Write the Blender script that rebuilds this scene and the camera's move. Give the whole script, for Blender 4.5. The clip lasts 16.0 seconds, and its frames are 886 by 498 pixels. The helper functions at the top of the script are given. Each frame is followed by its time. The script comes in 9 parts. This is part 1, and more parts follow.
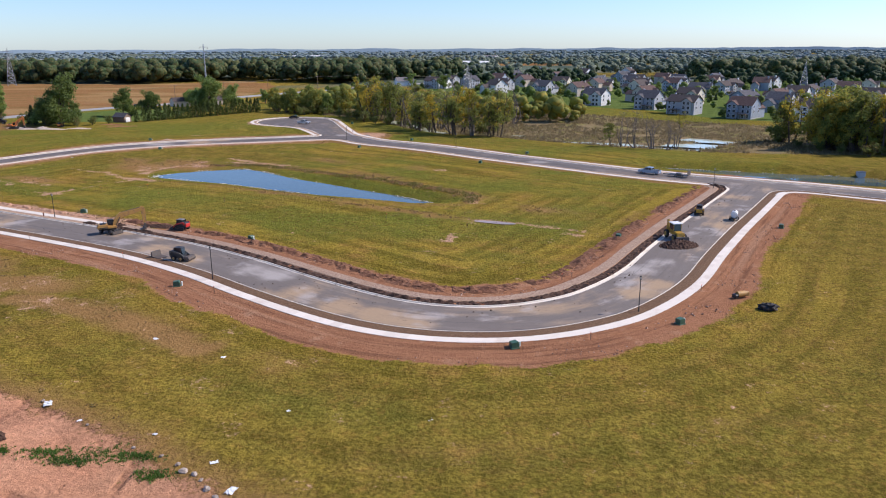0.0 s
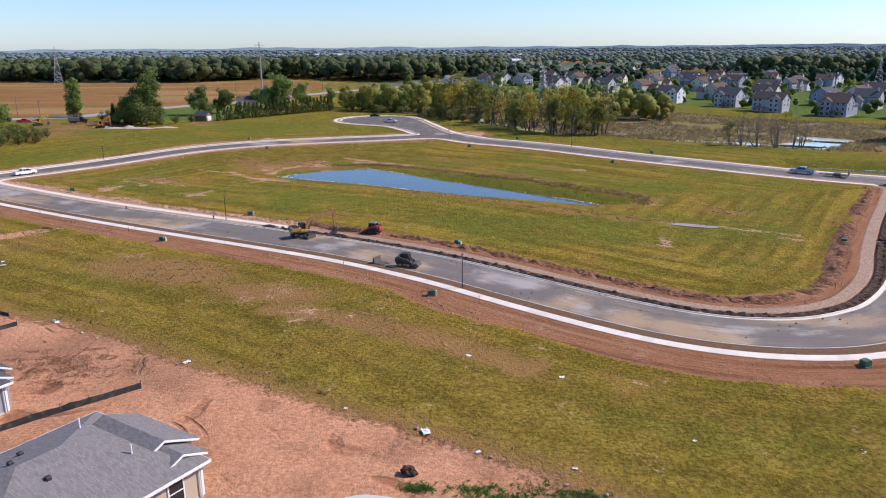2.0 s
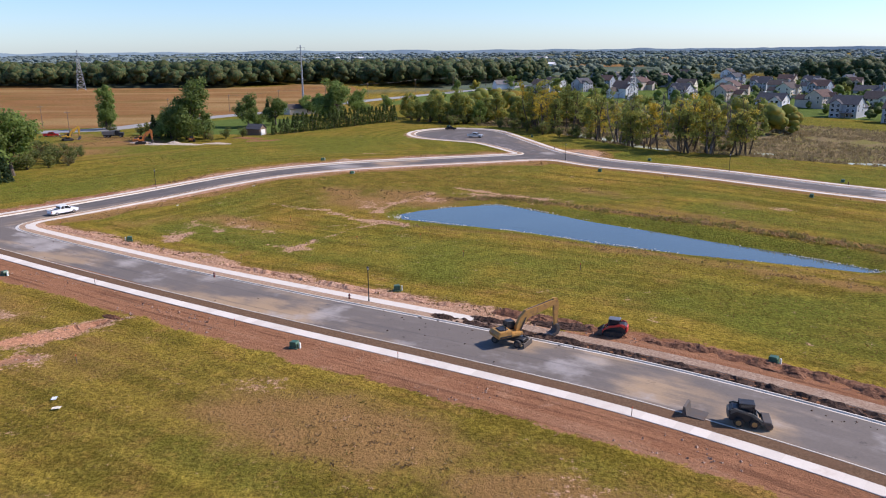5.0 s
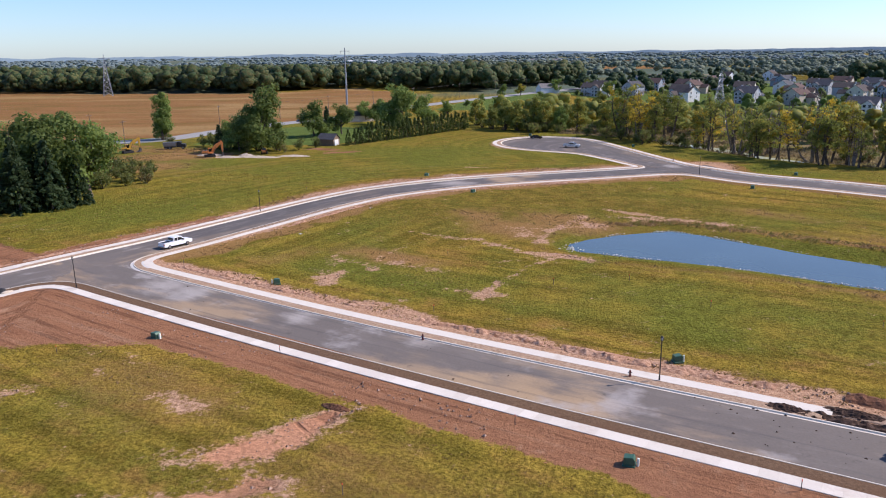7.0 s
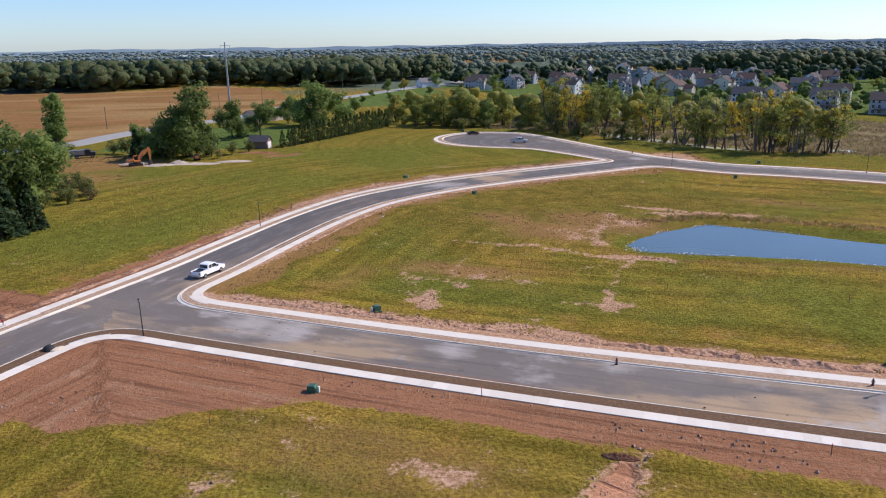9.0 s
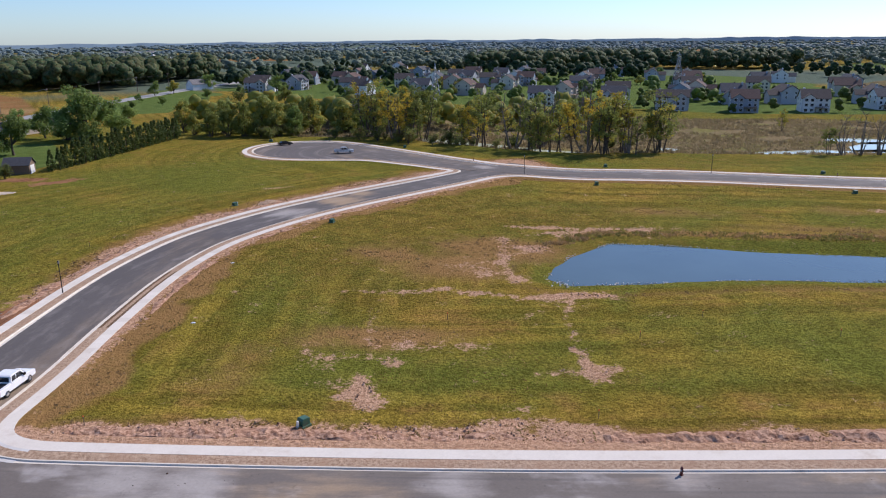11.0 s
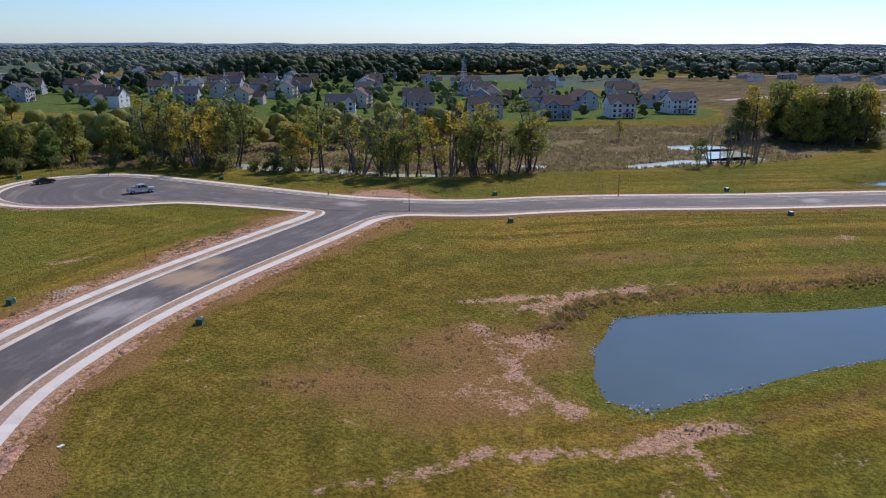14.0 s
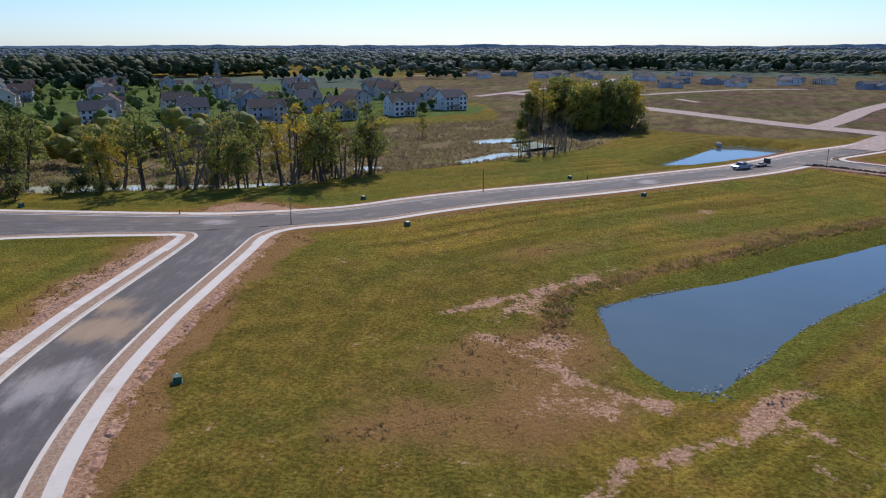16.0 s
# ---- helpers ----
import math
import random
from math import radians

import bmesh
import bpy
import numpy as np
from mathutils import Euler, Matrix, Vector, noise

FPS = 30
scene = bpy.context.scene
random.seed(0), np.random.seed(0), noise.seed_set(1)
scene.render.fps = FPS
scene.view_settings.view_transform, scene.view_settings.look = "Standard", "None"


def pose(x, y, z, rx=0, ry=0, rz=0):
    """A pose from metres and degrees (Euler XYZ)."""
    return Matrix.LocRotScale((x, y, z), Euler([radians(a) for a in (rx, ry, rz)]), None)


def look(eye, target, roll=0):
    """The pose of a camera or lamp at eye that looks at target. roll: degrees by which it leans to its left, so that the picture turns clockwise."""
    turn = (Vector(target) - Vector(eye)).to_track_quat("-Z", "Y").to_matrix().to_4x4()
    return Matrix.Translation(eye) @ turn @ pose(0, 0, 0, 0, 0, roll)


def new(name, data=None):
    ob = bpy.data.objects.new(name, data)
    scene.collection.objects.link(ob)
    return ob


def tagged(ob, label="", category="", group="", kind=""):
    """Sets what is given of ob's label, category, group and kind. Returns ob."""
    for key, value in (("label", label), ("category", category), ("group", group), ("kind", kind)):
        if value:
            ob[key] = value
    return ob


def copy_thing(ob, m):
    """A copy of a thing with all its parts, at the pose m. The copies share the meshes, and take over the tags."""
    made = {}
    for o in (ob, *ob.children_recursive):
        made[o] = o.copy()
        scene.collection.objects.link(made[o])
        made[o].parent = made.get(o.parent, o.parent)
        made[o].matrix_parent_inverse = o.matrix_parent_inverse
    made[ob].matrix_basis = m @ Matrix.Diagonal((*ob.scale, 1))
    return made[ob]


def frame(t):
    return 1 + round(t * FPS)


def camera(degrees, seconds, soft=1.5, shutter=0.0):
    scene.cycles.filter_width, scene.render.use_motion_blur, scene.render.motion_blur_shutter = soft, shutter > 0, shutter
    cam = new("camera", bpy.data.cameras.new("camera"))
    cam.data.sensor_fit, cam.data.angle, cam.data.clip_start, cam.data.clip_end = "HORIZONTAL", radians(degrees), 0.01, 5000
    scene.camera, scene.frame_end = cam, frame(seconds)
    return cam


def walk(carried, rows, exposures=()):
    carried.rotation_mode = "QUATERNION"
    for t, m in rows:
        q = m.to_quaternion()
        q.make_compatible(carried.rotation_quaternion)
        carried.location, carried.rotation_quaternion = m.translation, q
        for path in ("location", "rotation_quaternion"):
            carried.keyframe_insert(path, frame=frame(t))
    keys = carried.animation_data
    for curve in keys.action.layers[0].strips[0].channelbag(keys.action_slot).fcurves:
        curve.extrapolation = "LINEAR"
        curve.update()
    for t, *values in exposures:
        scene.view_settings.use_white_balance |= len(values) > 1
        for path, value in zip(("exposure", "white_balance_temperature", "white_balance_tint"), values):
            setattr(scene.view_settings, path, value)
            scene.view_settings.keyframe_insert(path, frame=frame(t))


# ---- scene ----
cam = camera(61.64, 16.0, soft=1.1)
PATH = [
    (0, (-7.83, 3.91, 33.76), (-8.11, 52.15, 20.60), -0.24),
    (0.5, (-16.84, 3.79, 33.53), (-17.24, 52.02, 20.35), -0.31),
    (1, (-26.31, 4.43, 33.34), (-26.85, 52.66, 20.16), -0.39),
    (1.5, (-35.20, 6.44, 33.36), (-35.94, 54.65, 20.13), -0.38),
    (2, (-42.86, 10.46, 33.26), (-43.84, 58.66, 20.00), -0.42),
    (2.5, (-49.40, 15.97, 33.25), (-50.48, 64.15, 19.94), -0.53),
    (3, (-55.01, 23.31, 32.97), (-56.16, 71.50, 19.68), -0.51),
    (5.5, (-81.83, 65.89, 33.18), (-83.66, 114.14, 20.19), -0.57),
    (6, (-89.80, 72.44, 33.21), (-91.73, 120.71, 20.29), -0.71),
    (6.5, (-98.66, 77.78, 33.27), (-100.66, 126.05, 20.38), -0.76),
    (7, (-108.01, 81.53, 33.33), (-109.87, 129.81, 20.44), -0.76),
    (7.5, (-117.82, 84.21, 33.29), (-118.84, 132.50, 20.38), -0.81),
    (8, (-128.10, 86.53, 33.41), (-127.00, 134.78, 20.35), -0.82),
    (8.5, (-137.80, 89.61, 33.71), (-133.44, 137.63, 20.50), -0.80),
    (9, (-145.77, 94.94, 33.87), (-137.02, 142.31, 20.48), -0.88),
    (9.5, (-151.45, 101.72, 34.15), (-138.09, 147.95, 20.58), -0.60),
    (10, (-154.81, 109.67, 34.33), (-137.56, 154.56, 20.64), -0.55),
    (12.5, (-156.39, 156.31, 33.41), (-126.71, 194.22, 19.92), -0.26),
    (13, (-154.94, 165.34, 33.33), (-123.20, 201.53, 19.81), -0.10),
    (13.5, (-153.25, 174.11, 33.18), (-119.44, 208.38, 19.68), -0.00),
    (14, (-151.90, 182.54, 33.16), (-115.69, 214.29, 19.70), 0.10),
    (14.5, (-152.39, 190.33, 32.97), (-113.93, 219.33, 19.60), 0.08),
    (15, (-154.55, 197.76, 32.80), (-113.82, 223.50, 19.46), -0.01),
    (15.5, (-157.87, 205.61, 32.54), (-114.66, 226.94, 19.18), -0.01),
    (16, (-162.22, 213.92, 32.07), (-116.79, 229.97, 18.73), -0.03),
]
walk(cam, [(t, look(eye, target, roll)) for t, eye, target, roll in PATH],
     [(0, .26, 6200, 20), (7, .27, 6200, 21), (10, .09, 6100, 18), (12.5, -.08, 5950, 19), (16, -.24, 5900, 17)])

# ---------------------------------------------------------------- light
SUN_YAW, SUN_UP = 78.0, 41.0          # bearing from +y towards +x, height above the horizon
world = bpy.data.worlds.new("sky")
scene.world = world
world.use_nodes = True
wn = world.node_tree.nodes
wn.clear()
sky = wn.new("ShaderNodeTexSky")
sky.sky_type, sky.sun_disc = "NISHITA", False
sky.sun_elevation, sky.sun_rotation = radians(SUN_UP), radians(SUN_YAW)
sky.altitude, sky.air_density, sky.dust_density, sky.ozone_density = 200, 1.0, 0.3, 5.0
bg = wn.new("ShaderNodeBackground")
bg.inputs["Strength"].default_value = 0.124
wo = wn.new("ShaderNodeOutputWorld")
cool = wn.new("ShaderNodeVectorMath")      # clear, slightly cool autumn air
cool.operation = "MULTIPLY"
cool.inputs[1].default_value = (0.85, 0.985, 1.13)
world.node_tree.links.new(sky.outputs[0], cool.inputs[0])
world.node_tree.links.new(cool.outputs[0], bg.inputs[0])
world.node_tree.links.new(bg.outputs[0], wo.inputs[0])
sun_data = bpy.data.lights.new("sun", "SUN")
sun_data.energy, sun_data.angle, sun_data.color = 4.7, radians(0.53), (1.0, 0.915, 0.765)
sun = new("sun", sun_data)
_a, _e = radians(SUN_YAW), radians(SUN_UP)
SUN_DIR = Vector((math.sin(_a) * math.cos(_e), math.cos(_a) * math.cos(_e), math.sin(_e)))
sun.matrix_basis = look(SUN_DIR * 100, (0, 0, 0))
scene.view_settings.exposure = 0.0

# ---------------------------------------------------------------- building helpers
RND = random.Random(11)


def mesh_from(name, verts, faces):
    me = bpy.data.meshes.new(name)
    me.from_pydata([tuple(map(float, v)) for v in verts], [], faces)
    me.update()
    return me


def quads_mesh(name, co, smooth=False):
    """One mesh of loose quads; co has the shape (n, 4, 3)."""
    n = len(co)
    me = bpy.data.meshes.new(name)
    me.vertices.add(n * 4)
    me.loops.add(n * 4)
    me.polygons.add(n)
    me.vertices.foreach_set("co", np.ascontiguousarray(co, dtype=np.float32).ravel())
    me.loops.foreach_set("vertex_index", np.arange(n * 4, dtype=np.int32))
    me.polygons.foreach_set("loop_start", np.arange(0, n * 4, 4, dtype=np.int32))
    me.update(calc_edges=True)
    return me


def tris_mesh(name, co):
    n = len(co)
    me = bpy.data.meshes.new(name)
    me.vertices.add(n * 3)
    me.loops.add(n * 3)
    me.polygons.add(n)
    me.vertices.foreach_set("co", np.ascontiguousarray(co, dtype=np.float32).ravel())
    me.loops.foreach_set("vertex_index", np.arange(n * 3, dtype=np.int32))
    me.polygons.foreach_set("loop_start", np.arange(0, n * 3, 3, dtype=np.int32))
    me.update(calc_edges=True)
    return me


def bm_mesh(name, bm, material=None, smooth=False):
    me = bpy.data.meshes.new(name)
    bm.to_mesh(me)
    bm.free()
    if smooth:
        me.polygons.foreach_set("use_smooth", [True] * len(me.polygons))
    if material:
        me.materials.append(material)
    return me


def part(name, bm, material, parent, label="", smooth=False):
    """A bmesh (or a mesh) as one mesh object under a thing or a part."""
    me = bm if isinstance(bm, bpy.types.Mesh) else bm_mesh(name, bm, None, smooth)
    if material and not me.materials:
        me.materials.append(material)
    ob = new(name, me)
    ob.parent = parent
    if label:
        tagged(ob, label)
    return ob


def thing(name, m, label, category, group="", kind=""):
    ob = new(name)
    ob.empty_display_size = 0.2
    ob.matrix_basis = m
    return tagged(ob, label, category, group, kind)


def box(bm, x0, y0, z0, x1, y1, z1, bevel=0.0, m=None):
    """A box between two corners, with bevelled edges; m moves it."""
    made = bmesh.ops.create_cube(bm, size=1.0)["verts"]
    mid = Vector(((x0 + x1) / 2, (y0 + y1) / 2, (z0 + z1) / 2))
    for v in made:
        v.co = Vector((v.co.x * (x1 - x0), v.co.y * (y1 - y0), v.co.z * (z1 - z0))) + mid
    if bevel:
        es = list({e for v in made for e in v.link_edges})
        got = bmesh.ops.bevel(bm, geom=es, offset=bevel, segments=1, affect="EDGES")
        made = list({v for f in got["faces"] for v in f.verts} | {v for v in made if v.is_valid})
    if m is not None:
        bmesh.ops.transform(bm, matrix=m, verts=made)
    return bm


def tube(bm, a, b, r0, r1=None, n=8):
    """A tapered round bar from a to b."""
    a, b = Vector(a), Vector(b)
    r1 = r0 if r1 is None else r1
    d = b - a
    m = Matrix.Translation((a + b) / 2) @ d.to_track_quat("Z", "Y").to_matrix().to_4x4()
    bmesh.ops.create_cone(bm, cap_ends=True, segments=n, radius1=r0, radius2=r1, depth=d.length, matrix=m)
    return bm


def prism(bm, outline, y0, y1, bevel=0.0):
    """An outline in x, z pushed from y0 to y1."""
    a = [bm.verts.new((x, y0, z)) for x, z in outline]
    b = [bm.verts.new((x, y1, z)) for x, z in outline]
    n = len(outline)
    fs = [bm.faces.new(a), bm.faces.new(b[::-1])]
    for i in range(n):
        fs.append(bm.faces.new((a[i], b[i], b[(i + 1) % n], a[(i + 1) % n])))
    bmesh.ops.recalc_face_normals(bm, faces=fs)
    if bevel:
        es = list({e for f in fs[:2] for e in f.edges})
        bmesh.ops.bevel(bm, geom=es, offset=bevel, segments=2, affect="EDGES")
    return bm


def spline(pts, step=2.0):
    """A smooth line through the points, resampled at even steps."""
    p = np.array(pts, float)
    p = np.vstack([2 * p[0] - p[1], p, 2 * p[-1] - p[-2]])
    out = []
    for i in range(1, len(p) - 2):
        n = max(2, int(np.linalg.norm(p[i + 1] - p[i]) / step * 2))
        for k in range(n):
            t = k / n
            out.append(0.5 * (2 * p[i] + (p[i + 1] - p[i - 1]) * t + (2 * p[i - 1] - 5 * p[i] + 4 * p[i + 1] - p[i + 2]) * t * t
                              + (3 * p[i] - p[i - 1] - 3 * p[i + 1] + p[i + 2]) * t ** 3))
    out.append(p[-2])
    return even(np.array(out), step)


def even(line, step=2.0):
    seg = np.linalg.norm(np.diff(line, axis=0), axis=1)
    s = np.concatenate([[0], np.cumsum(seg)])
    n = max(2, int(round(s[-1] / step)) + 1)
    q = np.linspace(0, s[-1], n)
    return np.column_stack([np.interp(q, s, line[:, 0]), np.interp(q, s, line[:, 1])])


def normals(line):
    d = np.gradient(line, axis=0)
    d /= np.maximum(np.linalg.norm(d, axis=1), 1e-9)[:, None]
    return np.column_stack([-d[:, 1], d[:, 0]])


def offset(line, d):
    return line + normals(line) * d


def meet(a, b):
    """Where two lines first cross: (i, j, point)."""
    for i in range(len(a) - 1):
        p, r = a[i], a[i + 1] - a[i]
        for j in range(len(b) - 1):
            q, s = b[j], b[j + 1] - b[j]
            den = r[0] * s[1] - r[1] * s[0]
            if abs(den) < 1e-9:
                continue
            t = ((q - p)[0] * s[1] - (q - p)[1] * s[0]) / den
            u = ((q - p)[0] * r[1] - (q - p)[1] * r[0]) / den
            if 0 <= t <= 1 and 0 <= u <= 1:
                return i, j, p + t * r
    return None


def trim(line, length):
    """The line without that much of its end."""
    seg = np.linalg.norm(np.diff(line, axis=0), axis=1)
    s = np.concatenate([[0], np.cumsum(seg)])
    q = np.append(s[s < s[-1] - length - 0.2], s[-1] - length)
    return np.column_stack([np.interp(q, s, line[:, 0]), np.interp(q, s, line[:, 1])])


def corner_join(a, b, cut):
    """Line a, then b, with a rounded corner where they cross. Also gives the corner's outline for its paving."""
    i, j, p = meet(a, b)
    a2 = trim(np.vstack([a[:i + 1], p]), cut)
    b2 = trim(np.vstack([p, b[j + 1:]])[::-1], cut)[::-1]
    t = np.linspace(0, 1, 13)[1:-1, None]
    arc = (1 - t) ** 2 * a2[-1] + 2 * t * (1 - t) * p + t ** 2 * b2[0]
    return a2, arc, b2, np.vstack([p, a2[-1], arc, b2[0]])


def near_line(x, y, line):
    """Signed distance to a line (positive on its left) and the length along it."""
    best = np.full(x.shape, 1e9)
    side = np.zeros(x.shape)
    along = np.zeros(x.shape)
    s0 = 0.0
    for p, q in zip(line[:-1], line[1:]):
        d = q - p
        ln = np.hypot(*d)
        u = ((x - p[0]) * d[0] + (y - p[1]) * d[1]) / (ln * ln)
        uc = np.clip(u, 0, 1)
        dx, dy = x - p[0] - uc * d[0], y - p[1] - uc * d[1]
        dist = np.hypot(dx, dy)
        m = dist < best
        best = np.where(m, dist, best)
        side = np.where(m, np.sign(d[0] * dy - d[1] * dx), side)
        along = np.where(m, s0 + uc * ln, along)
        s0 += ln
    return best * np.where(side == 0, 1, side), along


def inside(x, y, poly):
    c = np.zeros(x.shape, bool)
    n = len(poly)
    for i in range(n):
        (x1, y1), (x2, y2) = poly[i], poly[(i + 1) % n]
        if y1 == y2:
            continue
        hit = ((y1 > y) != (y2 > y)) & (x < (x2 - x1) * (y - y1) / (y2 - y1) + x1)
        c ^= hit
    return c


def poly_mask(x, y, poly, soft):
    """1 well inside a closed outline, 0 well outside, soft metres between."""
    p = np.vstack([poly, poly[:1]]).astype(float)
    x0, y0, x1, y1 = p[:, 0].min() - soft, p[:, 1].min() - soft, p[:, 0].max() + soft, p[:, 1].max() + soft
    out = np.zeros(x.shape)
    m = (x > x0) & (x < x1) & (y > y0) & (y < y1)
    if not m.any():
        return out
    d, _ = near_line(x[m], y[m], p)
    sd = np.where(inside(x[m], y[m], poly), np.abs(d), -np.abs(d))
    out[m] = np.clip(0.5 + sd / (2 * soft), 0, 1)
    return out


def hash_noise(x, y, scale, seed=0):
    """Smooth value noise in -1..1."""
    u, v = np.asarray(x, float) / scale, np.asarray(y, float) / scale
    i, j = np.floor(u).astype(np.int64), np.floor(v).astype(np.int64)
    f, g = u - i, v - j
    f, g = f * f * (3 - 2 * f), g * g * (3 - 2 * g)

    def h(a, b):
        n = (a * 374761393 + b * 668265263 + seed * 1442695041) & 0x7FFFFFFF
        n = ((n ^ (n >> 13)) * 1274126177) & 0x7FFFFFFF
        return ((n ^ (n >> 16)) & 0xFFFF) / 32767.5 - 1
    return (h(i, j) * (1 - f) + h(i + 1, j) * f) * (1 - g) + (h(i, j + 1) * (1 - f) + h(i + 1, j + 1) * f) * g

# ---------------------------------------------------------------- materials
class Nodes:
    """Short hand for a node material."""

    def __init__(self, name):
        self.mat = bpy.data.materials.new(name)
        self.mat.use_nodes = True
        self.t = self.mat.node_tree
        self.t.nodes.clear()
        self.out = self.t.nodes.new("ShaderNodeOutputMaterial")
        self.b = self.t.nodes.new("ShaderNodeBsdfPrincipled")
        self.link(self.b.outputs[0], self.out.inputs[0])
        self.pos = None

    def link(self, a, b):
        self.t.links.new(a, b)

    def put(self, socket, v):
        if isinstance(v, (int, float)):
            socket.default_value = v
        elif isinstance(v, tuple):
            socket.default_value = v if len(v) == 4 or socket.type == "VECTOR" else (*v, 1)
        else:
            self.link(v, socket)

    def place(self):
        if self.pos is None:
            self.pos = self.t.nodes.new("ShaderNodeNewGeometry").outputs["Position"]
        return self.pos

    def local(self):
        return self.t.nodes.new("ShaderNodeTexCoord").outputs["Object"]

    def noise(self, size, detail=4, rough=0.55, vec=None, stretch=None):
        n = self.t.nodes.new("ShaderNodeTexNoise")
        v = vec if vec is not None else self.place()
        if stretch:
            k = self.t.nodes.new("ShaderNodeVectorMath")
            k.operation = "MULTIPLY"
            self.put(k.inputs[0], v)
            k.inputs[1].default_value = stretch
            v = k.outputs[0]
        self.put(n.inputs["Vector"], v)
        n.inputs["Scale"].default_value, n.inputs["Detail"].default_value = 1.0 / size, detail
        n.inputs["Roughness"].default_value = rough
        return n.outputs["Fac"]

    def math(self, op, a, b=0.0, c=None, clamp=False):
        n = self.t.nodes.new("ShaderNodeMath")
        n.operation, n.use_clamp = op, clamp
        self.put(n.inputs[0], a)
        self.put(n.inputs[1], b)
        if c is not None:
            self.put(n.inputs[2], c)
        return n.outputs[0]

    def step(self, v, lo, hi, a=0.0, b=1.0):
        n = self.t.nodes.new("ShaderNodeMapRange")
        n.interpolation_type = "SMOOTHSTEP"
        self.put(n.inputs["Value"], v)
        for k, w in (("From Min", lo), ("From Max", hi), ("To Min", a), ("To Max", b)):
            n.inputs[k].default_value = w
        return n.outputs[0]

    def mix(self, f, a, b):
        n = self.t.nodes.new("ShaderNodeMix")
        n.data_type = "RGBA"
        self.put(n.inputs["Factor"], f)
        self.put(n.inputs[6], a)
        self.put(n.inputs[7], b)
        return n.outputs[2]

    def attr(self, name):
        n = self.t.nodes.new("ShaderNodeAttribute")
        n.attribute_name = name
        return n.outputs["Fac"]

    def rand(self, island=False):
        if island:
            return self.t.nodes.new("ShaderNodeNewGeometry").outputs["Random Per Island"]
        return self.t.nodes.new("ShaderNodeObjectInfo").outputs["Random"]

    def shade(self, c, f):
        """Colour c made f times as light."""
        n = self.t.nodes.new("ShaderNodeVectorMath")
        n.operation = "SCALE"
        self.put(n.inputs[0], c[:3] if isinstance(c, tuple) else c)
        self.put(n.inputs["Scale"], f)
        return n.outputs[0]

    def bump(self, h, strength=0.4, dist=0.05):
        n = self.t.nodes.new("ShaderNodeBump")
        n.inputs["Strength"].default_value, n.inputs["Distance"].default_value = strength, dist
        self.put(n.inputs["Height"], h)
        self.link(n.outputs[0], self.b.inputs["Normal"])

    def done(self, colour, rough=0.7, metal=0.0, spec=None):
        self.put(self.b.inputs["Base Color"], colour)
        self.put(self.b.inputs["Roughness"], rough)
        self.put(self.b.inputs["Metallic"], metal)
        if spec is not None:
            self.put(self.b.inputs["Specular IOR Level"], spec)
        return self.mat


def simple(name, colour, rough=0.6, metal=0.0, vary=0.15, size=0.4, spec=None, dirt=None):
    """Paint, plastic or metal with soft unevenness, and dust where given."""
    n = Nodes(name)
    f = n.noise(size, 5, 0.6, n.local())
    c = n.shade(colour, n.math("MULTIPLY_ADD", f, 2 * vary, 1 - vary))
    if dirt:
        c = n.mix(n.step(n.noise(size * 1.7, 6, 0.65, n.local()), 0.48, 0.72, 0, 0.75), c, dirt)
    return n.done(c, n.math("MULTIPLY_ADD", f, 0.2, rough - 0.1), metal, spec)


def foliage(name, dark, light, turned=None, share=0.5, thin=0.58):
    """Leaves: colour by clump and by tree; turned is the autumn colour of some."""
    n = Nodes(name)
    isl, ob = n.rand(True), n.rand()
    c = n.mix(n.math("ADD", n.math("MULTIPLY", isl, 0.45), n.step(n.noise(2.6, 3, 0.5), 0.3, 0.7, 0.0, 0.55)), dark, light)
    if turned:
        pick = n.math("ADD", n.noise(3.0, 2, 0.5), n.math("MULTIPLY", n.math("SUBTRACT", ob, 0.5), 0.35))
        c = n.mix(n.step(pick, 0.62 - share * 0.3, 0.75 - share * 0.3), c, n.mix(isl, turned, tuple(0.6 * k for k in turned)))
    c = n.shade(c, n.math("MULTIPLY_ADD", ob, 0.5, 0.75))
    if thin < 0.5:                                          # leafy relief on solid crowns, with shade in its hollows put into the colour
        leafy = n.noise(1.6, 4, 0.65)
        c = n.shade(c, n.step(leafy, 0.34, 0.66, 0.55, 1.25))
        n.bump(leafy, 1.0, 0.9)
    m = n.done(c, 0.65, 0.0, 0.25)
    tr = n.t.nodes.new("ShaderNodeBsdfTranslucent")
    n.link(c, tr.inputs[0])
    mx = n.t.nodes.new("ShaderNodeMixShader")
    mx.inputs[0].default_value = thin
    n.link(n.b.outputs[0], mx.inputs[1])
    n.link(tr.outputs[0], mx.inputs[2])
    n.link(mx.outputs[0], n.out.inputs[0])
    return m


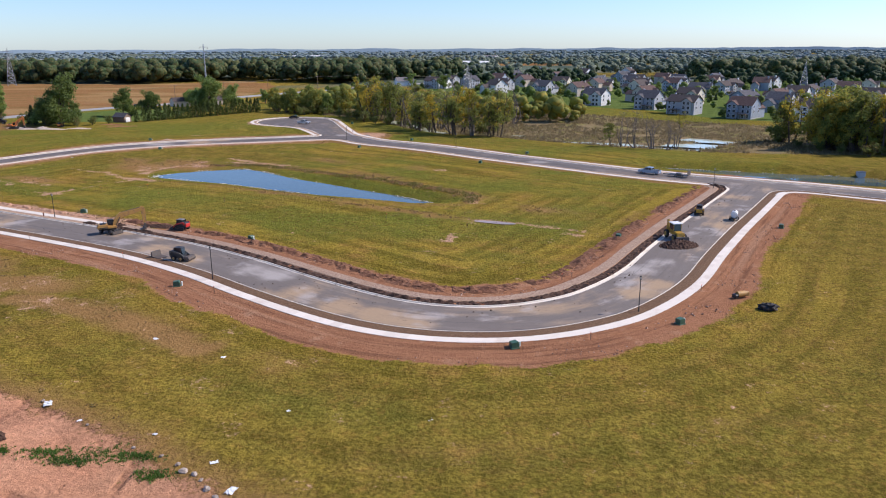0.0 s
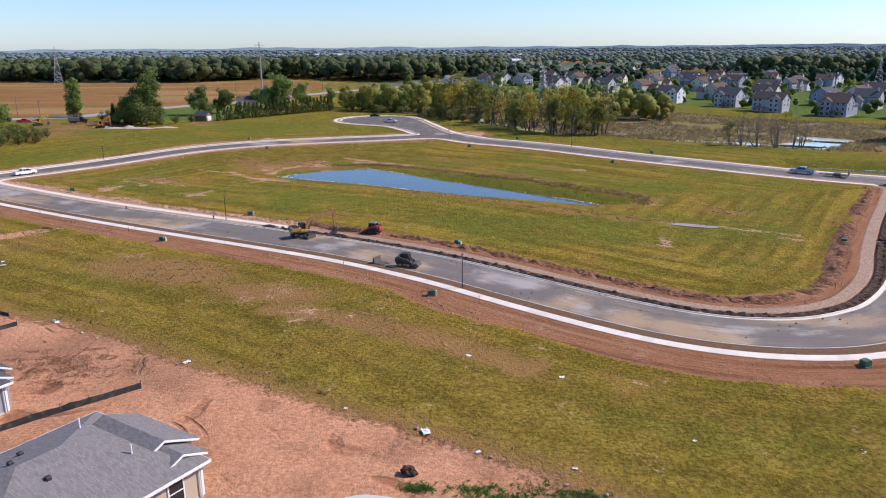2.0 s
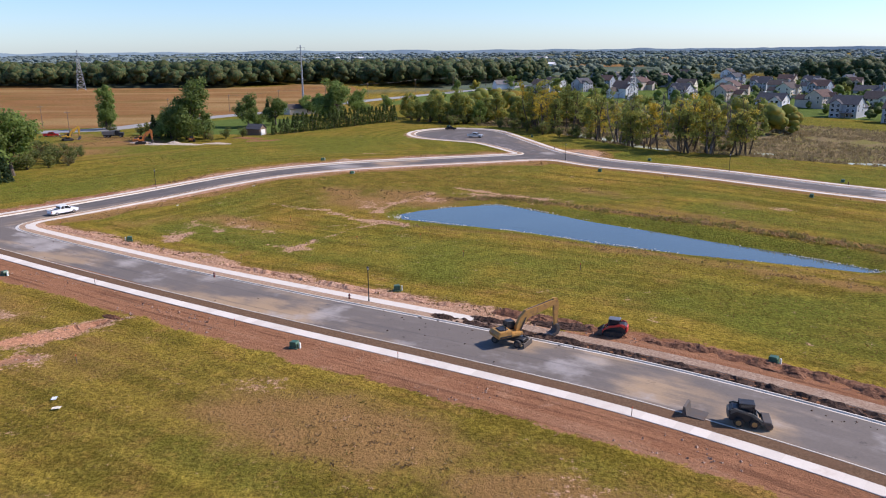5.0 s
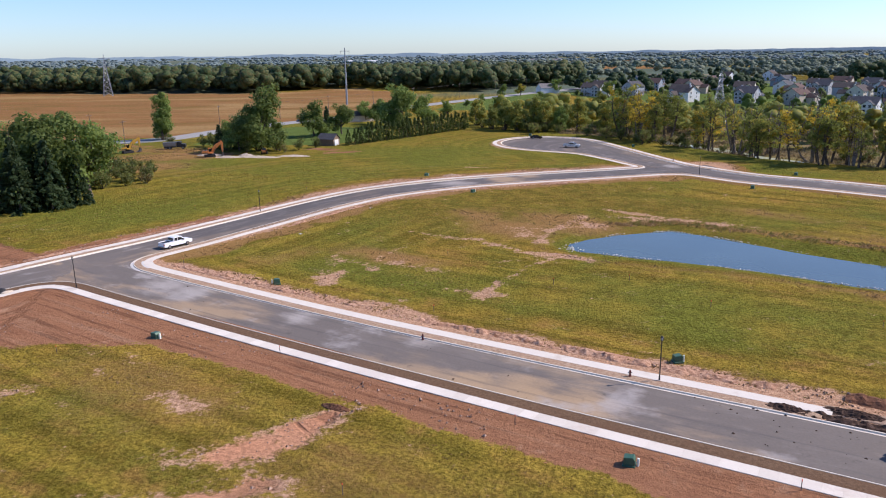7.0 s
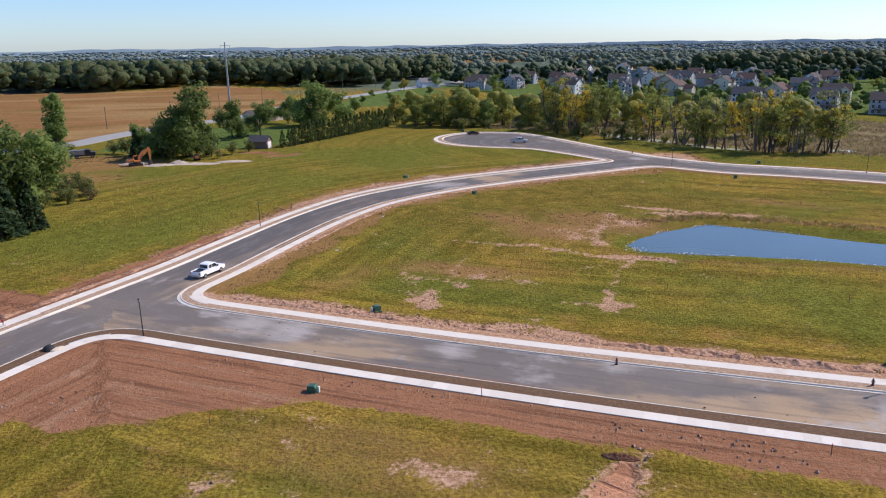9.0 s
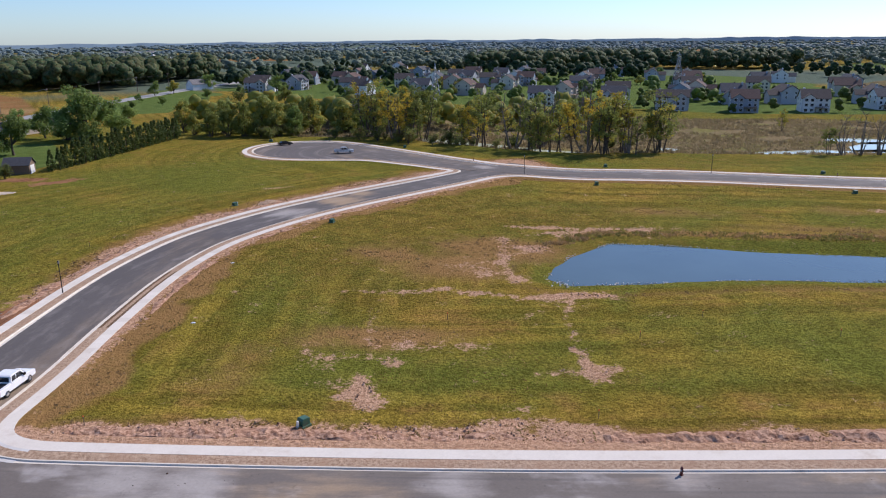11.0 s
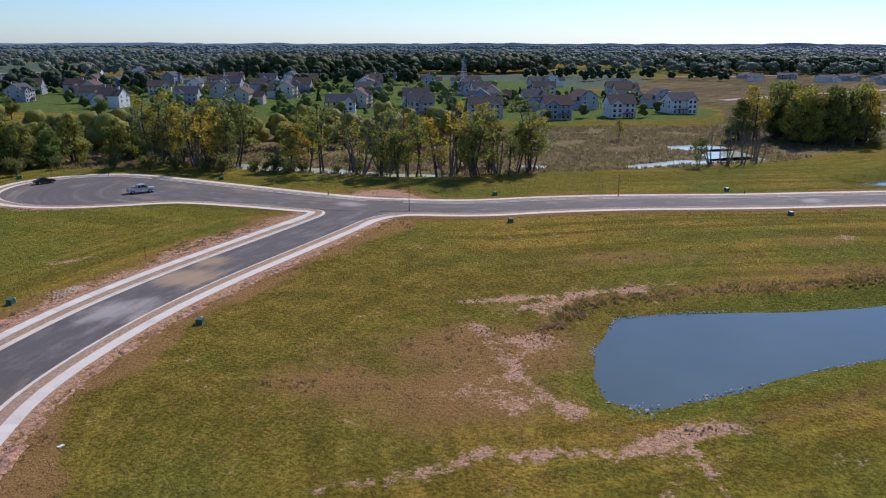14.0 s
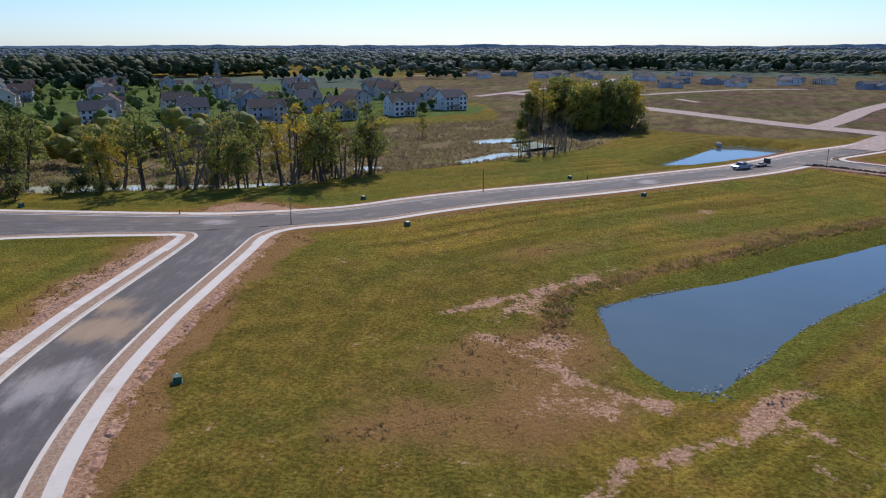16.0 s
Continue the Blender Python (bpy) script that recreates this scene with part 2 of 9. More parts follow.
def ground_material():
    n = Nodes("field_ground")
    big, mid, fine = n.noise(26, 4, 0.55), n.noise(5, 5, 0.6), n.noise(0.45, 6, 0.7)
    tiny = n.noise(0.13, 3, 0.7)
    patchy, ten = n.noise(1.7, 5, 0.65), n.noise(10, 5, 0.62)
    mow = n.t.nodes.new("ShaderNodeCombineXYZ")            # along the mower's rounds
    n.link(n.attr("lane"), mow.inputs[0])
    n.link(n.attr("run"), mow.inputs[1])
    mow = mow.outputs[0]
    swath = n.noise(2.8, 2, 0.5, mow, (1.0, 0.05, 1))
    centred = lambda v, k: n.math("MULTIPLY", n.math("SUBTRACT", v, 0.5), k)  # noqa: E731
    edge = n.math("ADD", n.math("ADD", centred(mid, 1.5), centred(fine, 1.5)), centred(patchy, 1.6))
    # grass
    tuss, hummock = n.noise(0.44, 4, 0.62), n.noise(2.4, 4, 0.6)
    g = n.mix(n.step(big, 0.36, 0.64), (0.186, 0.143, 0.020), (0.275, 0.177, 0.032))
    g = n.mix(n.step(ten, 0.40, 0.66, 0, 0.9), g, (0.150, 0.132, 0.021))
    g = n.mix(n.step(n.noise(6.2, 5, 0.66), 0.47, 0.66, 0, 0.85), g, (0.275, 0.157, 0.042))
    g = n.mix(n.step(n.noise(1.5, 5, 0.7), 0.52, 0.68, 0, 0.5), g, (0.288, 0.184, 0.038))
    g = n.mix(n.step(swath, 0.50, 0.62, 0, 0.7), g, (0.288, 0.206, 0.032))
    g = n.mix(n.step(n.math("SUBTRACT", 1.0, swath), 0.50, 0.62, 0, 0.72), g, (0.136, 0.105, 0.015))
    g = n.mix(n.step(n.math("ADD", n.attr("green"), n.math("MULTIPLY", edge, 0.25)), 0.1, 0.95, 0, 0.9), g, n.mix(patchy, (0.160, 0.172, 0.024), (0.102, 0.110, 0.020)))
    g = n.mix(n.step(n.math("ADD", n.attr("dark"), n.math("MULTIPLY", edge, 0.2)), 0.1, 0.95, 0, 0.82), g, n.mix(n.step(n.math("ADD", mid, centred(ten, 0.4)), 0.35, 0.65), (0.118, 0.102, 0.018), (0.204, 0.147, 0.027)))
    g = n.mix(n.math("MULTIPLY", n.attr("dark"), n.step(n.noise(1.3, 5, 0.7), 0.50, 0.66, 0, 0.6)), g, (0.288, 0.160, 0.038))
    # hollows between tussocks darkened: their shade put into the colour, as in the bump
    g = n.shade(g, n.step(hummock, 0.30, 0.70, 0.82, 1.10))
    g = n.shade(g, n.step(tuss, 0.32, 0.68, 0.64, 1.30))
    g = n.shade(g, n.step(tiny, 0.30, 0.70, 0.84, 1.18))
    # dried, brownish growth
    dry = n.mix(n.math("MULTIPLY_ADD", fine, 0.6, n.math("MULTIPLY", mid, 0.4)), (0.150, 0.080, 0.028), (0.395, 0.228, 0.088))
    dry = n.mix(n.step(patchy, 0.48, 0.72, 0, 0.35), dry, (0.135, 0.100, 0.022))
    g = n.mix(n.step(n.math("ADD", n.attr("dry"), n.math("MULTIPLY", edge, 0.30)), 0.14, 0.85, 0, 0.95), g, dry)
    # reeds
    reed = n.mix(n.noise(0.8, 5, 0.7), (0.130, 0.098, 0.048), (0.300, 0.225, 0.120))
    reed = n.mix(n.step(n.noise(14, 3), 0.47, 0.62, 0, 0.8), reed, n.mix(patchy, (0.150, 0.150, 0.040), (0.240, 0.205, 0.070)))
    g = n.mix(n.step(n.math("ADD", n.attr("marsh"), n.math("MULTIPLY", edge, 0.4)), 0.35, 0.65), g, reed)
    # far farm land
    crop = n.mix(n.noise(30, 4, 0.6, stretch=(0.5, 1.2, 1)), (0.190, 0.090, 0.032), (0.310, 0.165, 0.066))
    crop = n.mix(n.step(n.noise(22, 5, 0.65, stretch=(0.4, 1.4, 1)), 0.48, 0.66, 0, 0.7), crop, (0.155, 0.112, 0.032))
    crop = n.mix(n.step(n.noise(55, 5, 0.6, stretch=(0.35, 1.3, 1)), 0.48, 0.62, 0, 0.75), crop, (0.330, 0.215, 0.090))
    crop = n.shade(crop, n.math("MULTIPLY_ADD", n.noise(2.0, 5, 0.75), 1.1, 0.45))
    # wild ground shares the far woods' grey-green, haze included in the colour
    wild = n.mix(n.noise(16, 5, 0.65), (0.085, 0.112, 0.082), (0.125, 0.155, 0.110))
    wild = n.mix(n.step(n.noise(190, 3), 0.60, 0.66, 0, 0.7), wild, (0.300, 0.235, 0.150))
    earth = n.mix(n.noise(16, 5, 0.65, stretch=(1.3, 0.5, 1)), (0.100, 0.060, 0.040), (0.190, 0.118, 0.078))
    earth = n.mix(n.step(n.noise(26, 5, 0.6, stretch=(1.2, 0.5, 1)), 0.44, 0.56, 0, 0.9), earth, (0.110, 0.105, 0.036))
    earth = n.mix(n.step(n.noise(70, 4, 0.6, stretch=(0.6, 1.2, 1)), 0.46, 0.58, 0, 0.8), earth, (0.175, 0.135, 0.060))
    earth = n.shade(earth, n.step(n.noise(9, 5, 0.7, stretch=(0.5, 1.4, 1)), 0.35, 0.65, 0.65, 1.25))
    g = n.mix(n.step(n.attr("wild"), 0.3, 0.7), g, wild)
    g = n.mix(n.step(n.math("ADD", n.attr("crop"), n.math("MULTIPLY", edge, 0.2)), 0.4, 0.6), g, crop)
    g = n.mix(n.step(n.math("ADD", n.attr("earth"), n.math("MULTIPLY", edge, 0.2)), 0.4, 0.6), g, earth)
    g = n.mix(n.step(n.attr("lawn"), 0.4, 0.6), g, n.shade((0.100, 0.140, 0.034), n.math("MULTIPLY_ADD", mid, 1.0, 0.5)))
    # bare soil: brown along the roads, redder on the building site
    streak = n.noise(0.9, 4, 0.6, mow, (1.0, 0.05, 1))     # wheel and blade marks along the streets
    ridge = n.noise(2.4, 3, 0.5, mow, (1.0, 0.03, 1))
    soil = n.mix(mid, (0.222, 0.098, 0.051), (0.350, 0.174, 0.094))
    soil = n.mix(n.step(streak, 0.50, 0.66, 0, 0.65), soil, (0.120, 0.056, 0.032))
    soil = n.mix(n.step(ridge, 0.54, 0.68, 0, 0.5), soil, (0.355, 0.205, 0.125))
    soil = n.mix(n.step(n.noise(3.2, 5, 0.7), 0.56, 0.72, 0, 0.5), soil, (0.400, 0.245, 0.155))
    soil = n.shade(soil, n.math("MULTIPLY_ADD", fine, 0.8, 0.6))
    red = n.mix(n.noise(7, 5, 0.6), (0.430, 0.190, 0.100), (0.610, 0.330, 0.195))
    way = n.noise(17, 1, 0.4)                               # wheel marks in wide bows
    ruts = n.math("ADD", n.step(n.math("ABSOLUTE", n.math("SUBTRACT", way, 0.47)), 0.004, 0.011, 1, 0), n.step(n.math("ABSOLUTE", n.math("SUBTRACT", way, 0.53)), 0.004, 0.012, 1, 0))
    way2 = n.noise(11, 1, 0.4, stretch=(1.0, 0.6, 1))
    ruts = n.math("ADD", ruts, n.step(n.math("ABSOLUTE", n.math("SUBTRACT", way2, 0.5)), 0.006, 0.016, 0.8, 0))
    marks = n.math("MULTIPLY", ruts, n.step(n.noise(5, 4), 0.48, 0.64), clamp=True)
    red = n.mix(n.math("MULTIPLY", marks, 0.7), red, (0.270, 0.115, 0.062))
    red = n.mix(n.step(n.noise(1.0, 5, 0.7, stretch=(1, 1.6, 1)), 0.55, 0.70, 0, 0.45), red, (0.270, 0.115, 0.064))
    red = n.mix(n.step(n.noise(13, 4, 0.6), 0.50, 0.66, 0, 0.6), red, (0.300, 0.150, 0.092))
    red = n.mix(n.step(big, 0.46, 0.60, 0, 0.6), red, (0.300, 0.160, 0.088))
    red = n.shade(red, n.step(fine, 0.3, 0.7, 0.72, 1.2))
    rub = n.mix(n.step(fine, 0.26, 0.74), (0.285, 0.150, 0.088), (0.620, 0.390, 0.250))
    rub = n.mix(n.step(tiny, 0.6, 0.75, 0, 0.4), rub, (0.60, 0.48, 0.37))
    c = n.mix(n.step(n.math("ADD", n.attr("rubble"), edge), 0.34, 0.74, 0, 0.95), g, rub)
    dm = n.step(n.math("ADD", n.attr("dirt"), n.math("MULTIPLY", edge, 0.6)), 0.38, 0.64)
    rm = n.step(n.math("ADD", n.attr("red"), n.math("MULTIPLY", edge, 0.45)), 0.30, 0.72)
    c = n.mix(dm, n.mix(rm, c, red), soil)
    grassy = n.math("SUBTRACT", 1.0, n.math("MAXIMUM", dm, rm))
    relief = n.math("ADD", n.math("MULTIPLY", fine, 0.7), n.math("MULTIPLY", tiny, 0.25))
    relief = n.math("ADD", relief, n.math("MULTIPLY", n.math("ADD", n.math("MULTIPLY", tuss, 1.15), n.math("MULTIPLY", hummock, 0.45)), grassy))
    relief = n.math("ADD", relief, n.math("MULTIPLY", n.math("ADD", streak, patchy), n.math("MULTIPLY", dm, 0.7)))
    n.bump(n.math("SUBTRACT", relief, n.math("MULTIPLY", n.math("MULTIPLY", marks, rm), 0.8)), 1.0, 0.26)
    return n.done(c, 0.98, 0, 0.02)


def asphalt_material():
    n = Nodes("asphalt")
    lane = n.t.nodes.new("ShaderNodeCombineXYZ")
    n.link(n.attr("along"), lane.inputs[0])
    n.link(n.attr("across"), lane.inputs[1])
    lane = lane.outputs[0]
    a, b, f = n.noise(14, 5, 0.6), n.noise(2.2, 5, 0.65, lane, (0.30, 1, 1)), n.noise(0.25, 4, 0.7)
    c = n.mix(a, (0.078, 0.070, 0.068), (0.142, 0.126, 0.118))
    c = n.mix(n.step(b, 0.46, 0.70, 0, 0.65), c, (0.225, 0.200, 0.185))
    c = n.mix(n.math("MULTIPLY", n.attr("dusty"), 0.5), n.shade(c, 0.85), (0.215, 0.178, 0.146))
    wander = n.math("MULTIPLY", n.math("SUBTRACT", b, 0.5), 0.35)
    tan = n.step(n.math("ADD", n.attr("tan"), n.math("ADD", n.math("MULTIPLY", wander, 2.2), n.math("MULTIPLY", n.math("SUBTRACT", n.noise(5.0, 4, 0.6, lane, (0.35, 1, 1)), 0.5), 1.2))), 0.34, 0.90, 0, 0.75)
    c = n.mix(tan, c, n.mix(a, (0.380, 0.255, 0.140), (0.450, 0.320, 0.195)))
    pale = n.step(n.math("ADD", n.attr("pale"), n.math("ADD", n.math("MULTIPLY", wander, 2.2), n.math("MULTIPLY", n.math("SUBTRACT", n.noise(4.0, 4, 0.6, lane, (0.45, 1, 1)), 0.5), 1.2))), 0.36, 1.0, 0, 0.65)
    c = n.mix(pale, c, (0.440, 0.400, 0.365))
    tan = n.step(n.math("ADD", n.noise(7.0, 4, 0.55, lane, (0.28, 0.8, 1)), wander), 0.50, 0.70, 0, 0.75)
    c = n.mix(n.math("MULTIPLY", tan, n.attr("dusty")), c, n.mix(a, (0.350, 0.235, 0.130), (0.440, 0.315, 0.195)))
    pale = n.step(n.math("ADD", n.noise(6.0, 4, 0.6, n.place(), (0.8, 0.8, 1)), wander), 0.54, 0.72, 0, 0.65)
    c = n.mix(n.math("MULTIPLY", pale, n.attr("dusty")), c, (0.400, 0.365, 0.340))
    c = n.mix(n.step(n.noise(1.5, 5, 0.75), 0.60, 0.74, 0, 0.5), c, (0.055, 0.045, 0.040))
    c = n.mix(n.step(n.noise(1.1, 3, 0.5, lane, (0.03, 1, 1)), 0.56, 0.70, 0, 0.35), c, (0.080, 0.072, 0.072))
    c = n.shade(c, n.math("MULTIPLY_ADD", f, 0.4, 0.8))
    n.bump(f, 0.25, 0.02)
    return n.done(c, 0.85, 0, 0.3)


def concrete_material(name, a, b, dirt, joint=0.0):
    n = Nodes(name)
    c = n.mix(n.noise(2.5, 5, 0.6), a, b)
    c = n.mix(n.step(n.noise(4.0, 6, 0.7), 0.52, 0.74, 0, 0.7), c, dirt)
    c = n.shade(c, n.math("MULTIPLY_ADD", n.noise(0.2, 4, 0.7), 0.25, 0.87))
    n.bump(n.noise(0.08, 3), 0.2, 0.01)
    return n.done(c, 0.85, 0, 0.3)


def soil_material(name, a, b, c3, size=0.3):
    n = Nodes(name)
    c = n.mix(n.step(n.noise(size, 5, 0.7), 0.32, 0.68), a, b)
    c = n.mix(n.step(n.noise(size * 9, 4), 0.48, 0.68, 0, 0.7), c, c3)
    n.bump(n.noise(size * 0.6, 5, 0.7), 0.8, 0.1)
    return n.done(c, 0.95, 0, 0.1)


def water_material(name, colour, rough=0.03, wave=0.25):
    n = Nodes(name)
    n.bump(n.noise(0.7, 4, 0.6, stretch=(1, 0.5, 1)), wave, 0.02)
    return n.done(n.mix(n.noise(12, 3), colour, tuple(k * 1.4 for k in colour)), rough, 0, 0.38)


M_GROUND = ground_material()
M_ASPHALT = asphalt_material()
M_KERB = concrete_material("kerb_concrete", (0.60, 0.53, 0.44), (0.74, 0.67, 0.57), (0.42, 0.31, 0.21))
M_WALK = concrete_material("walk_concrete", (0.62, 0.555, 0.475), (0.72, 0.655, 0.57), (0.52, 0.42, 0.33))
M_PATIO = concrete_material("patio_concrete", (0.44, 0.43, 0.42), (0.54, 0.53, 0.51), (0.45, 0.43, 0.40))
M_VERGE = soil_material("verge_soil", (0.115, 0.066, 0.038), (0.185, 0.115, 0.068), (0.150, 0.085, 0.050))
M_VERGE_PALE = soil_material("verge_sand", (0.260, 0.165, 0.105), (0.500, 0.360, 0.250), (0.360, 0.230, 0.150))
M_TRENCH = soil_material("trench_clods", (0.030, 0.019, 0.014), (0.120, 0.074, 0.054), (0.070, 0.042, 0.031), 0.5)
M_GRAVEL = soil_material("gravel_base", (0.230, 0.150, 0.105), (0.450, 0.330, 0.240), (0.310, 0.200, 0.135))
M_PILE = soil_material("pile_soil", (0.050, 0.030, 0.022), (0.120, 0.072, 0.052), (0.080, 0.050, 0.038), 0.5)
M_SANDPILE = soil_material("sand_heap", (0.42, 0.34, 0.26), (0.60, 0.50, 0.40), (0.50, 0.40, 0.30), 0.5)
M_DIRTROAD = soil_material("dirt_road", (0.36, 0.27, 0.22), (0.50, 0.40, 0.34), (0.42, 0.30, 0.24), 2.0)
M_WATER = water_material("pond_water", (0.068, 0.094, 0.090), 0.07, 0.16)
# marsh water: duckweed tone, lightened with sky glare put into the colour
M_MARSHWATER = water_material("marsh_water", (0.42, 0.45, 0.34), 0.08, 0.1)
M_STONE = soil_material("pale_stone", (0.20, 0.165, 0.135), (0.46, 0.39, 0.33), (0.32, 0.26, 0.21), 0.5)
M_SHORE = soil_material("shore_stone", (0.50, 0.46, 0.41), (0.78, 0.74, 0.68), (0.62, 0.57, 0.50), 0.5)
M_BARK = soil_material("bark", (0.055, 0.042, 0.032), (0.150, 0.120, 0.095), (0.100, 0.080, 0.062), 0.4)
M_BARK_PALE = soil_material("weathered_bark", (0.10, 0.085, 0.07), (0.26, 0.22, 0.19), (0.18, 0.15, 0.13), 0.5)

# ---------------------------------------------------------------- the lie of the land
BUMPS = [(0.9, -45, 95, 40), (-1.3, -110, 203, 26), (-1.2, -158, 248, 24), (-1.0, -60, 235, 25), (2.0, -76, 57, 20)]
POND_Z, EAST_POND_Z, MARSH_Z = -1.6, -1.9, -0.75

POND = [(-68.8, 225.3), (-79.5, 222.6), (-86.5, 218.4), (-89.8, 214.6), (-88.6, 210.9), (-79.6, 205.8), (-67.0, 198.9), (-51.0, 188.6),
        (-38.0, 180.5), (-25.0, 175.0), (-14.4, 170.2), (-8.0, 170.6), (-7.2, 173.4), (-20.5, 185.8), (-36.4, 199.2), (-48.0, 208.3),
        (-57.0, 216.6), (-63.5, 221.9)]
EAST_POND = [(50.0, 227.0), (54.0, 219.0), (64.0, 210.0), (74.0, 202.5), (86.0, 195.0), (97.0, 188.5), (104.0, 186.5), (110.0, 193.0), (113.0, 202.0), (111.0, 209.0),
             (104.0, 212.5), (90.0, 217.0), (70.0, 223.5), (54.0, 229.5)]
MARSH = [(-70, 392), (-40, 372), (-36, 352), (-26, 330), (-8, 306), (12, 294), (34, 276), (52, 263), (72, 252), (100, 244), (126, 242), (140, 262),
         (150, 300), (128, 330), (95, 352), (60, 392), (20, 425), (-30, 450), (-68, 430)]
MARSH_WATER = [
    [(-33, 366), (-36.5, 358), (-33, 348), (-25.5, 336), (-21, 327), (-16.5, 316), (-10, 308), (-4, 304), (-8, 313), (-14, 322), (-18, 335), (-24, 348), (-29, 360)],
    [(16.5, 302), (19, 297.5), (24, 297), (23, 302), (19.5, 304)],
    [(33, 281.5), (36.5, 276.5), (46, 272.5), (55, 268.6), (66, 261.5), (76, 256), (82, 257), (75, 263), (65, 268), (60, 275), (50, 277.5), (42, 281)],
    [(78, 286), (84, 277), (93, 272), (99, 277), (94, 286), (86, 291.5)],
    [(66, 268), (74, 262), (84, 262), (92, 271), (84, 276), (72, 274)],
]
# centre lines of the roads
NEAR_CL = spline([(-174.0, 197.2), (-160.0, 187.8), (-131.0, 170.3), (-98.0, 150.7), (-73.0, 136.4), (-57.0, 126.6), (-43.0, 116.0), (-31.8, 106.0),
                  (-22.4, 98.4), (-15.2, 94.0), (-8.0, 91.9), (-0.2, 92.1), (7.4, 95.0), (14.2, 100.0), (22.8, 110.6), (31.6, 126.0), (42.0, 143.4),
                  (52.5, 160.0), (65.0, 180.0), (72.0, 191.5)])
WEST_CL = spline([(-222.0, 122.0), (-203.0, 151.0), (-189.0, 173.0), (-179.9, 187.2), (-170.6, 201.7), (-163.4, 214.0), (-155.8, 229.6), (-147.6, 244.4), (-139.3, 255.2),
                  (-130.0, 263.6), (-114.2, 272.2), (-98.0, 278.5), (-81.5, 283.6), (-66.0, 288.2), (-46.0, 294.5), (-38.0, 297.0)])
FAR_CL = spline([(-67.0, 347.0), (-61.0, 329.0), (-54.6, 309.0), (-46.0, 292.0), (-35.2, 277.6), (-22.8, 268.2), (-9.6, 256.6), (8.2, 237.8), (24.8, 222.4), (42.0, 206.8),
                 (56.0, 196.6), (79.0, 183.4), (98.0, 169.4), (122.0, 152.0), (150.0, 131.0)])
HALF = 4.35                     # half the width of the asphalt


def flat_bumps(x, y):
    z = 0.0
    for a, cx, cy, s in BUMPS:
        z = z + a * np.exp(-((x - cx) ** 2 + (y - cy) ** 2) / (2 * s * s))
    return z


def land(x, y):
    """Height of the ground, for arrays."""
    x, y = np.asarray(x, float), np.asarray(y, float)
    z = flat_bumps(x, y)
    for poly, level, soft in ((POND, POND_Z - 0.5, 5.0), (EAST_POND, EAST_POND_Z - 0.5, 4.0)):
        m = poly_mask(x, y, np.array(poly, float), soft)
        m = m * m * (3 - 2 * m)
        z = z * (1 - m) + level * m
    m = poly_mask(x, y, np.array(MARSH, float), 9.0)
    z = z * (1 - m) + (MARSH_Z + 0.25) * m
    for poly in MARSH_WATER:
        m = poly_mask(x, y, np.array(poly, float), 1.6)
        z = z * (1 - m) + (MARSH_Z - 0.5) * m
    return z


def T(x, y):
    return float(land(np.array([x]), np.array([y]))[0])


# ---------------------------------------------------------------- kerb lines, joined round the corners
near_n, near_s = offset(NEAR_CL, HALF), offset(NEAR_CL, -HALF)
west_w, west_e = offset(WEST_CL, HALF), offset(WEST_CL, -HALF)
far_s, far_n = offset(FAR_CL, -HALF), offset(FAR_CL, HALF)
CORNERS = []


def joined(a, b, cut):
    a2, arc, b2, patch = corner_join(a, b, cut)
    CORNERS.append(patch)
    return a2, arc, b2


# the block inside the three roads: along the near road, back along the far road, down the west road
a, arc1, b = joined(near_n, far_s[::-1], 9.0)
b, arc2, c = joined(b, west_e[::-1], 10.0)
c, arc3, a = joined(c, a, 9.0)
BLOCK_NEAR, BLOCK_FAR, BLOCK_WEST = a, b, c
BLOCK = even(np.vstack([a, arc1, b, arc2, c, arc3]), 1.5)
# south of the near road, from the west road's lower end to the far road's right-hand end
west_low = west_e[:len(west_e) // 2]
d, arc4, e = joined(west_low, near_s, 9.0)
e, arc5, g = joined(e, far_s, 9.0)
SOUTH = even(np.vstack([d, arc4, e, arc5, g]), 1.5)
# outside: up the west road, round the turning circle, along the far road
BULB_IN = spline([(-47.0, 285.0), (-57.2, 300.0), (-63.6, 314.5), (-71.0, 328.0), (-80.8, 334.8), (-89.4, 341.4), (-95.2, 350.4), (-96.0, 360.4), (-92.2, 368.8), (-84.6, 374.0),
                  (-75.0, 373.4), (-66.4, 367.4), (-61.4, 355.4), (-56.6, 338.0), (-50.2, 314.0)], 1.5)
h, arc6, k = joined(west_w, BULB_IN, 7.0)
far_tail = far_n[np.argmin(np.hypot(far_n[:, 0] + 46.5, far_n[:, 1] - 305.0)):]
OUTER = even(np.vstack([h, arc6, spline(np.vstack([k[::4], far_tail[2::4]]), 1.5)]), 1.5)


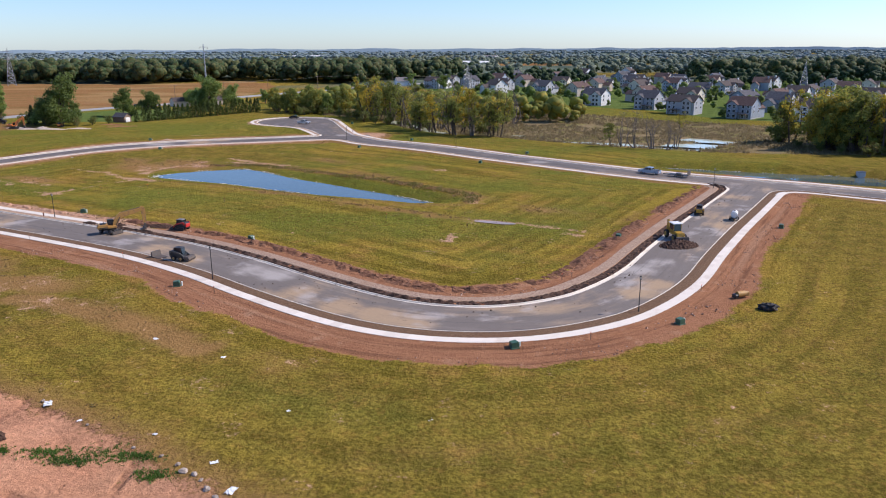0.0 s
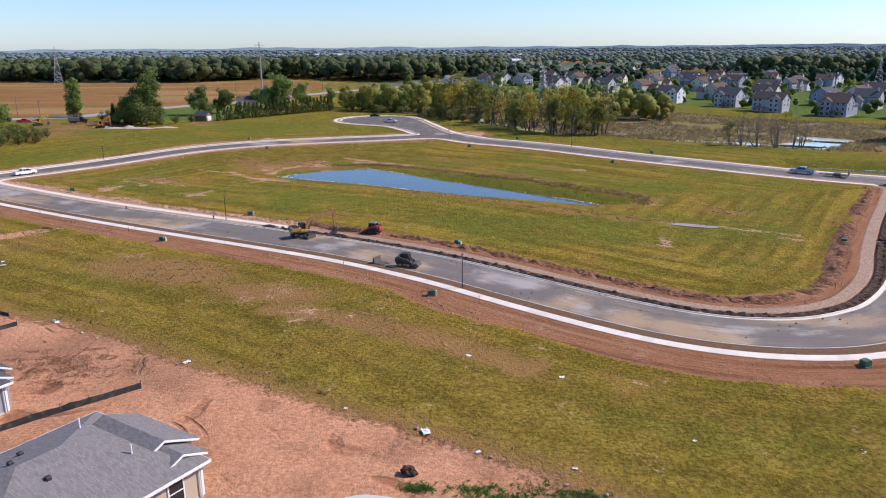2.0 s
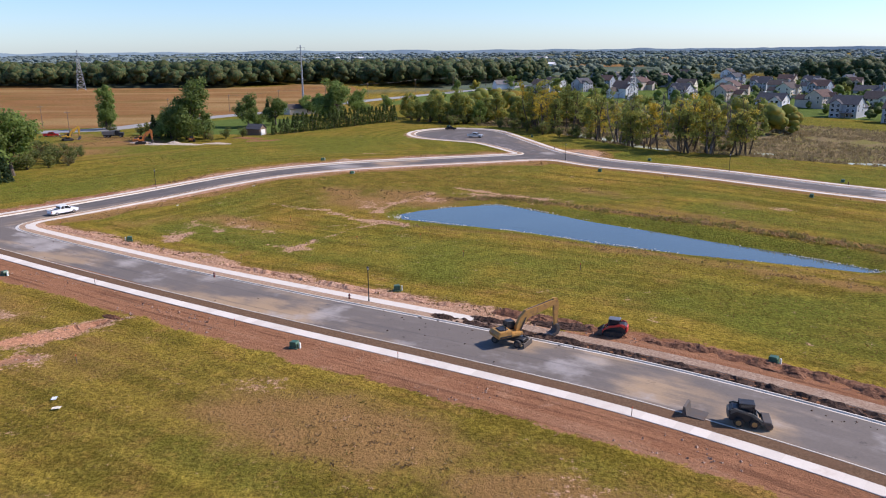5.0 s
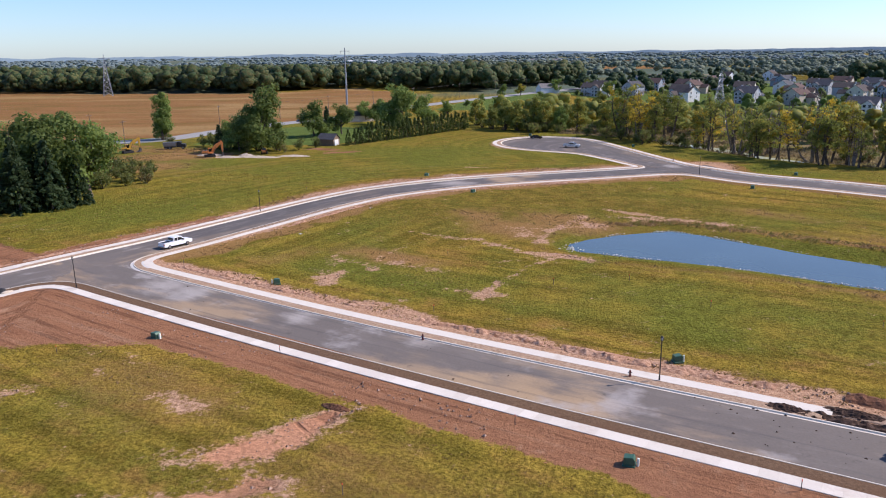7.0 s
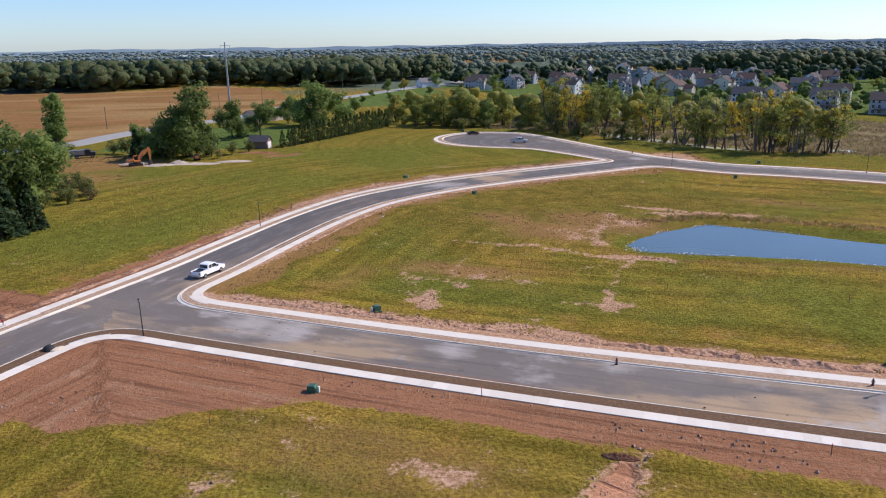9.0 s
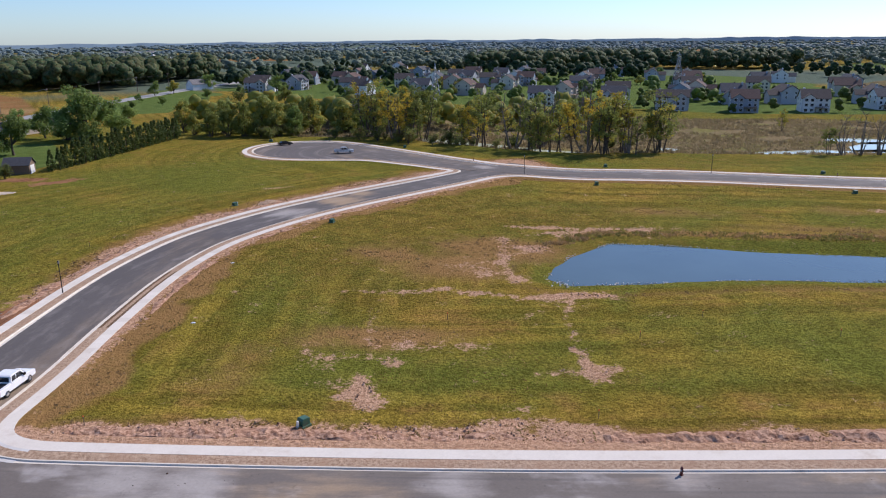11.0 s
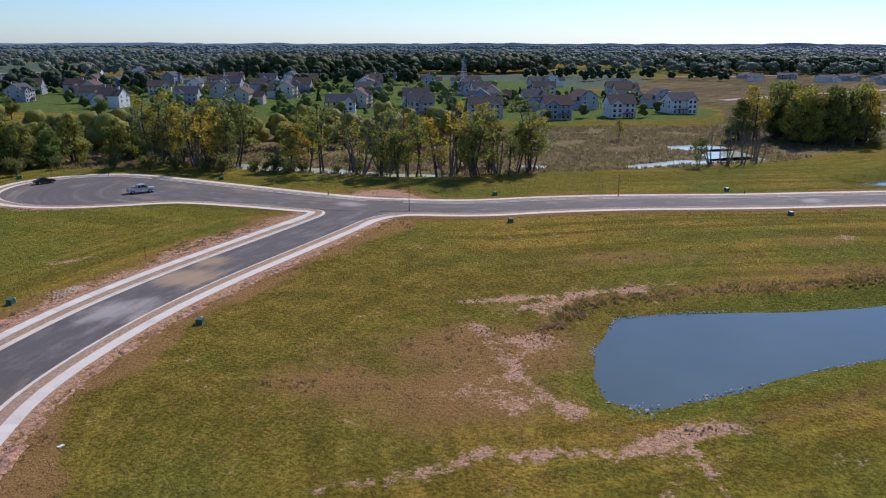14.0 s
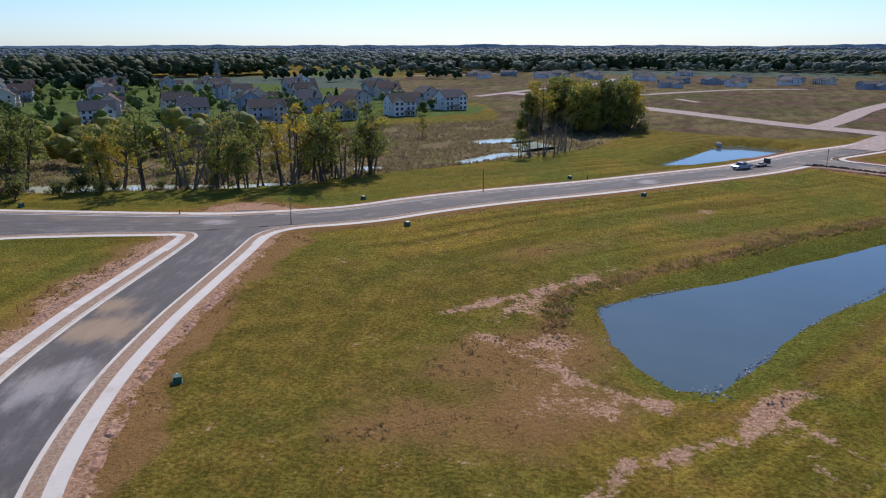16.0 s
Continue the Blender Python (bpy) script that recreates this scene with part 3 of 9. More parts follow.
def sweep(name, line, profile, material, flip=1, closed=False):
    """A profile of (distance from the line, height) drawn along it; flip -1 for the line's right side."""
    base = flat_bumps(line[:, 0], line[:, 1])
    nrm = normals(line)
    if closed:
        d = np.roll(line, -1, axis=0) - np.roll(line, 1, axis=0)
        d /= np.linalg.norm(d, axis=1)[:, None]
        nrm = np.column_stack([-d[:, 1], d[:, 0]])
    v = []
    for off, h in profile:
        p = line + nrm * (off * flip)
        v.append(np.column_stack([p, base + h]))
    v = np.stack(v, 1)
    n, k = v.shape[:2]
    faces = []
    for i in range(n if closed else n - 1):
        j = (i + 1) % n
        for q in range(k - 1):
            w = (i * k + q, j * k + q, j * k + q + 1, i * k + q + 1)
            faces.append(w if flip < 0 else w[::-1])
    me = mesh_from(name, v.reshape(-1, 3), faces)
    me.materials.append(material)
    return me


def between(line, x0, y0, x1, y1):
    """The stretch of a line from the place nearest to one point to that nearest to another."""
    i = int(np.argmin(np.hypot(line[:, 0] - x0, line[:, 1] - y0)))
    j = int(np.argmin(np.hypot(line[:, 0] - x1, line[:, 1] - y1)))
    return line[min(i, j):max(i, j) + 1]


# ---------------------------------------------------------------- what grows or lies where
PATCHES = [  # bare and worn places: x, y, half length, half width, turn, strength, kind
    (-147.3, 159.5, 2.6, 1.3, -30, 1, "rubble"), (-137.0, 147.4, 4.6, 1.4, -35, .95, "rubble"), 
    (-149.8, 155.4, 3.0, 0.9, -20, .8, "rubble"), (-155.0, 149.8, 4.0, 1.2, 10, .8, "rubble"),
    (-95.4, 126.8, 4.0, 1.6, 20, .75, "rubble"), (-130.4, 194.6, 2.8, 2.2, 60, 1.5, "rubble"), 
    (-114.0, 218.0, 6, .5, -10, .8, "rubble"), 
    (-84.0, 229.0, 5, 2.0, -35, 1.25, "rubble"), (-70.5, 234.0, 8.5, 1.8, -15, 1.3, "rubble"), (-60.5, 230.6, 7, 1.3, -35, .95, "rubble"), (-97.0, 222.0, 7, 4, -40, .6, "rubble"),
    (-128.5, 202.5, 7, 3, -30, .62, "rubble"), (-118.0, 200.5, 8, 2.5, -30, .62, "rubble"), (-108.0, 300.5, 6, 1.4, -20, .8, "rubble"), (-9.2, 212.5, 6, 1.8, -45, .9, "rubble"),
    (2.1, 147.3, 5.5, 2.2, -10, 1, "rubble"), (16.1, 137.2, 4.5, .9, -25, .9, "rubble"), (-7.0, 134.6, 4, .6, 40, .7, "rubble"), (-58.6, 97.0, 7, 4, 20, .55, "rubble"),
    (-69.3, 104.5, 6, 3.5, 20, .6, "rubble"), (-57.0, 229, 6, 1.2, -40, .7, "rubble"), (-28.9, 118.8, 9, 2.2, -42, .9, "rubble"), (-160, 345, 9, 4.0, -25, 1.2, "dirt"),
    (-152.7, 337.0, 9, 3.5, 20, 1.1, "dirt"), (-1.5, 168.0, 2.6, 2.2, 10, .9, "rubble"), (-47.0, 92.0, 10, 2.5, -35, .5, "dry"), (-26.0, 78.0, 12, 4, -25, .35, "dry"),
    (-69.0, 106.0, 9, 4.0, -20, 1.3, "dry"), (-88.0, 118.0, 15, 6.5, -22, 1.25, "dry"), (-142, 151, 20, 8, -30, .5, "dry"), (-120, 134, 16, 9, -28, .45, "dry"), (-92, 103, 12, 3, -28, .45, "dry"),
    (-88.0, 231.0, 13, 8, -40, 1.15, "dry"), (-106.0, 236.0, 10, 5, -55, .9, "dry"), (-99.0, 226.0, 10, 8, -40, 1.1, "dry"), (-122.0, 206.0, 13, 4, -30, .95, "dry"), (-30, 208, 22, 4, -42, .65, "dry"),
    (-45, 237, 16, 6, -45, .55, "dry"), (-16, 217, 12, 5, -45, .5, "dry"), (-106, 240, 9, 3.5, 40, .5, "dry"), (30, 152, 9, 3, 60, .5, "dry"), (-140, 205, 10, 5, 60, .5, "dry"),
    (-20, 160, 30, 2.6, -32, .75, "dry"), (-48, 180, 26, 2.4, -32, .7, "dry"), (12, 160, 10, 5, -30, .6, "dry"), (-3, 176, 10, 4, -42, .6, "dry"),
    (-84, 81, 15, 6.5, -35, .66, "dirt"), (60, 100, 9, 3.5, 55, .4, "dry"), (-6, 60, 20, 4, 10, .3, "dry"), (20, 66, 14, 4, 10, .3, "dry"), (-215, 345, 26, 10, -5, .8, "dry"), (-236, 356, 16, 8, 0, .8, "dirt"), (-196, 333, 24, 4.5, -12, .85, "dirt"),
    (-190, 297, 40, 6, 35, .4, "dry"), (-212, 300, 22, 11, 35, 1.15, "dry"), (-208, 328, 24, 12, 10, 1.15, "dry"), (-75, 306, 12, 5, -20, .3, "green"), (-80, 300, 22, 8, -25, .8, "green"),
    (-178, 245, 40, 20, 50, .85, "green"), (-165, 300, 36, 22, 30, .75, "green"), (-120, 335, 40, 16, -30, .7, "green"), (-115, 318, 30, 14, -30, .8, "green"), (-150, 285, 26, 12, 45, .75, "green"), (-10, 150, 20, 8, 5, .7, "green"), (-60, 210, 40, 2.2, -38, .9, "green"), (-84, 204, 12, 3, 40, .9, "green"),
    (-40, 184, 40, 1.8, -31, .8, "green"), (10, 60, 26, 10, 10, .5, "green"), (-112, 248, 18, 7, -50, .7, "green"), (-128, 230, 22, 7, 62, .8, "green"), (-108, 232, 18, 5, 62, .6, "green"), (-118, 192, 16, 5, -28, .6, "green"), (-88, 190, 18, 5, -32, .7, "green"), (-70, 176, 20, 6, -32, .6, "green"), (-60, 160, 26, 6, -32, .6, "green"), (-65, 255, 22, 8, -35, .8, "green"), (-22, 232, 24, 8, -44, .7, "green"),
    (-120, 160, 20, 4, -30, .6, "green"), (-148, 147, 16, 6, -30, .5, "green"), (-96, 112, 14, 4, -30, .6, "green"), (-20, 68, 20, 5, -20, .7, "green"), (45, 75, 26, 12, 40, .5, "green"),
]
TRAILS = [  # worn and washed-out lines: places, half width, strength
    ([(-92.0, 206.5), (-97.0, 200.8), (-101.3, 194.0), (-103.6, 189.9)], .8, .55), ([(-103.6, 189.9), (-104.5, 187.0), (-106.1, 184.5), (-107.4, 181.9)], .95, 1.1),
    ([(-120.4, 224.0), (-113.1, 220.3), (-107.4, 217.3)], .8, .6), ([(-107.4, 217.3), (-102.6, 213.1), (-98.5, 208.2), (-92.6, 207.0)], 1.0, .95),
    ([(-96.8, 207.8), (-90.9, 205.1), (-87.5, 203.0)], 1.4, .9), ([(-78.0, 243.0), (-72.5, 240.0), (-67.8, 235.3), (-61.6, 232.0), (-57.0, 227.4)], 1.3, .95),
    ([(-84.0, 236.0), (-88.5, 229.0), (-93.0, 222.0), (-95.0, 215.0)], 1.5, .7), ([(-131.5, 205.0), (-127.6, 200.9), (-124.5, 197.4)], 1.6, .6), ([(-119.5, 215.1), (-122.8, 206.2), (-126.0, 200.0)], .9, .4),
    ([(-111.4, 186.7), (-103.5, 183.8)], 1.0, .7), ([(-129.9, 194.0), (-130.6, 189.0)], 1.5, 1.1), ([(-3.0, 149.5), (2.0, 148.6), (8.0, 145.4), (17.0, 140.0)], 1.2, .7), ([(-6.5, 138.0), (-7.5, 131.0)], .8, .8), ([(-66.0, 99.0), (-58.2, 96.4), (-51.0, 92.3), (-42.7, 86.4), (-36.0, 81.8)], 2.4, 1.0, "dry"),
    ([(-130.5, 137.8), (-126.3, 138.2), (-122.9, 143.0), (-120.6, 146.2)], 1.5, .85, "red"), ([(-128.6, 138.0), (-125.2, 139.6)], 2.3, .8, "red"), ([(-134.5, 128.9), (-129.9, 130.3), (-125.5, 133.2)], 1.6, .9, "red"),
    ([(-131.5, 137.6), (-126.3, 137.9), (-122.9, 143.3), (-119.6, 146.6)], 2.6, .75), ([(-135.5, 128.6), (-129.9, 130.3), (-124.5, 133.6)], 2.5, .7), ([(-137.6, 147.8), (-135.6, 146.4)], 1.2, .9)]
PUDDLE = [(-2.2, 148.6), (0.2, 148.3), (3.0, 147.2), (5.6, 145.9), (5.0, 145.0), (2.2, 145.4), (-0.6, 146.6), (-2.4, 147.7)]
SITE = [(-260, 30), (-150, 112), (-110, 103.5), (-100, 97.6), (-91, 94.2), (-79, 86.4), (-70, 79.9), (-61, 74.9), (-52, 69.6), (-46, 67.2), (-40.5, 64.4), (-33.6, 59.8),
        (-28.3, 55.6), (-22, 52.0), (-12, 44), (0, 30), (10, 0), (-60, -60), (-260, -60)]
CROPS = [[(-1500, 420), (-420, 330), (-285, 376), (-236, 388), (-218, 420), (-196, 448), (-172, 492), (-152, 560), (-160, 690), (-215, 800), (-300, 736), (-420, 760), (-520, 780), (-900, 880), (-1500, 960)],
         [(-150, 1500), (250, 1400), (300, 1700), (-150, 1900)], [(900, 1500), (1500, 1200), (1700, 1500), (1100, 1800)], [(620, 1050), (880, 900), (960, 1010), (680, 1180)], [(-700, 1500), (-300, 1500), (-330, 1800), (-760, 1750)],
         [(1500, 300), (2100, 120), (2200, 400), (1600, 600)], [(300, 2100), (900, 2000), (1000, 2300), (350, 2400)]]
EARTH = [[(132, 282), (140, 240), (128, 214), (120, 190), (135, 165), (160, 140), (230, 60), (650, 40), (660, 430), (420, 412), (300, 362), (215, 322), (178, 306), (150, 300)],
         [(232, 334), (296, 420), (335, 452), (430, 474), (545, 505), (645, 474), (668, 420), (420, 400), (300, 352)]]
LAWNS = [[(70, 440), (104, 404), (118, 372), (150, 338), (178, 318), (214, 322), (240, 350), (300, 420), (380, 560), (330, 720), (120, 800), (-40, 680), (-10, 560), (40, 480)],
         [(530, 596), (690, 548), (800, 660), (700, 690), (600, 650)], [(-130, 520), (-95, 520), (-40, 640), (-60, 700), (-100, 640)], [(-214, 362), (-160, 356), (-148, 372), (-150, 420), (-190, 428), (-214, 396)],
         [(-250, 230), (-214, 244), (-205, 262), (-226, 290), (-270, 300)], [(-300, 200), (-262, 200), (-240, 250), (-290, 290)]]


NEAR_C, WEST_C, FAR_C = NEAR_CL[::3], WEST_CL[::3], FAR_CL[::3]


def land_cover(x, y):
    """For every place how far it is dirt, rubble, dry, marsh, crop, lawn, red soil, greener grass; and the distance across the road."""
    out = {k: np.zeros(x.shape) for k in ("dirt", "rubble", "dry", "marsh", "crop", "lawn", "red", "green", "track", "dark", "wild", "earth", "lane", "run")}
    near = (x > -290) & (x < 200) & (y > -60) & (y < 470)
    xs, ys = x[near], y[near]
    wob = hash_noise(xs, ys, 9, 1) * 1.0 + hash_noise(xs, ys, 3, 2) * 0.5
    dn, an = near_line(xs, ys, NEAR_C)
    dw, aw = near_line(xs, ys, WEST_C)
    df, af = near_line(xs, ys, FAR_C)
    ramp = lambda d, lo, hi, s=1.2: np.clip(0.5 + (d - lo) / (2 * s), 0, 1) * np.clip(0.5 - (d - hi) / (2 * s), 0, 1)  # noqa: E731
    dirt = ramp(-dn, 0, 13.6 + wob + 13.0 * np.clip((-146 - xs) / 24, 0, 1))
    long_n = np.clip((an - 118) / 10, 0, 1)
    dirt = np.maximum(dirt, ramp(dn, 0, 12.3 + 1.5 * wob) * long_n)
    rub = ramp(dn, 0, 12.2 + wob * 2.0) * (1 - long_n) * 1.02
    rub = np.maximum(rub, ramp(dw, -9.4, 12.0 + wob * 1.8) * 1.0 * np.clip((aw - 105) / 15, 0, 1))
    low = np.clip((150 - aw) / 25, 0, 1)
    dirt = np.maximum(dirt, ramp(dw, 0, 12.5 + 1.4 * wob) * low)
    dirt = np.maximum(dirt, ramp(-dw, 0, 15 + wob * 2) * np.clip((95 - aw) / 12, 0, 1))
    rub = np.maximum(rub, ramp(dw, 8, 13 + 2 * wob) * 0.6)
    dry = ramp(np.abs(df), 0, 10.0 + wob) * 0.95
    dry = np.maximum(dry, ramp(-dw, 0, 13.2 + 2.4 * wob) * 0.92)
    dry = np.maximum(dry, ramp(dw, 8, 15.0 + 2 * wob, 2.0) * 0.7 * (1 - low))
    dry = np.maximum(dry, ramp(dn, 8, 13 + wob) * 0.7 * (1 - long_n))
    rub = np.maximum(rub, ramp(np.hypot(xs + 79, ys - 355), 15, 21.8) * 0.7)
    out["dirt"][near], out["rubble"][near], out["dry"][near] = dirt, rub, dry
    out["track"][near] = np.where(np.abs(dn) < 20, dn, dw)
    best = np.argmin(np.abs(np.stack([dn, dw, df])), axis=0)
    out["lane"][near] = np.choose(best, (dn, dw, df))
    out["run"][near] = np.choose(best, (an, aw + 400, af + 900))
    out["lane"][~near], out["run"][~near] = x[~near], y[~near]
    # the field south of the street is ranker and darker
    dark = np.clip((-dn - 13) / 6, 0, 1) * (0.62 + 0.28 * hash_noise(xs, ys, 34, 21)) * np.clip((xs + 165) / 60, 0.25, 1)
    # west of the pond: darker green, deepened with painted shade of backlit grass
    dark = np.maximum(dark, np.clip((ys - 190 + 0.3 * (xs + 60)) / 30, 0, 1) * np.clip((-38 - xs) / 30, 0, 1) * (dw < 0) * (0.68 + 0.3 * hash_noise(xs, ys, 22, 22)))
    out["dark"][near] = np.clip(dark, 0, 1)
    ps = np.vstack([POND, POND[:1]]).astype(float)
    dp = np.abs(near_line(xs, ys, ps)[0])
    out["green"][near] = np.maximum(out["green"][near], np.clip(1.25 - np.abs(dp - 1.6) / 2.4, 0, 1))
    north = (ys > 197 - 0.82 * (xs + 40)).astype(float)
    out["dry"][near] = np.maximum(out["dry"][near], np.clip(1.1 - np.abs(dp - 6.2) / 2.4, 0, 1) * (0.50 + 0.65 * north))
    out["green"][near] = np.maximum(out["green"][near], np.clip((dw - 14) / 6, 0, 1) * (ys > 195) * (0.62 + 0.3 * hash_noise(xs, ys, 24, 24)))
    block = np.clip((dn - 14) / 8, 0, 1) * (dw < -13) * (0.42 + 0.45 * hash_noise(xs, ys, 21, 25) + 0.25 * hash_noise(xs, ys, 8, 26))
    block = np.maximum(block, np.clip((df - 11) / 4, 0, 1) * (0.45 + 0.35 * hash_noise(xs, ys, 15, 27)))
    out["green"][near] = np.maximum(out["green"][near], np.clip(block, 0, 1))
    # wild, haze-tinted ground takes over with distance
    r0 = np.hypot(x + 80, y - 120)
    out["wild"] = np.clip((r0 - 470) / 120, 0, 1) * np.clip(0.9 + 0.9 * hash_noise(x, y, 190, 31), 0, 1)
    for px, py, a, b, turn, s, kind in PATCHES:
        r = max(a, b) * 1.7
        m = (np.abs(x - px) < r) & (np.abs(y - py) < r)
        c0, s0 = math.cos(radians(turn)), math.sin(radians(turn))
        wx, wy = x[m] + 1.3 * hash_noise(x[m], y[m], 3.1, 41), y[m] + 1.3 * hash_noise(x[m], y[m], 3.1, 42)
        u, v = ((wx - px) * c0 + (wy - py) * s0) / a, (-(wx - px) * s0 + (wy - py) * c0) / b
        q = np.exp(-1.1 * (u * u + v * v)) * s * (0.72 if kind in ("rubble", "red", "dirt") else 1.0)
        out[kind][m] = np.maximum(out[kind][m], q)
    for pts, w, s, *kind in TRAILS:
        kind = kind[0] if kind else "rubble"
        pts = np.array(pts, float)
        m = (x > pts[:, 0].min() - 9) & (x < pts[:, 0].max() + 9) & (y > pts[:, 1].min() - 9) & (y < pts[:, 1].max() + 9)
        d = np.abs(near_line(x[m] + 0.9 * hash_noise(x[m], y[m], 2.6, 43), y[m] + 0.9 * hash_noise(x[m], y[m], 2.6, 44), even(pts, 0.8))[0])
        q = s * np.exp(-(d / (w * (1 + 0.35 * hash_noise(x[m], y[m], 4.0, 45)))) ** 2)
        out[kind][m] = np.maximum(out[kind][m], q)
    out["red"] = np.maximum(out["red"], poly_mask(x, y, np.array(SITE, float), 2.5))
    ds = np.abs(near_line(xs, ys, np.array(SITE[1:16], float))[0])
    out["dry"][near] = np.maximum(out["dry"][near], np.clip(1.0 - ds / 6.0, 0, 1) * 0.75)
    out["marsh"] = poly_mask(x, y, np.array(MARSH, float), 5.0)
    for p in EARTH:
        out["earth"] = np.maximum(out["earth"], poly_mask(x, y, np.array(p, float), 8.0))
    for p in CROPS:
        out["crop"] = np.maximum(out["crop"], poly_mask(x, y, np.array(p, float), 8.0))
    for p in LAWNS:
        out["lawn"] = np.maximum(out["lawn"], poly_mask(x, y, np.array(p, float), 4.0))
    return out


def add_cover(me):
    co = np.empty(len(me.vertices) * 3, np.float32)
    me.vertices.foreach_get("co", co)
    co = co.reshape(-1, 3).astype(float)
    for key, val in land_cover(co[:, 0], co[:, 1]).items():
        at = me.attributes.new(key, "FLOAT", "POINT")
        at.data.foreach_set("value", val.astype(np.float32))


def steps(lo, hi, fine, ends):
    """Grid lines: even in the middle, ever wider towards the ends."""
    mid = np.arange(lo, hi + fine / 2, fine)

    def grow(start, end):
        out, s, p = [], fine, start
        while abs(p - start) < abs(end - start):
            s *= 1.16
            p = p + math.copysign(s, end - start)
            out.append(p)
        out[-1] = end
        return out
    return np.array(grow(lo, ends[0])[::-1] + list(mid) + grow(hi, ends[1]))


gx, gy = steps(-235, 125, 1.1, (-4900, 4900)), steps(28, 400, 1.1, (-2500, 4900))
X, Y = np.meshgrid(gx, gy)
Z = land(X.ravel(), Y.ravel()).reshape(X.shape)
road_d = np.minimum(np.minimum(np.abs(near_line(X.ravel(), Y.ravel(), NEAR_C)[0]), np.abs(near_line(X.ravel(), Y.ravel(), WEST_C)[0])),
                    np.abs(near_line(X.ravel(), Y.ravel(), FAR_C)[0])).reshape(X.shape)
road_d = np.minimum(road_d, np.clip(np.hypot(X + 79, Y - 355) - 12, 0, 1e9))
free = np.clip((road_d - 9.0) / 4, 0, 1) * np.clip((2500 - np.hypot(X, Y)) / 800, 0, 1)
free = free * (1 - poly_mask(X.ravel(), Y.ravel(), np.array(PUDDLE, float), 3.5).reshape(X.shape))
Z = Z + free * (hash_noise(X, Y, 2.3, 5) * 0.05 + hash_noise(X, Y, 17, 6) * 0.18)
Z = Z - 2.0 * np.clip((np.hypot(X, Y) - 900) / 3000, 0, 1)
ny, nx = X.shape
gm = bpy.data.meshes.new("ground")
gm.vertices.add(nx * ny)
gm.vertices.foreach_set("co", np.stack([X, Y, Z], -1).astype(np.float32).ravel())
ii, jj = np.meshgrid(np.arange(nx - 1), np.arange(ny - 1))
q = (jj * nx + ii).ravel()
lp = np.stack([q, q + 1, q + nx + 1, q + nx], -1).astype(np.int32)
gm.loops.add(lp.size)
gm.polygons.add(len(lp))
gm.loops.foreach_set("vertex_index", lp.ravel())
gm.polygons.foreach_set("loop_start", np.arange(0, lp.size, 4, dtype=np.int32))
gm.update(calc_edges=True)
gm.polygons.foreach_set("use_smooth", np.ones(len(lp), bool))
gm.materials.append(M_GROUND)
add_cover(gm)
ground = tagged(new("ground", gm), "mown yellow-green field with bare brown soil beside new roads", "ground", kind="structure")


def structure(name, me, label, category):
    return tagged(new(name, me), label, category, kind="structure")


# ---------------------------------------------------------------- roads
DUST = [("tan", -28.8, 101, 3.2), ("tan", -22, 95.8, 3.2), ("tan", -17, 93, 3.0), ("tan", -12, 90.6, 2.6), ("tan", 19, 102.8, 2.8), ("tan", 22.5, 106.5, 2.6), ("tan", 45, 144, 3.0), ("pale", -37.4, 112.8, 2.6), ("pale", -33, 109.8, 2.6),
        ("pale", 21.8, 114, 2.6), ("pale", 26.2, 118, 2.4), ("tan", -102.6, 150.8, 3.2), ("tan", -97, 148, 3.0), ("tan", -108, 152, 2.6), ("pale", -154.5, 186.7, 3.6), ("pale", -149, 183, 3.2), ("pale", -130, 173, 2.4), ("pale", -114, 164.5, 2.2),
        ("tan", -99, 279, 4.5), ("tan", -92, 283, 3.0), ("pale", -112, 272, 4.5), ("pale", -50, 298, 3.0), ("pale", -84, 352, 4.0), ("tan", -68, 139, 3.0), ("tan", -58, 124.6, 3.2), ("tan", -50, 119, 3.0), ("pale", -62, 132.5, 2.2), ("pale", 20, 226, 3.0), ("tan", 58, 172, 3.0)]


def dusty(me, lo):
    co = np.empty(len(me.vertices) * 3, np.float32)
    me.vertices.foreach_get("co", co)
    co = co.reshape(-1, 3)
    d, along = near_line(co[:, 0].astype(float), co[:, 1].astype(float), NEAR_CL)
    d2, along2 = near_line(co[:, 0].astype(float), co[:, 1].astype(float), WEST_CL)
    d3, along3 = near_line(co[:, 0].astype(float), co[:, 1].astype(float), FAR_CL)
    best = np.argmin(np.abs(np.stack([d, d2, d3])), axis=0)
    for key, rows in (("across", (d, d2, d3)), ("along", (along, along2 + 400, along3 + 900))):
        at = me.attributes.new(key, "FLOAT", "POINT")
        at.data.foreach_set("value", np.choose(best, rows).astype(np.float32))
    for kind in ("tan", "pale"):
        val = np.zeros(len(co))
        for k, sx, sy, r0 in DUST:
            if k == kind:
                val = np.maximum(val, np.exp(-((co[:, 0] - sx) ** 2 + (co[:, 1] - sy) ** 2) / (2 * r0 * r0)))
        at = me.attributes.new(kind, "FLOAT", "POINT")
        at.data.foreach_set("value", val.astype(np.float32))
    at = me.attributes.new("dusty", "FLOAT", "POINT")
    near = np.clip(1.15 - np.abs(d) / 30, lo, 1)
    at.data.foreach_set("value", near.astype(np.float32))
    return me


LANES = [(-HALF - 0.05, .0), (-HALF - 0.05, .06), (-2.2, .10), (0, .13), (2.2, .10), (HALF + 0.05, .06), (HALF + 0.05, .0)]
road_near = structure("road", dusty(sweep("road", NEAR_CL, [(o, h + .012) for o, h in LANES], M_ASPHALT), 1), "new grey asphalt street with tan mud stains", "road")
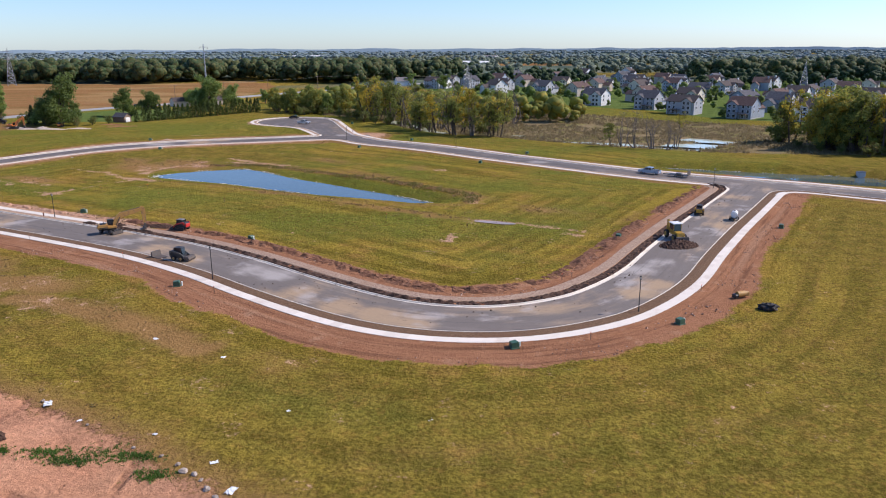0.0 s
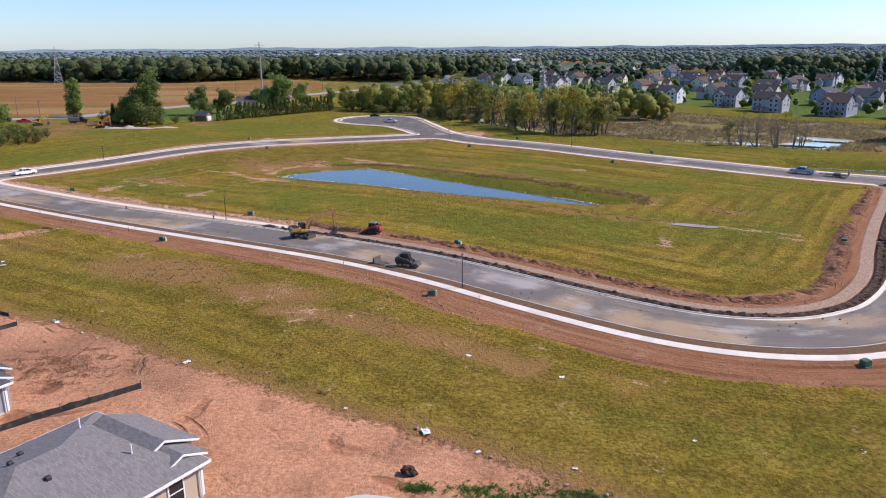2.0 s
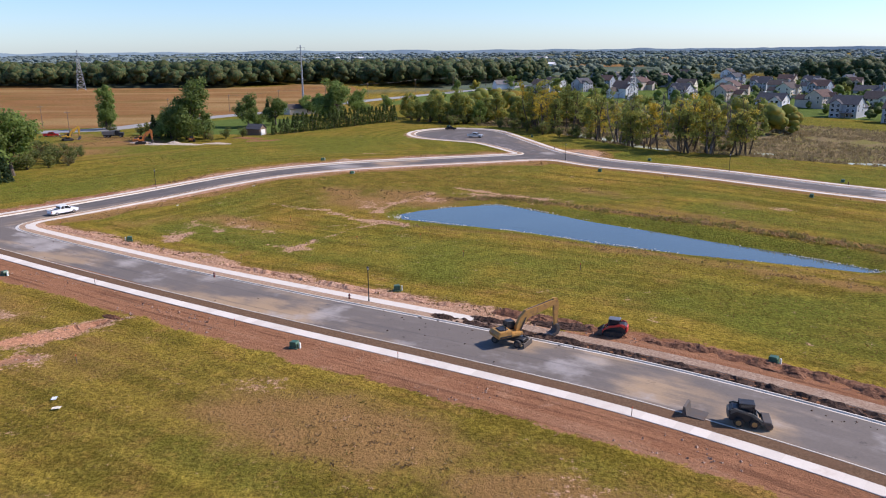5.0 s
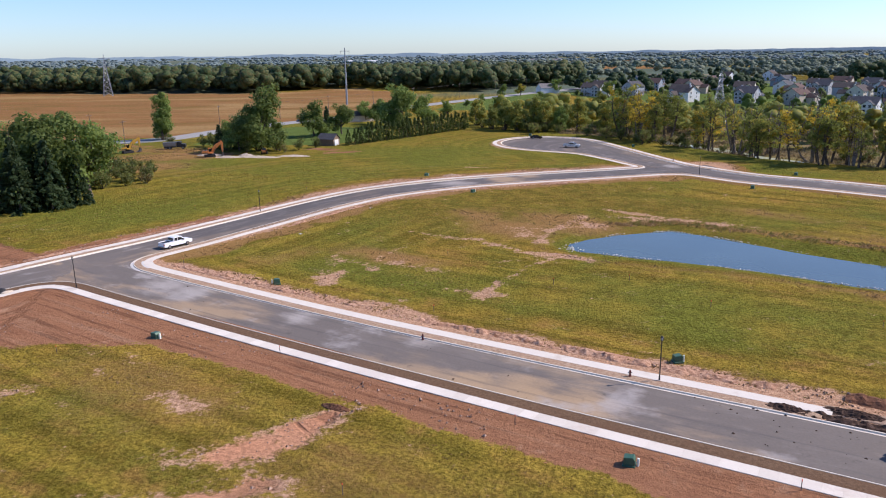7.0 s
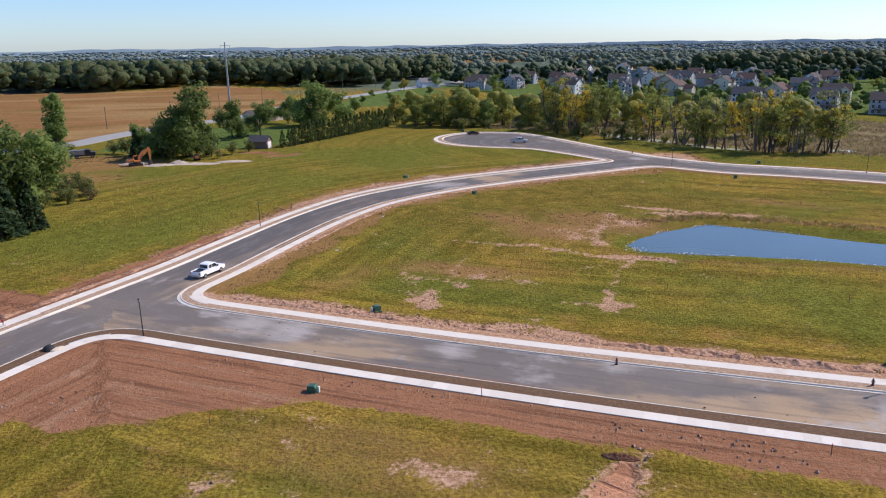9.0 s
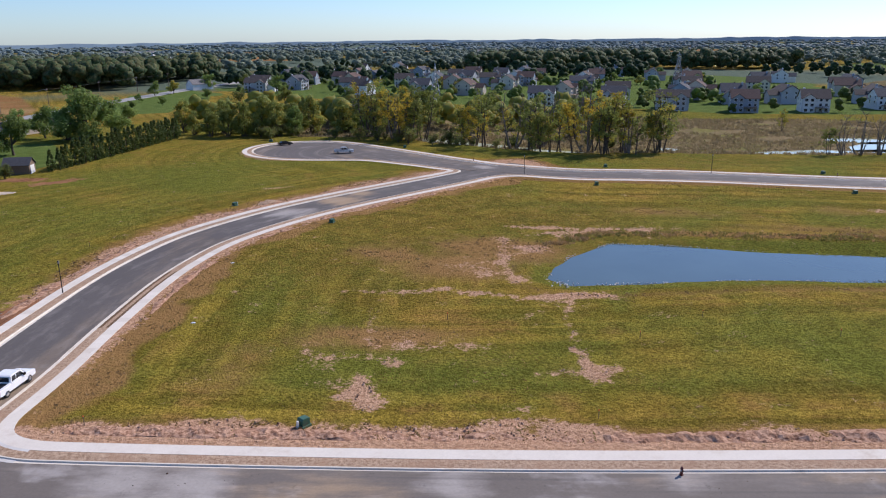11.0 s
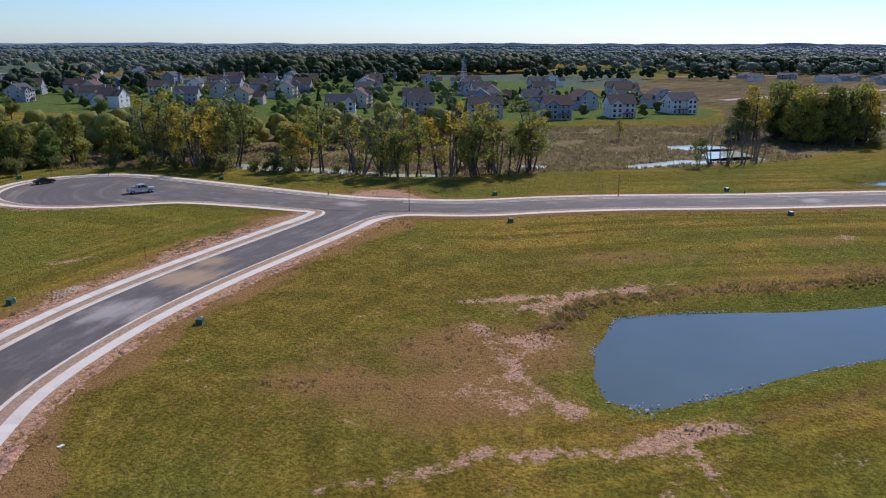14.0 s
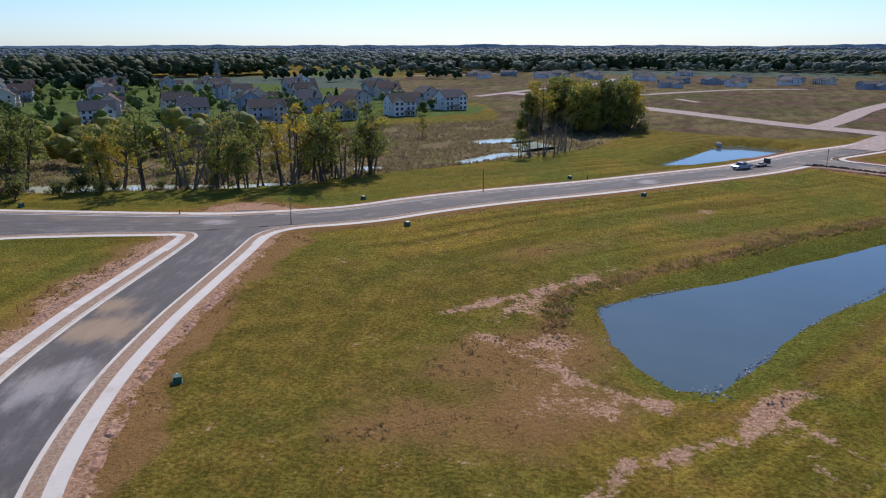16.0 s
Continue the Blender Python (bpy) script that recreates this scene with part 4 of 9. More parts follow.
road_west = structure("road", dusty(sweep("road", WEST_CL, LANES, M_ASPHALT), .22), "new dark asphalt street curving between grass lots", "road")
road_far = structure("road", dusty(sweep("road", FAR_CL, [(o, h + .006) for o, h in LANES], M_ASPHALT), .35), "new dark asphalt street along the marsh", "road")
cx, cy = -64.0, 340.0
ring = np.vstack([BULB_IN[2:], [(-44.0, 291.0)]])
bv = [(cx, cy, 0.10)] + [(p[0], p[1], 0.062) for p in ring]
road_end = structure("road", dusty(mesh_from("road", bv, [(0, i, i + 1) for i in range(1, len(ring))][::1] + [(0, len(ring), 1)]), .4), "dark asphalt turning circle", "road")
road_end.data.materials.append(M_ASPHALT)
pv, pf = [], []
for poly in CORNERS:
    k0 = len(pv)
    zz = flat_bumps(poly[:, 0], poly[:, 1]) + 0.055
    pv += [(*p, z) for p, z in zip(poly, zz)]
    pf += [(k0, k0 + i, k0 + i + 1) for i in range(1, len(poly) - 1)]
cm = mesh_from("road", pv, pf)
bmx = bmesh.new()
bmx.from_mesh(cm)
for f in bmx.faces:
    f.normal_update()
    if f.normal.z < 0:
        f.normal_flip()
bmx.to_mesh(cm)
bmx.free()
cm.materials.append(M_ASPHALT)
structure("road", dusty(cm, .5), "asphalt at the street corners", "road")

KERB = [(-0.02, 0.0), (-0.02, .072), (0.42, .062), (0.46, .195), (0.60, .20), (0.62, 0.0)]
WALK = [(2.0, 0.0), (2.0, .185), (3.5, .20), (3.5, 0.0)]
VERGE = [(0.61, .165), (1.3, .19), (2.01, .165)]
KERB_SOUTH = [(-.14, .0), (-.14, .082), (-.02, .085), (.02, .195), (.15, .20), (.17, 0.0)]
VERGE_SOUTH = [(.16, .165), (1.1, .19), (2.01, .165)]
SHOULDER = [(3.49, .165), (4.6, .10), (6.2, -.25)]
structure("kerb", sweep("kerb", BLOCK, KERB, M_KERB, 1, True), "pale new concrete kerb and gutter", "kerb")
structure("kerb", sweep("kerb", SOUTH, KERB_SOUTH, M_KERB, -1), "pale new concrete kerb and gutter with tan dust", "kerb")
structure("kerb", sweep("kerb", OUTER, KERB, M_KERB, 1), "pale new concrete kerb and gutter", "kerb")
structure("verge", sweep("verge", SOUTH, VERGE_SOUTH, M_VERGE, -1), "raked brown topsoil strip between kerb and walk", "verge")
structure("verge", sweep("verge", OUTER, VERGE, M_VERGE_PALE, 1), "sandy strip between kerb and walk", "verge")
structure("pavement", sweep("pavement", SOUTH, WALK, M_WALK, -1), "white new concrete sidewalk", "sidewalk")
structure("pavement", sweep("pavement", OUTER, WALK, M_WALK, 1), "white new concrete sidewalk", "sidewalk")
i0 = int(np.argmin(np.hypot(BLOCK[:, 0] + 76.5, BLOCK[:, 1] - 143.5)))
i1 = int(np.argmin(np.hypot(BLOCK[:, 0] - 55, BLOCK[:, 1] - 186)))
paved = np.vstack([BLOCK[i1:], BLOCK[:i0 + 1]])
open_part = BLOCK[i0 - 1:i1 + 1]
structure("pavement", sweep("pavement", paved, WALK, M_WALK), "white new concrete sidewalk round the block", "sidewalk")
structure("verge", sweep("verge", paved, VERGE, M_VERGE_PALE), "sandy strip with weeds between kerb and walk", "verge")
structure("gravel_base", sweep("gravel_base", open_part, [(2.5, 0.0), (2.6, .07), (4.3, .08), (4.5, 0.0)], M_GRAVEL), "tan gravel base for a walk not yet poured", "gravel")
for line, flip in ((paved, 1), (SOUTH, -1), (OUTER, 1)):
    sm = sweep("shoulder", line, SHOULDER, M_GROUND, flip)
    add_cover(sm)
    structure("shoulder", sm, "rough soil graded up to the walk", "soil")
# the open trench and its clods beside the kerb
tl = even(offset(open_part, 1.45), 0.3)
tn = normals(tl)
tv = []
prof = np.linspace(-0.95, 0.95, 6)
for k, o in enumerate(prof):
    p = tl + tn * o
    h = 0.10 + (0.14 if k in (1, 4) else 0.0) * (1 + hash_noise(p[:, 0], p[:, 1], 0.9, 8)) + 0.20 * hash_noise(p[:, 0], p[:, 1], 0.45, 9) * (0 < k < 5)
    tv.append(np.column_stack([p, flat_bumps(p[:, 0], p[:, 1]) + (h if 0 < k < 5 else 0.0)]))
tv = np.stack(tv, 1)
tf = [(i * 6 + j, i * 6 + j + 1, (i + 1) * 6 + j + 1, (i + 1) * 6 + j) for i in range(len(tl) - 1) for j in range(5)]
tm = mesh_from("trench_soil", tv.reshape(-1, 3), [f[::-1] for f in tf])
tm.materials.append(M_TRENCH)
tagged(new("trench_soil", tm), "dark broken clods in a trench behind the kerb", "soil", kind="structure")


# ridges of churned soil left behind the walks
def spoil_ridge(line, flip, near_edge, far_edge, height, material, label, seed):
    ln = even(line, 0.35)
    nr = normals(ln) * flip
    rows = np.linspace(near_edge, far_edge, 12)
    v = []
    for k, o in enumerate(rows):
        p = ln + nr * (o + 0.25 * hash_noise(ln[:, 0], ln[:, 1], 1.7, seed + k))[:, None]
        hump = math.sin(math.pi * k / 11)
        lumps = 0.55 + 0.9 * hash_noise(p[:, 0], p[:, 1], 3.5, seed) + 0.7 * hash_noise(p[:, 0], p[:, 1], 1.1, seed + 1) + 0.5 * hash_noise(p[:, 0], p[:, 1], 0.5, seed + 2)
        v.append(np.column_stack([p, land(p[:, 0], p[:, 1]) + hump * height * lumps + 0.06 * hump - 0.10]))
    v = np.stack(v, 1)
    f = [(i * 12 + j, i * 12 + j + 1, (i + 1) * 12 + j + 1, (i + 1) * 12 + j) for i in range(len(ln) - 1) for j in range(11)]
    me = mesh_from("spoil", v.reshape(-1, 3), f if flip < 0 else [q[::-1] for q in f])
    me.materials.append(material)
    return structure("spoil", me, label, "soil")


M_SPOIL = soil_material("spoil_pink", (0.190, 0.090, 0.052), (0.560, 0.350, 0.235), (0.400, 0.220, 0.135), 0.45)
M_CHURN = soil_material("churned_soil", (0.085, 0.038, 0.023), (0.270, 0.138, 0.080), (0.150, 0.068, 0.040), 0.5)
spoil_ridge(between(BLOCK, -160.0, 193.0, -80.0, 146.0), 1, 4.3, 7.6, .32, M_SPOIL, "broken pink soil heaped along the walk", 60)
spoil_ridge(open_part[2:-6], 1, 5.6, 9.2, .40, M_CHURN, "churned red-brown soil behind the trench", 70)
spoil_ridge(between(BLOCK, -150.5, 228.0, -72.0, 281.5), 1, 3.9, 6.0, .26, M_SPOIL, "broken soil along the west walk", 80)
spoil_ridge(between(OUTER, -186.0, 196.0, -76.0, 292.0), 1, 3.9, 6.2, .24, M_SPOIL, "broken soil along the outer walk", 90)

# ---------------------------------------------------------------- water
def water(name, poly, z, material, label):
    line = spline(np.vstack([poly, poly[:1]]), 1.5)[:-1]
    line = offset(line, 2.2 if inside(offset(line, -0.1)[:1, 0], offset(line, -0.1)[:1, 1], line)[0] else -2.2)
    bmw = bmesh.new()
    bmw.faces.new([bmw.verts.new((*p, z)) for p in line])
    bmesh.ops.triangulate(bmw, faces=bmw.faces[:])
    for f in bmw.faces:
        f.normal_update()
        if f.normal.z < 0:
            f.normal_flip()
    return structure(name, bm_mesh(name, bmw, material), label, "pond")


water("water", np.array(POND, float), POND_Z, M_WATER, "still blue retention pond reflecting the sky")
water("water", np.array(EAST_POND, float), EAST_POND_Z, M_WATER, "still retention pond beside the far street")
for p in MARSH_WATER:
    water("water", np.array(p, float), MARSH_Z, M_MARSHWATER, "shallow marsh water, pale with duckweed and painted sky glare")

M_PUDDLE = water_material("muddy_water", (0.27, 0.195, 0.155), 0.30, 0.05)
bmw = bmesh.new()
bmw.faces.new([bmw.verts.new((x, y, float(flat_bumps(x, y)) + .02)) for x, y in spline(PUDDLE + PUDDLE[:1], .5)[:-1]][::-1])
for f in bmw.faces:
    f.normal_update()
    if f.normal.z < 0:
        f.normal_flip()
structure("puddle", bm_mesh("puddle", bmw, M_PUDDLE), "shallow muddy puddle in the grass", "puddle")
# the strip dug open beside the west road
structure("verge", sweep("verge", between(BLOCK, -140.0, 246.5, -151.5, 226.0), [(.64, .19), (.9, .21), (1.3, .13), (1.8, .22), (2.0, .19)], M_VERGE), "dark dug-over soil between kerb and walk", "verge")

# ramps where the walks meet the streets
RAMP = concrete_material("ramp_concrete", (0.54, 0.51, 0.47), (0.66, 0.63, 0.59), (0.46, 0.39, 0.33))
M_PLATE = simple("tactile_plate", (0.30, 0.085, 0.060), 0.7, vary=0.2, size=0.2)
for line, flip, x, y in ((SOUTH, -1, -172.6, 186.2), (BLOCK, 1, -164.6, 195.4), (OUTER, 1, -184.0, 193.6), (BLOCK, 1, -58.0, 286.0), (OUTER, 1, -66.0, 293.5), (OUTER, 1, -52.0, 302.5), (SOUTH, -1, 62.5, 184.0)):
    c = int(np.argmin(np.hypot(line[:, 0] - x, line[:, 1] - y)))
    bit = line[max(0, c - 2):c + 3]
    rp = structure("ramp", sweep("ramp", bit, [(-.01, .082), (.60, .115), (2.02, .196), (2.03, 0.0)], RAMP, flip), "pale concrete ramp from the walk to the street", "ramp")
    mid_ = line[max(1, c - 0):c + 2]
    part("plate", sweep("plate", mid_, [(.75, .10), (.76, .136), (1.35, .170), (1.36, .10)], M_PLATE, flip), M_PLATE, rp, "red-brown tactile plate")

# ---------------------------------------------------------------- trees and other plants
M_LEAF = foliage("leaves_green", (0.110, 0.165, 0.038), (0.265, 0.335, 0.088))
M_LEAF_TURN = foliage("leaves_turning", (0.155, 0.185, 0.042), (0.330, 0.345, 0.082), (0.470, 0.370, 0.060), 0.12)
M_LEAF_YELLOW = foliage("leaves_yellow", (0.210, 0.215, 0.028), (0.420, 0.375, 0.060), (0.560, 0.400, 0.045), 0.7)
M_NEEDLE = foliage("needles", (0.035, 0.065, 0.028), (0.095, 0.140, 0.055))
M_HEDGE = foliage("hedge_leaves", (0.055, 0.085, 0.022), (0.135, 0.170, 0.046))
M_SHRUB = foliage("shrub_leaves", (0.095, 0.122, 0.032), (0.225, 0.240, 0.068), (0.230, 0.180, 0.070), 0.1)
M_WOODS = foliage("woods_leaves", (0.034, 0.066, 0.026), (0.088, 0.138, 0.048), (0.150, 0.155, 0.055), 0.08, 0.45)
# the next two are paler and bluer: haze put into the leaf colour
M_WOODS_HAZED = foliage("hazed_woods_leaves", (0.175, 0.225, 0.160), (0.320, 0.365, 0.245), (0.330, 0.300, 0.170), 0.12, thin=0.35)
M_WOODS_DEEP_HAZE = foliage("deep_haze_woods_leaves", (0.160, 0.210, 0.205), (0.235, 0.290, 0.275), thin=0.3)
M_REED = foliage("reeds", (0.190, 0.150, 0.078), (0.390, 0.305, 0.165), (0.220, 0.215, 0.070), 0.6)
M_TUFT = foliage("grass_tufts", (0.180, 0.160, 0.022), (0.285, 0.220, 0.040), (0.290, 0.185, 0.060), 0.6)
M_WEED = foliage("weeds", (0.200, 0.125, 0.060), (0.400, 0.270, 0.125), (0.250, 0.215, 0.060), 0.4)


def leaf_quads(r, centres, radii, per, size, droop=0.0):
    """Small bent-free leaf clumps, n quads about each centre."""
    c = np.repeat(np.asarray(centres, float), per, axis=0)
    rad = np.repeat(np.asarray(radii, float), per)
    n = len(c)
    d = r.normal(size=(n, 3))
    d /= np.linalg.norm(d, axis=1)[:, None]
    c = c + d * (rad * (0.45 + 0.55 * r.random(n)))[:, None] * np.array([1, 1, 0.85])
    face = d + np.array([0, 0, 0.25]) + r.normal(size=(n, 3)) * 0.38
    face /= np.linalg.norm(face, axis=1)[:, None]
    a = np.cross(face, r.normal(size=(n, 3)))
    a /= np.maximum(np.linalg.norm(a, axis=1), 1e-6)[:, None]
    b = np.cross(face, a)
    s = (size * r.uniform(0.6, 1.35, n))[:, None]
    b = b * 0.75
    return np.stack([c - a * s * .5, c + b * s * .45, c + a * s * .5, c - b * s * .45], 1)


def limb_points(r, base, top, n, bend):
    t = np.linspace(0, 1, n)[:, None]
    p = np.asarray(base) * (1 - t) + np.asarray(top) * t
    w = r.normal(size=(3,)) * bend
    return p + np.sin(t * np.pi) * w


def add_limb(bm, pts, r0, r1, n=5):
    for i in range(len(pts) - 1):
        k0, k1 = i / (len(pts) - 1), (i + 1) / (len(pts) - 1)
        tube(bm, pts[i], pts[i + 1], r0 + (r1 - r0) * k0, r0 + (r1 - r0) * k1, n)


def tree_shape(seed, kind, h):
    """Bark and leaf meshes of one tree that is h metres high."""
    r = np.random.default_rng(seed)
    bm = bmesh.new()
    cents, rads = [], []
    if kind == "broad":
        lean = r.normal(size=2) * 0.03 * h
        fork = np.array([lean[0], lean[1], 0.28 * h])
        add_limb(bm, limb_points(r, (0, 0, -0.3), fork, 4, 0.1), 0.032 * h, 0.022 * h, 8)
        for k in range(11):
            ang, up = 2.4 * k + r.uniform(-.3, .3), 0.30 + 0.62 * ((k * 0.618) % 1.0)
            wid = 0.41 * h * math.sin(min(1.0, (1.04 - up) * 2.0) * 1.45) * r.uniform(0.8, 1.1)
            tip = np.array([math.cos(ang) * wid, math.sin(ang) * wid, up * h])
            pts = limb_points(r, fork * r.uniform(0.7, 1.1), tip, 4, 0.03 * h)
            add_limb(bm, pts, 0.014 * h, 0.003 * h)
            for q in (0.55, 0.8, 1.0):
                p = pts[0] * (1 - q) + tip * q + r.normal(size=3) * 0.045 * h
                cents.append(p)
                rads.append(0.165 * h * r.uniform(0.8, 1.15))
        for k in range(8):
            cents.append(np.array([*(r.normal(size=2) * 0.10 * h), r.uniform(0.5, 0.92) * h]))
            rads.append(0.13 * h)
        co = leaf_quads(r, cents, rads, 120, 0.046 * h)
    elif kind == "tall":
        add_limb(bm, limb_points(r, (0, 0, -0.3), (0, 0, 0.9 * h), 6, 0.02 * h), 0.02 * h, 0.004 * h, 7)
        for k in range(34):
            z = r.uniform(0.14, 0.97)
            w = 0.19 * h * (1 - abs(z - 0.55) * 1.25) * r.uniform(0.4, 1)
            ang = r.uniform(0, 6.28)
            p = np.array([math.cos(ang) * w, math.sin(ang) * w, z * h])
            add_limb(bm, [np.array([0, 0, max(0.05, z - 0.12) * h]), p], 0.006 * h, 0.002 * h, 4)
            cents.append(p)
            rads.append(0.115 * h * r.uniform(0.7, 1.2))
        co = leaf_quads(r, cents, rads, 120, 0.042 * h)
    elif kind == "cottonwood":
        stems = r.integers(2, 5)
        for s in range(stems):
            ang = r.uniform(0, 6.28)
            foot = np.array([math.cos(ang), math.sin(ang), 0]) * 0.5
            out = r.uniform(0.05, 0.26) * h
            top = np.array([math.cos(ang) * out, math.sin(ang) * out, r.uniform(0.72, 1.0) * h])
            pts = limb_points(r, foot + (0, 0, -0.3), top, 7, 0.05 * h)
            add_limb(bm, pts, 0.014 * h, 0.003 * h, 6)
            for k in range(13):
                q = r.uniform(0.26, 1.0)
                o = pts[min(5, int(q * 6))] * (1 - (q * 6) % 1) + pts[min(6, int(q * 6) + 1)] * ((q * 6) % 1)
                a2, ln = r.uniform(0, 6.28), (1.1 - q) * 0.22 * h + 0.05 * h
                tip = o + np.array([math.cos(a2) * ln, math.sin(a2) * ln, ln * r.uniform(0.1, 0.9)])
                add_limb(bm, [o, tip], 0.0045 * h, 0.0015 * h, 4)
                if r.random() < 0.9:
                    cents += [tip, o * 0.4 + tip * 0.6 + r.normal(size=3) * 0.4]
                    rads += [0.075 * h * r.uniform(0.6, 1.3), 0.06 * h]
        co = leaf_quads(r, cents, rads, 22, 0.033 * h)
    elif kind == "willow":
        for k in range(46):
            z, ang = r.uniform(0.10, 0.93), r.uniform(0, 6.28)
            w = 0.36 * h * math.sin(min(1.0, 1.08 - z) * 1.5) * r.uniform(0.35, 1.0)
            p = np.array([math.cos(ang) * w, math.sin(ang) * w, z * h])
            if k % 3 == 0:
                add_limb(bm, limb_points(r, (math.cos(ang) * .4, math.sin(ang) * .4, -0.3), p, 4, 0.03 * h), 0.012 * h, 0.003 * h, 5)
            cents.append(p)
            rads.append(0.115 * h * r.uniform(0.7, 1.25))
        co = leaf_quads(r, cents, rads, 90, 0.044 * h)
    elif kind == "bare":
        for s in range(4):
            ang = r.uniform(0, 6.28)
            out = r.uniform(0.05, 0.35) * h
            top = np.array([math.cos(ang) * out, math.sin(ang) * out, r.uniform(0.6, 1.0) * h])
            pts = limb_points(r, (math.cos(ang) * .5, math.sin(ang) * .5, -0.3), top, 6, 0.06 * h)
            add_limb(bm, pts, 0.020 * h, 0.004 * h, 6)
            for k in range(7):
                o = pts[r.integers(2, 6)]
                a2, ln = r.uniform(0, 6.28), r.uniform(0.08, 0.2) * h
                tip = o + np.array([math.cos(a2) * ln, math.sin(a2) * ln, ln * r.uniform(0.4, 1.2)])
                add_limb(bm, limb_points(r, o, tip, 3, 0.01 * h), 0.006 * h, 0.0015 * h, 4)
                for w in range(2):
                    tube(bm, tip, tip + r.normal(size=3) * 0.05 * h + (0, 0, 0.04 * h), 0.0025 * h, 0.001 * h, 3)
        co = leaf_quads(r, [(0, 0, 0.5 * h)], [0.3 * h], 14, 0.03 * h)
    elif kind == "spruce":
        add_limb(bm, [np.array([0, 0, -0.3]), np.array([0, 0, 0.97 * h])], 0.018 * h, 0.002 * h, 6)
        for lv in range(17):
            z = 0.04 + lv / 17 * 0.93
            w = 0.24 * h * (1 - z) + 0.02 * h
            m = max(4, int(13 * (1 - z)) + 3)
            for k in range(m):
                ang = r.uniform(0, 6.28)
                for q in (0.45, 0.75, 1.0):
                    cents.append(np.array([math.cos(ang) * w * q, math.sin(ang) * w * q, (z - 0.05 * q + r.uniform(-.015, .015)) * h]))
                    rads.append(0.030 * h)
        co = leaf_quads(r, cents, rads, 10, 0.045 * h)
    elif kind == "arborvitae":
        add_limb(bm, [np.array([0, 0, -0.2]), np.array([0, 0, 0.9 * h])], 0.02 * h, 0.004 * h, 5)
        for k in range(120):
            z = r.uniform(0.02, 1.0)
            w = 0.19 * h * min(1.0, (1.02 - z) * 1.5 + 0.05) * (0.75 + 0.25 * min(1, z * 5))
            ang = r.uniform(0, 6.28)
            cents.append(np.array([math.cos(ang) * w * .85, math.sin(ang) * w * .85, z * h]))
            rads.append(0.05 * h)
        co = leaf_quads(r, cents, rads, 11, 0.06 * h)
    else:
        for k in range(7):
            ang, w = r.uniform(0, 6.28), r.uniform(0.1, 0.55) * h
            tip = np.array([math.cos(ang) * w, math.sin(ang) * w, r.uniform(0.45, 0.95) * h])
            add_limb(bm, [np.array([0, 0, -0.2]), tip], 0.02 * h, 0.006 * h, 4)
            cents += [tip, tip * 0.6]
            rads += [0.28 * h, 0.26 * h]
        co = leaf_quads(r, cents, rads, 44, 0.11 * h)
    return bm_mesh("trunk", bm), quads_mesh("crown", co)


TREE_LABEL = {
    "broad": "round-crowned green broadleaf tree on grass", "tall": "upright green poplar-like tree on grass", "cottonwood": "thin many-stemmed tree turning yellow beside the marsh",
    "willow": "bushy many-stemmed tree in leaf down to the ground", "bare": "dead leafless grey tree standing in the marsh", "spruce": "dark green spruce reaching down to the grass", "arborvitae": "narrow cone-shaped evergreen in a hedge row",
    "shrub": "low rounded shrub on rough grass"}
TREE_SETS = {"broad": (M_BARK, M_LEAF), "broad_turn": (M_BARK, M_LEAF_TURN), "tall": (M_BARK, M_LEAF), "cottonwood": (M_BARK, M_LEAF_TURN), "cottonwood_yellow": (M_BARK, M_LEAF_YELLOW),
             "willow": (M_BARK, M_LEAF_TURN), "willow_green": (M_BARK, M_LEAF), "bare": (M_BARK_PALE, M_SHRUB), "spruce": (M_BARK, M_NEEDLE), "arborvitae": (M_BARK, M_HEDGE), "shrub": (M_BARK, M_SHRUB)}
KNOWN_TREES = {}


def tree(style, x, y, h, turn=0.0, variant=0, group="", label=""):
    kind = style.split("_")[0]
    m = Matrix.Translation((x, y, T(x, y))) @ Matrix.Rotation(turn, 4, "Z") @ Matrix.Scale(h / 10.0, 4)
    key = (style, variant)
    name = "shrub" if kind == "shrub" else "tree"
    if key in KNOWN_TREES:
        ob = copy_thing(KNOWN_TREES[key], m)
        ob.matrix_basis = m
    else:
        bark, leaf = TREE_SETS[style]
        trunk, crown = tree_shape(100 + 17 * variant + len(style) * 5, kind, 10.0)
        ob = thing(name, m, TREE_LABEL[kind], name)
        part("trunk", trunk, bark, ob)
        part("crown", crown, leaf, ob)
        KNOWN_TREES[key] = ob
    tagged(ob, label or TREE_LABEL[kind], name, group or ("trees beside the marsh" if kind in ("cottonwood", "bare") else name + "s on the farm side"))
    return ob


def trees(rows, group=""):
    for style, x, y, h in rows:
        tree(style, x, y, h, RND.uniform(0, 6.28), RND.randrange(3), group)


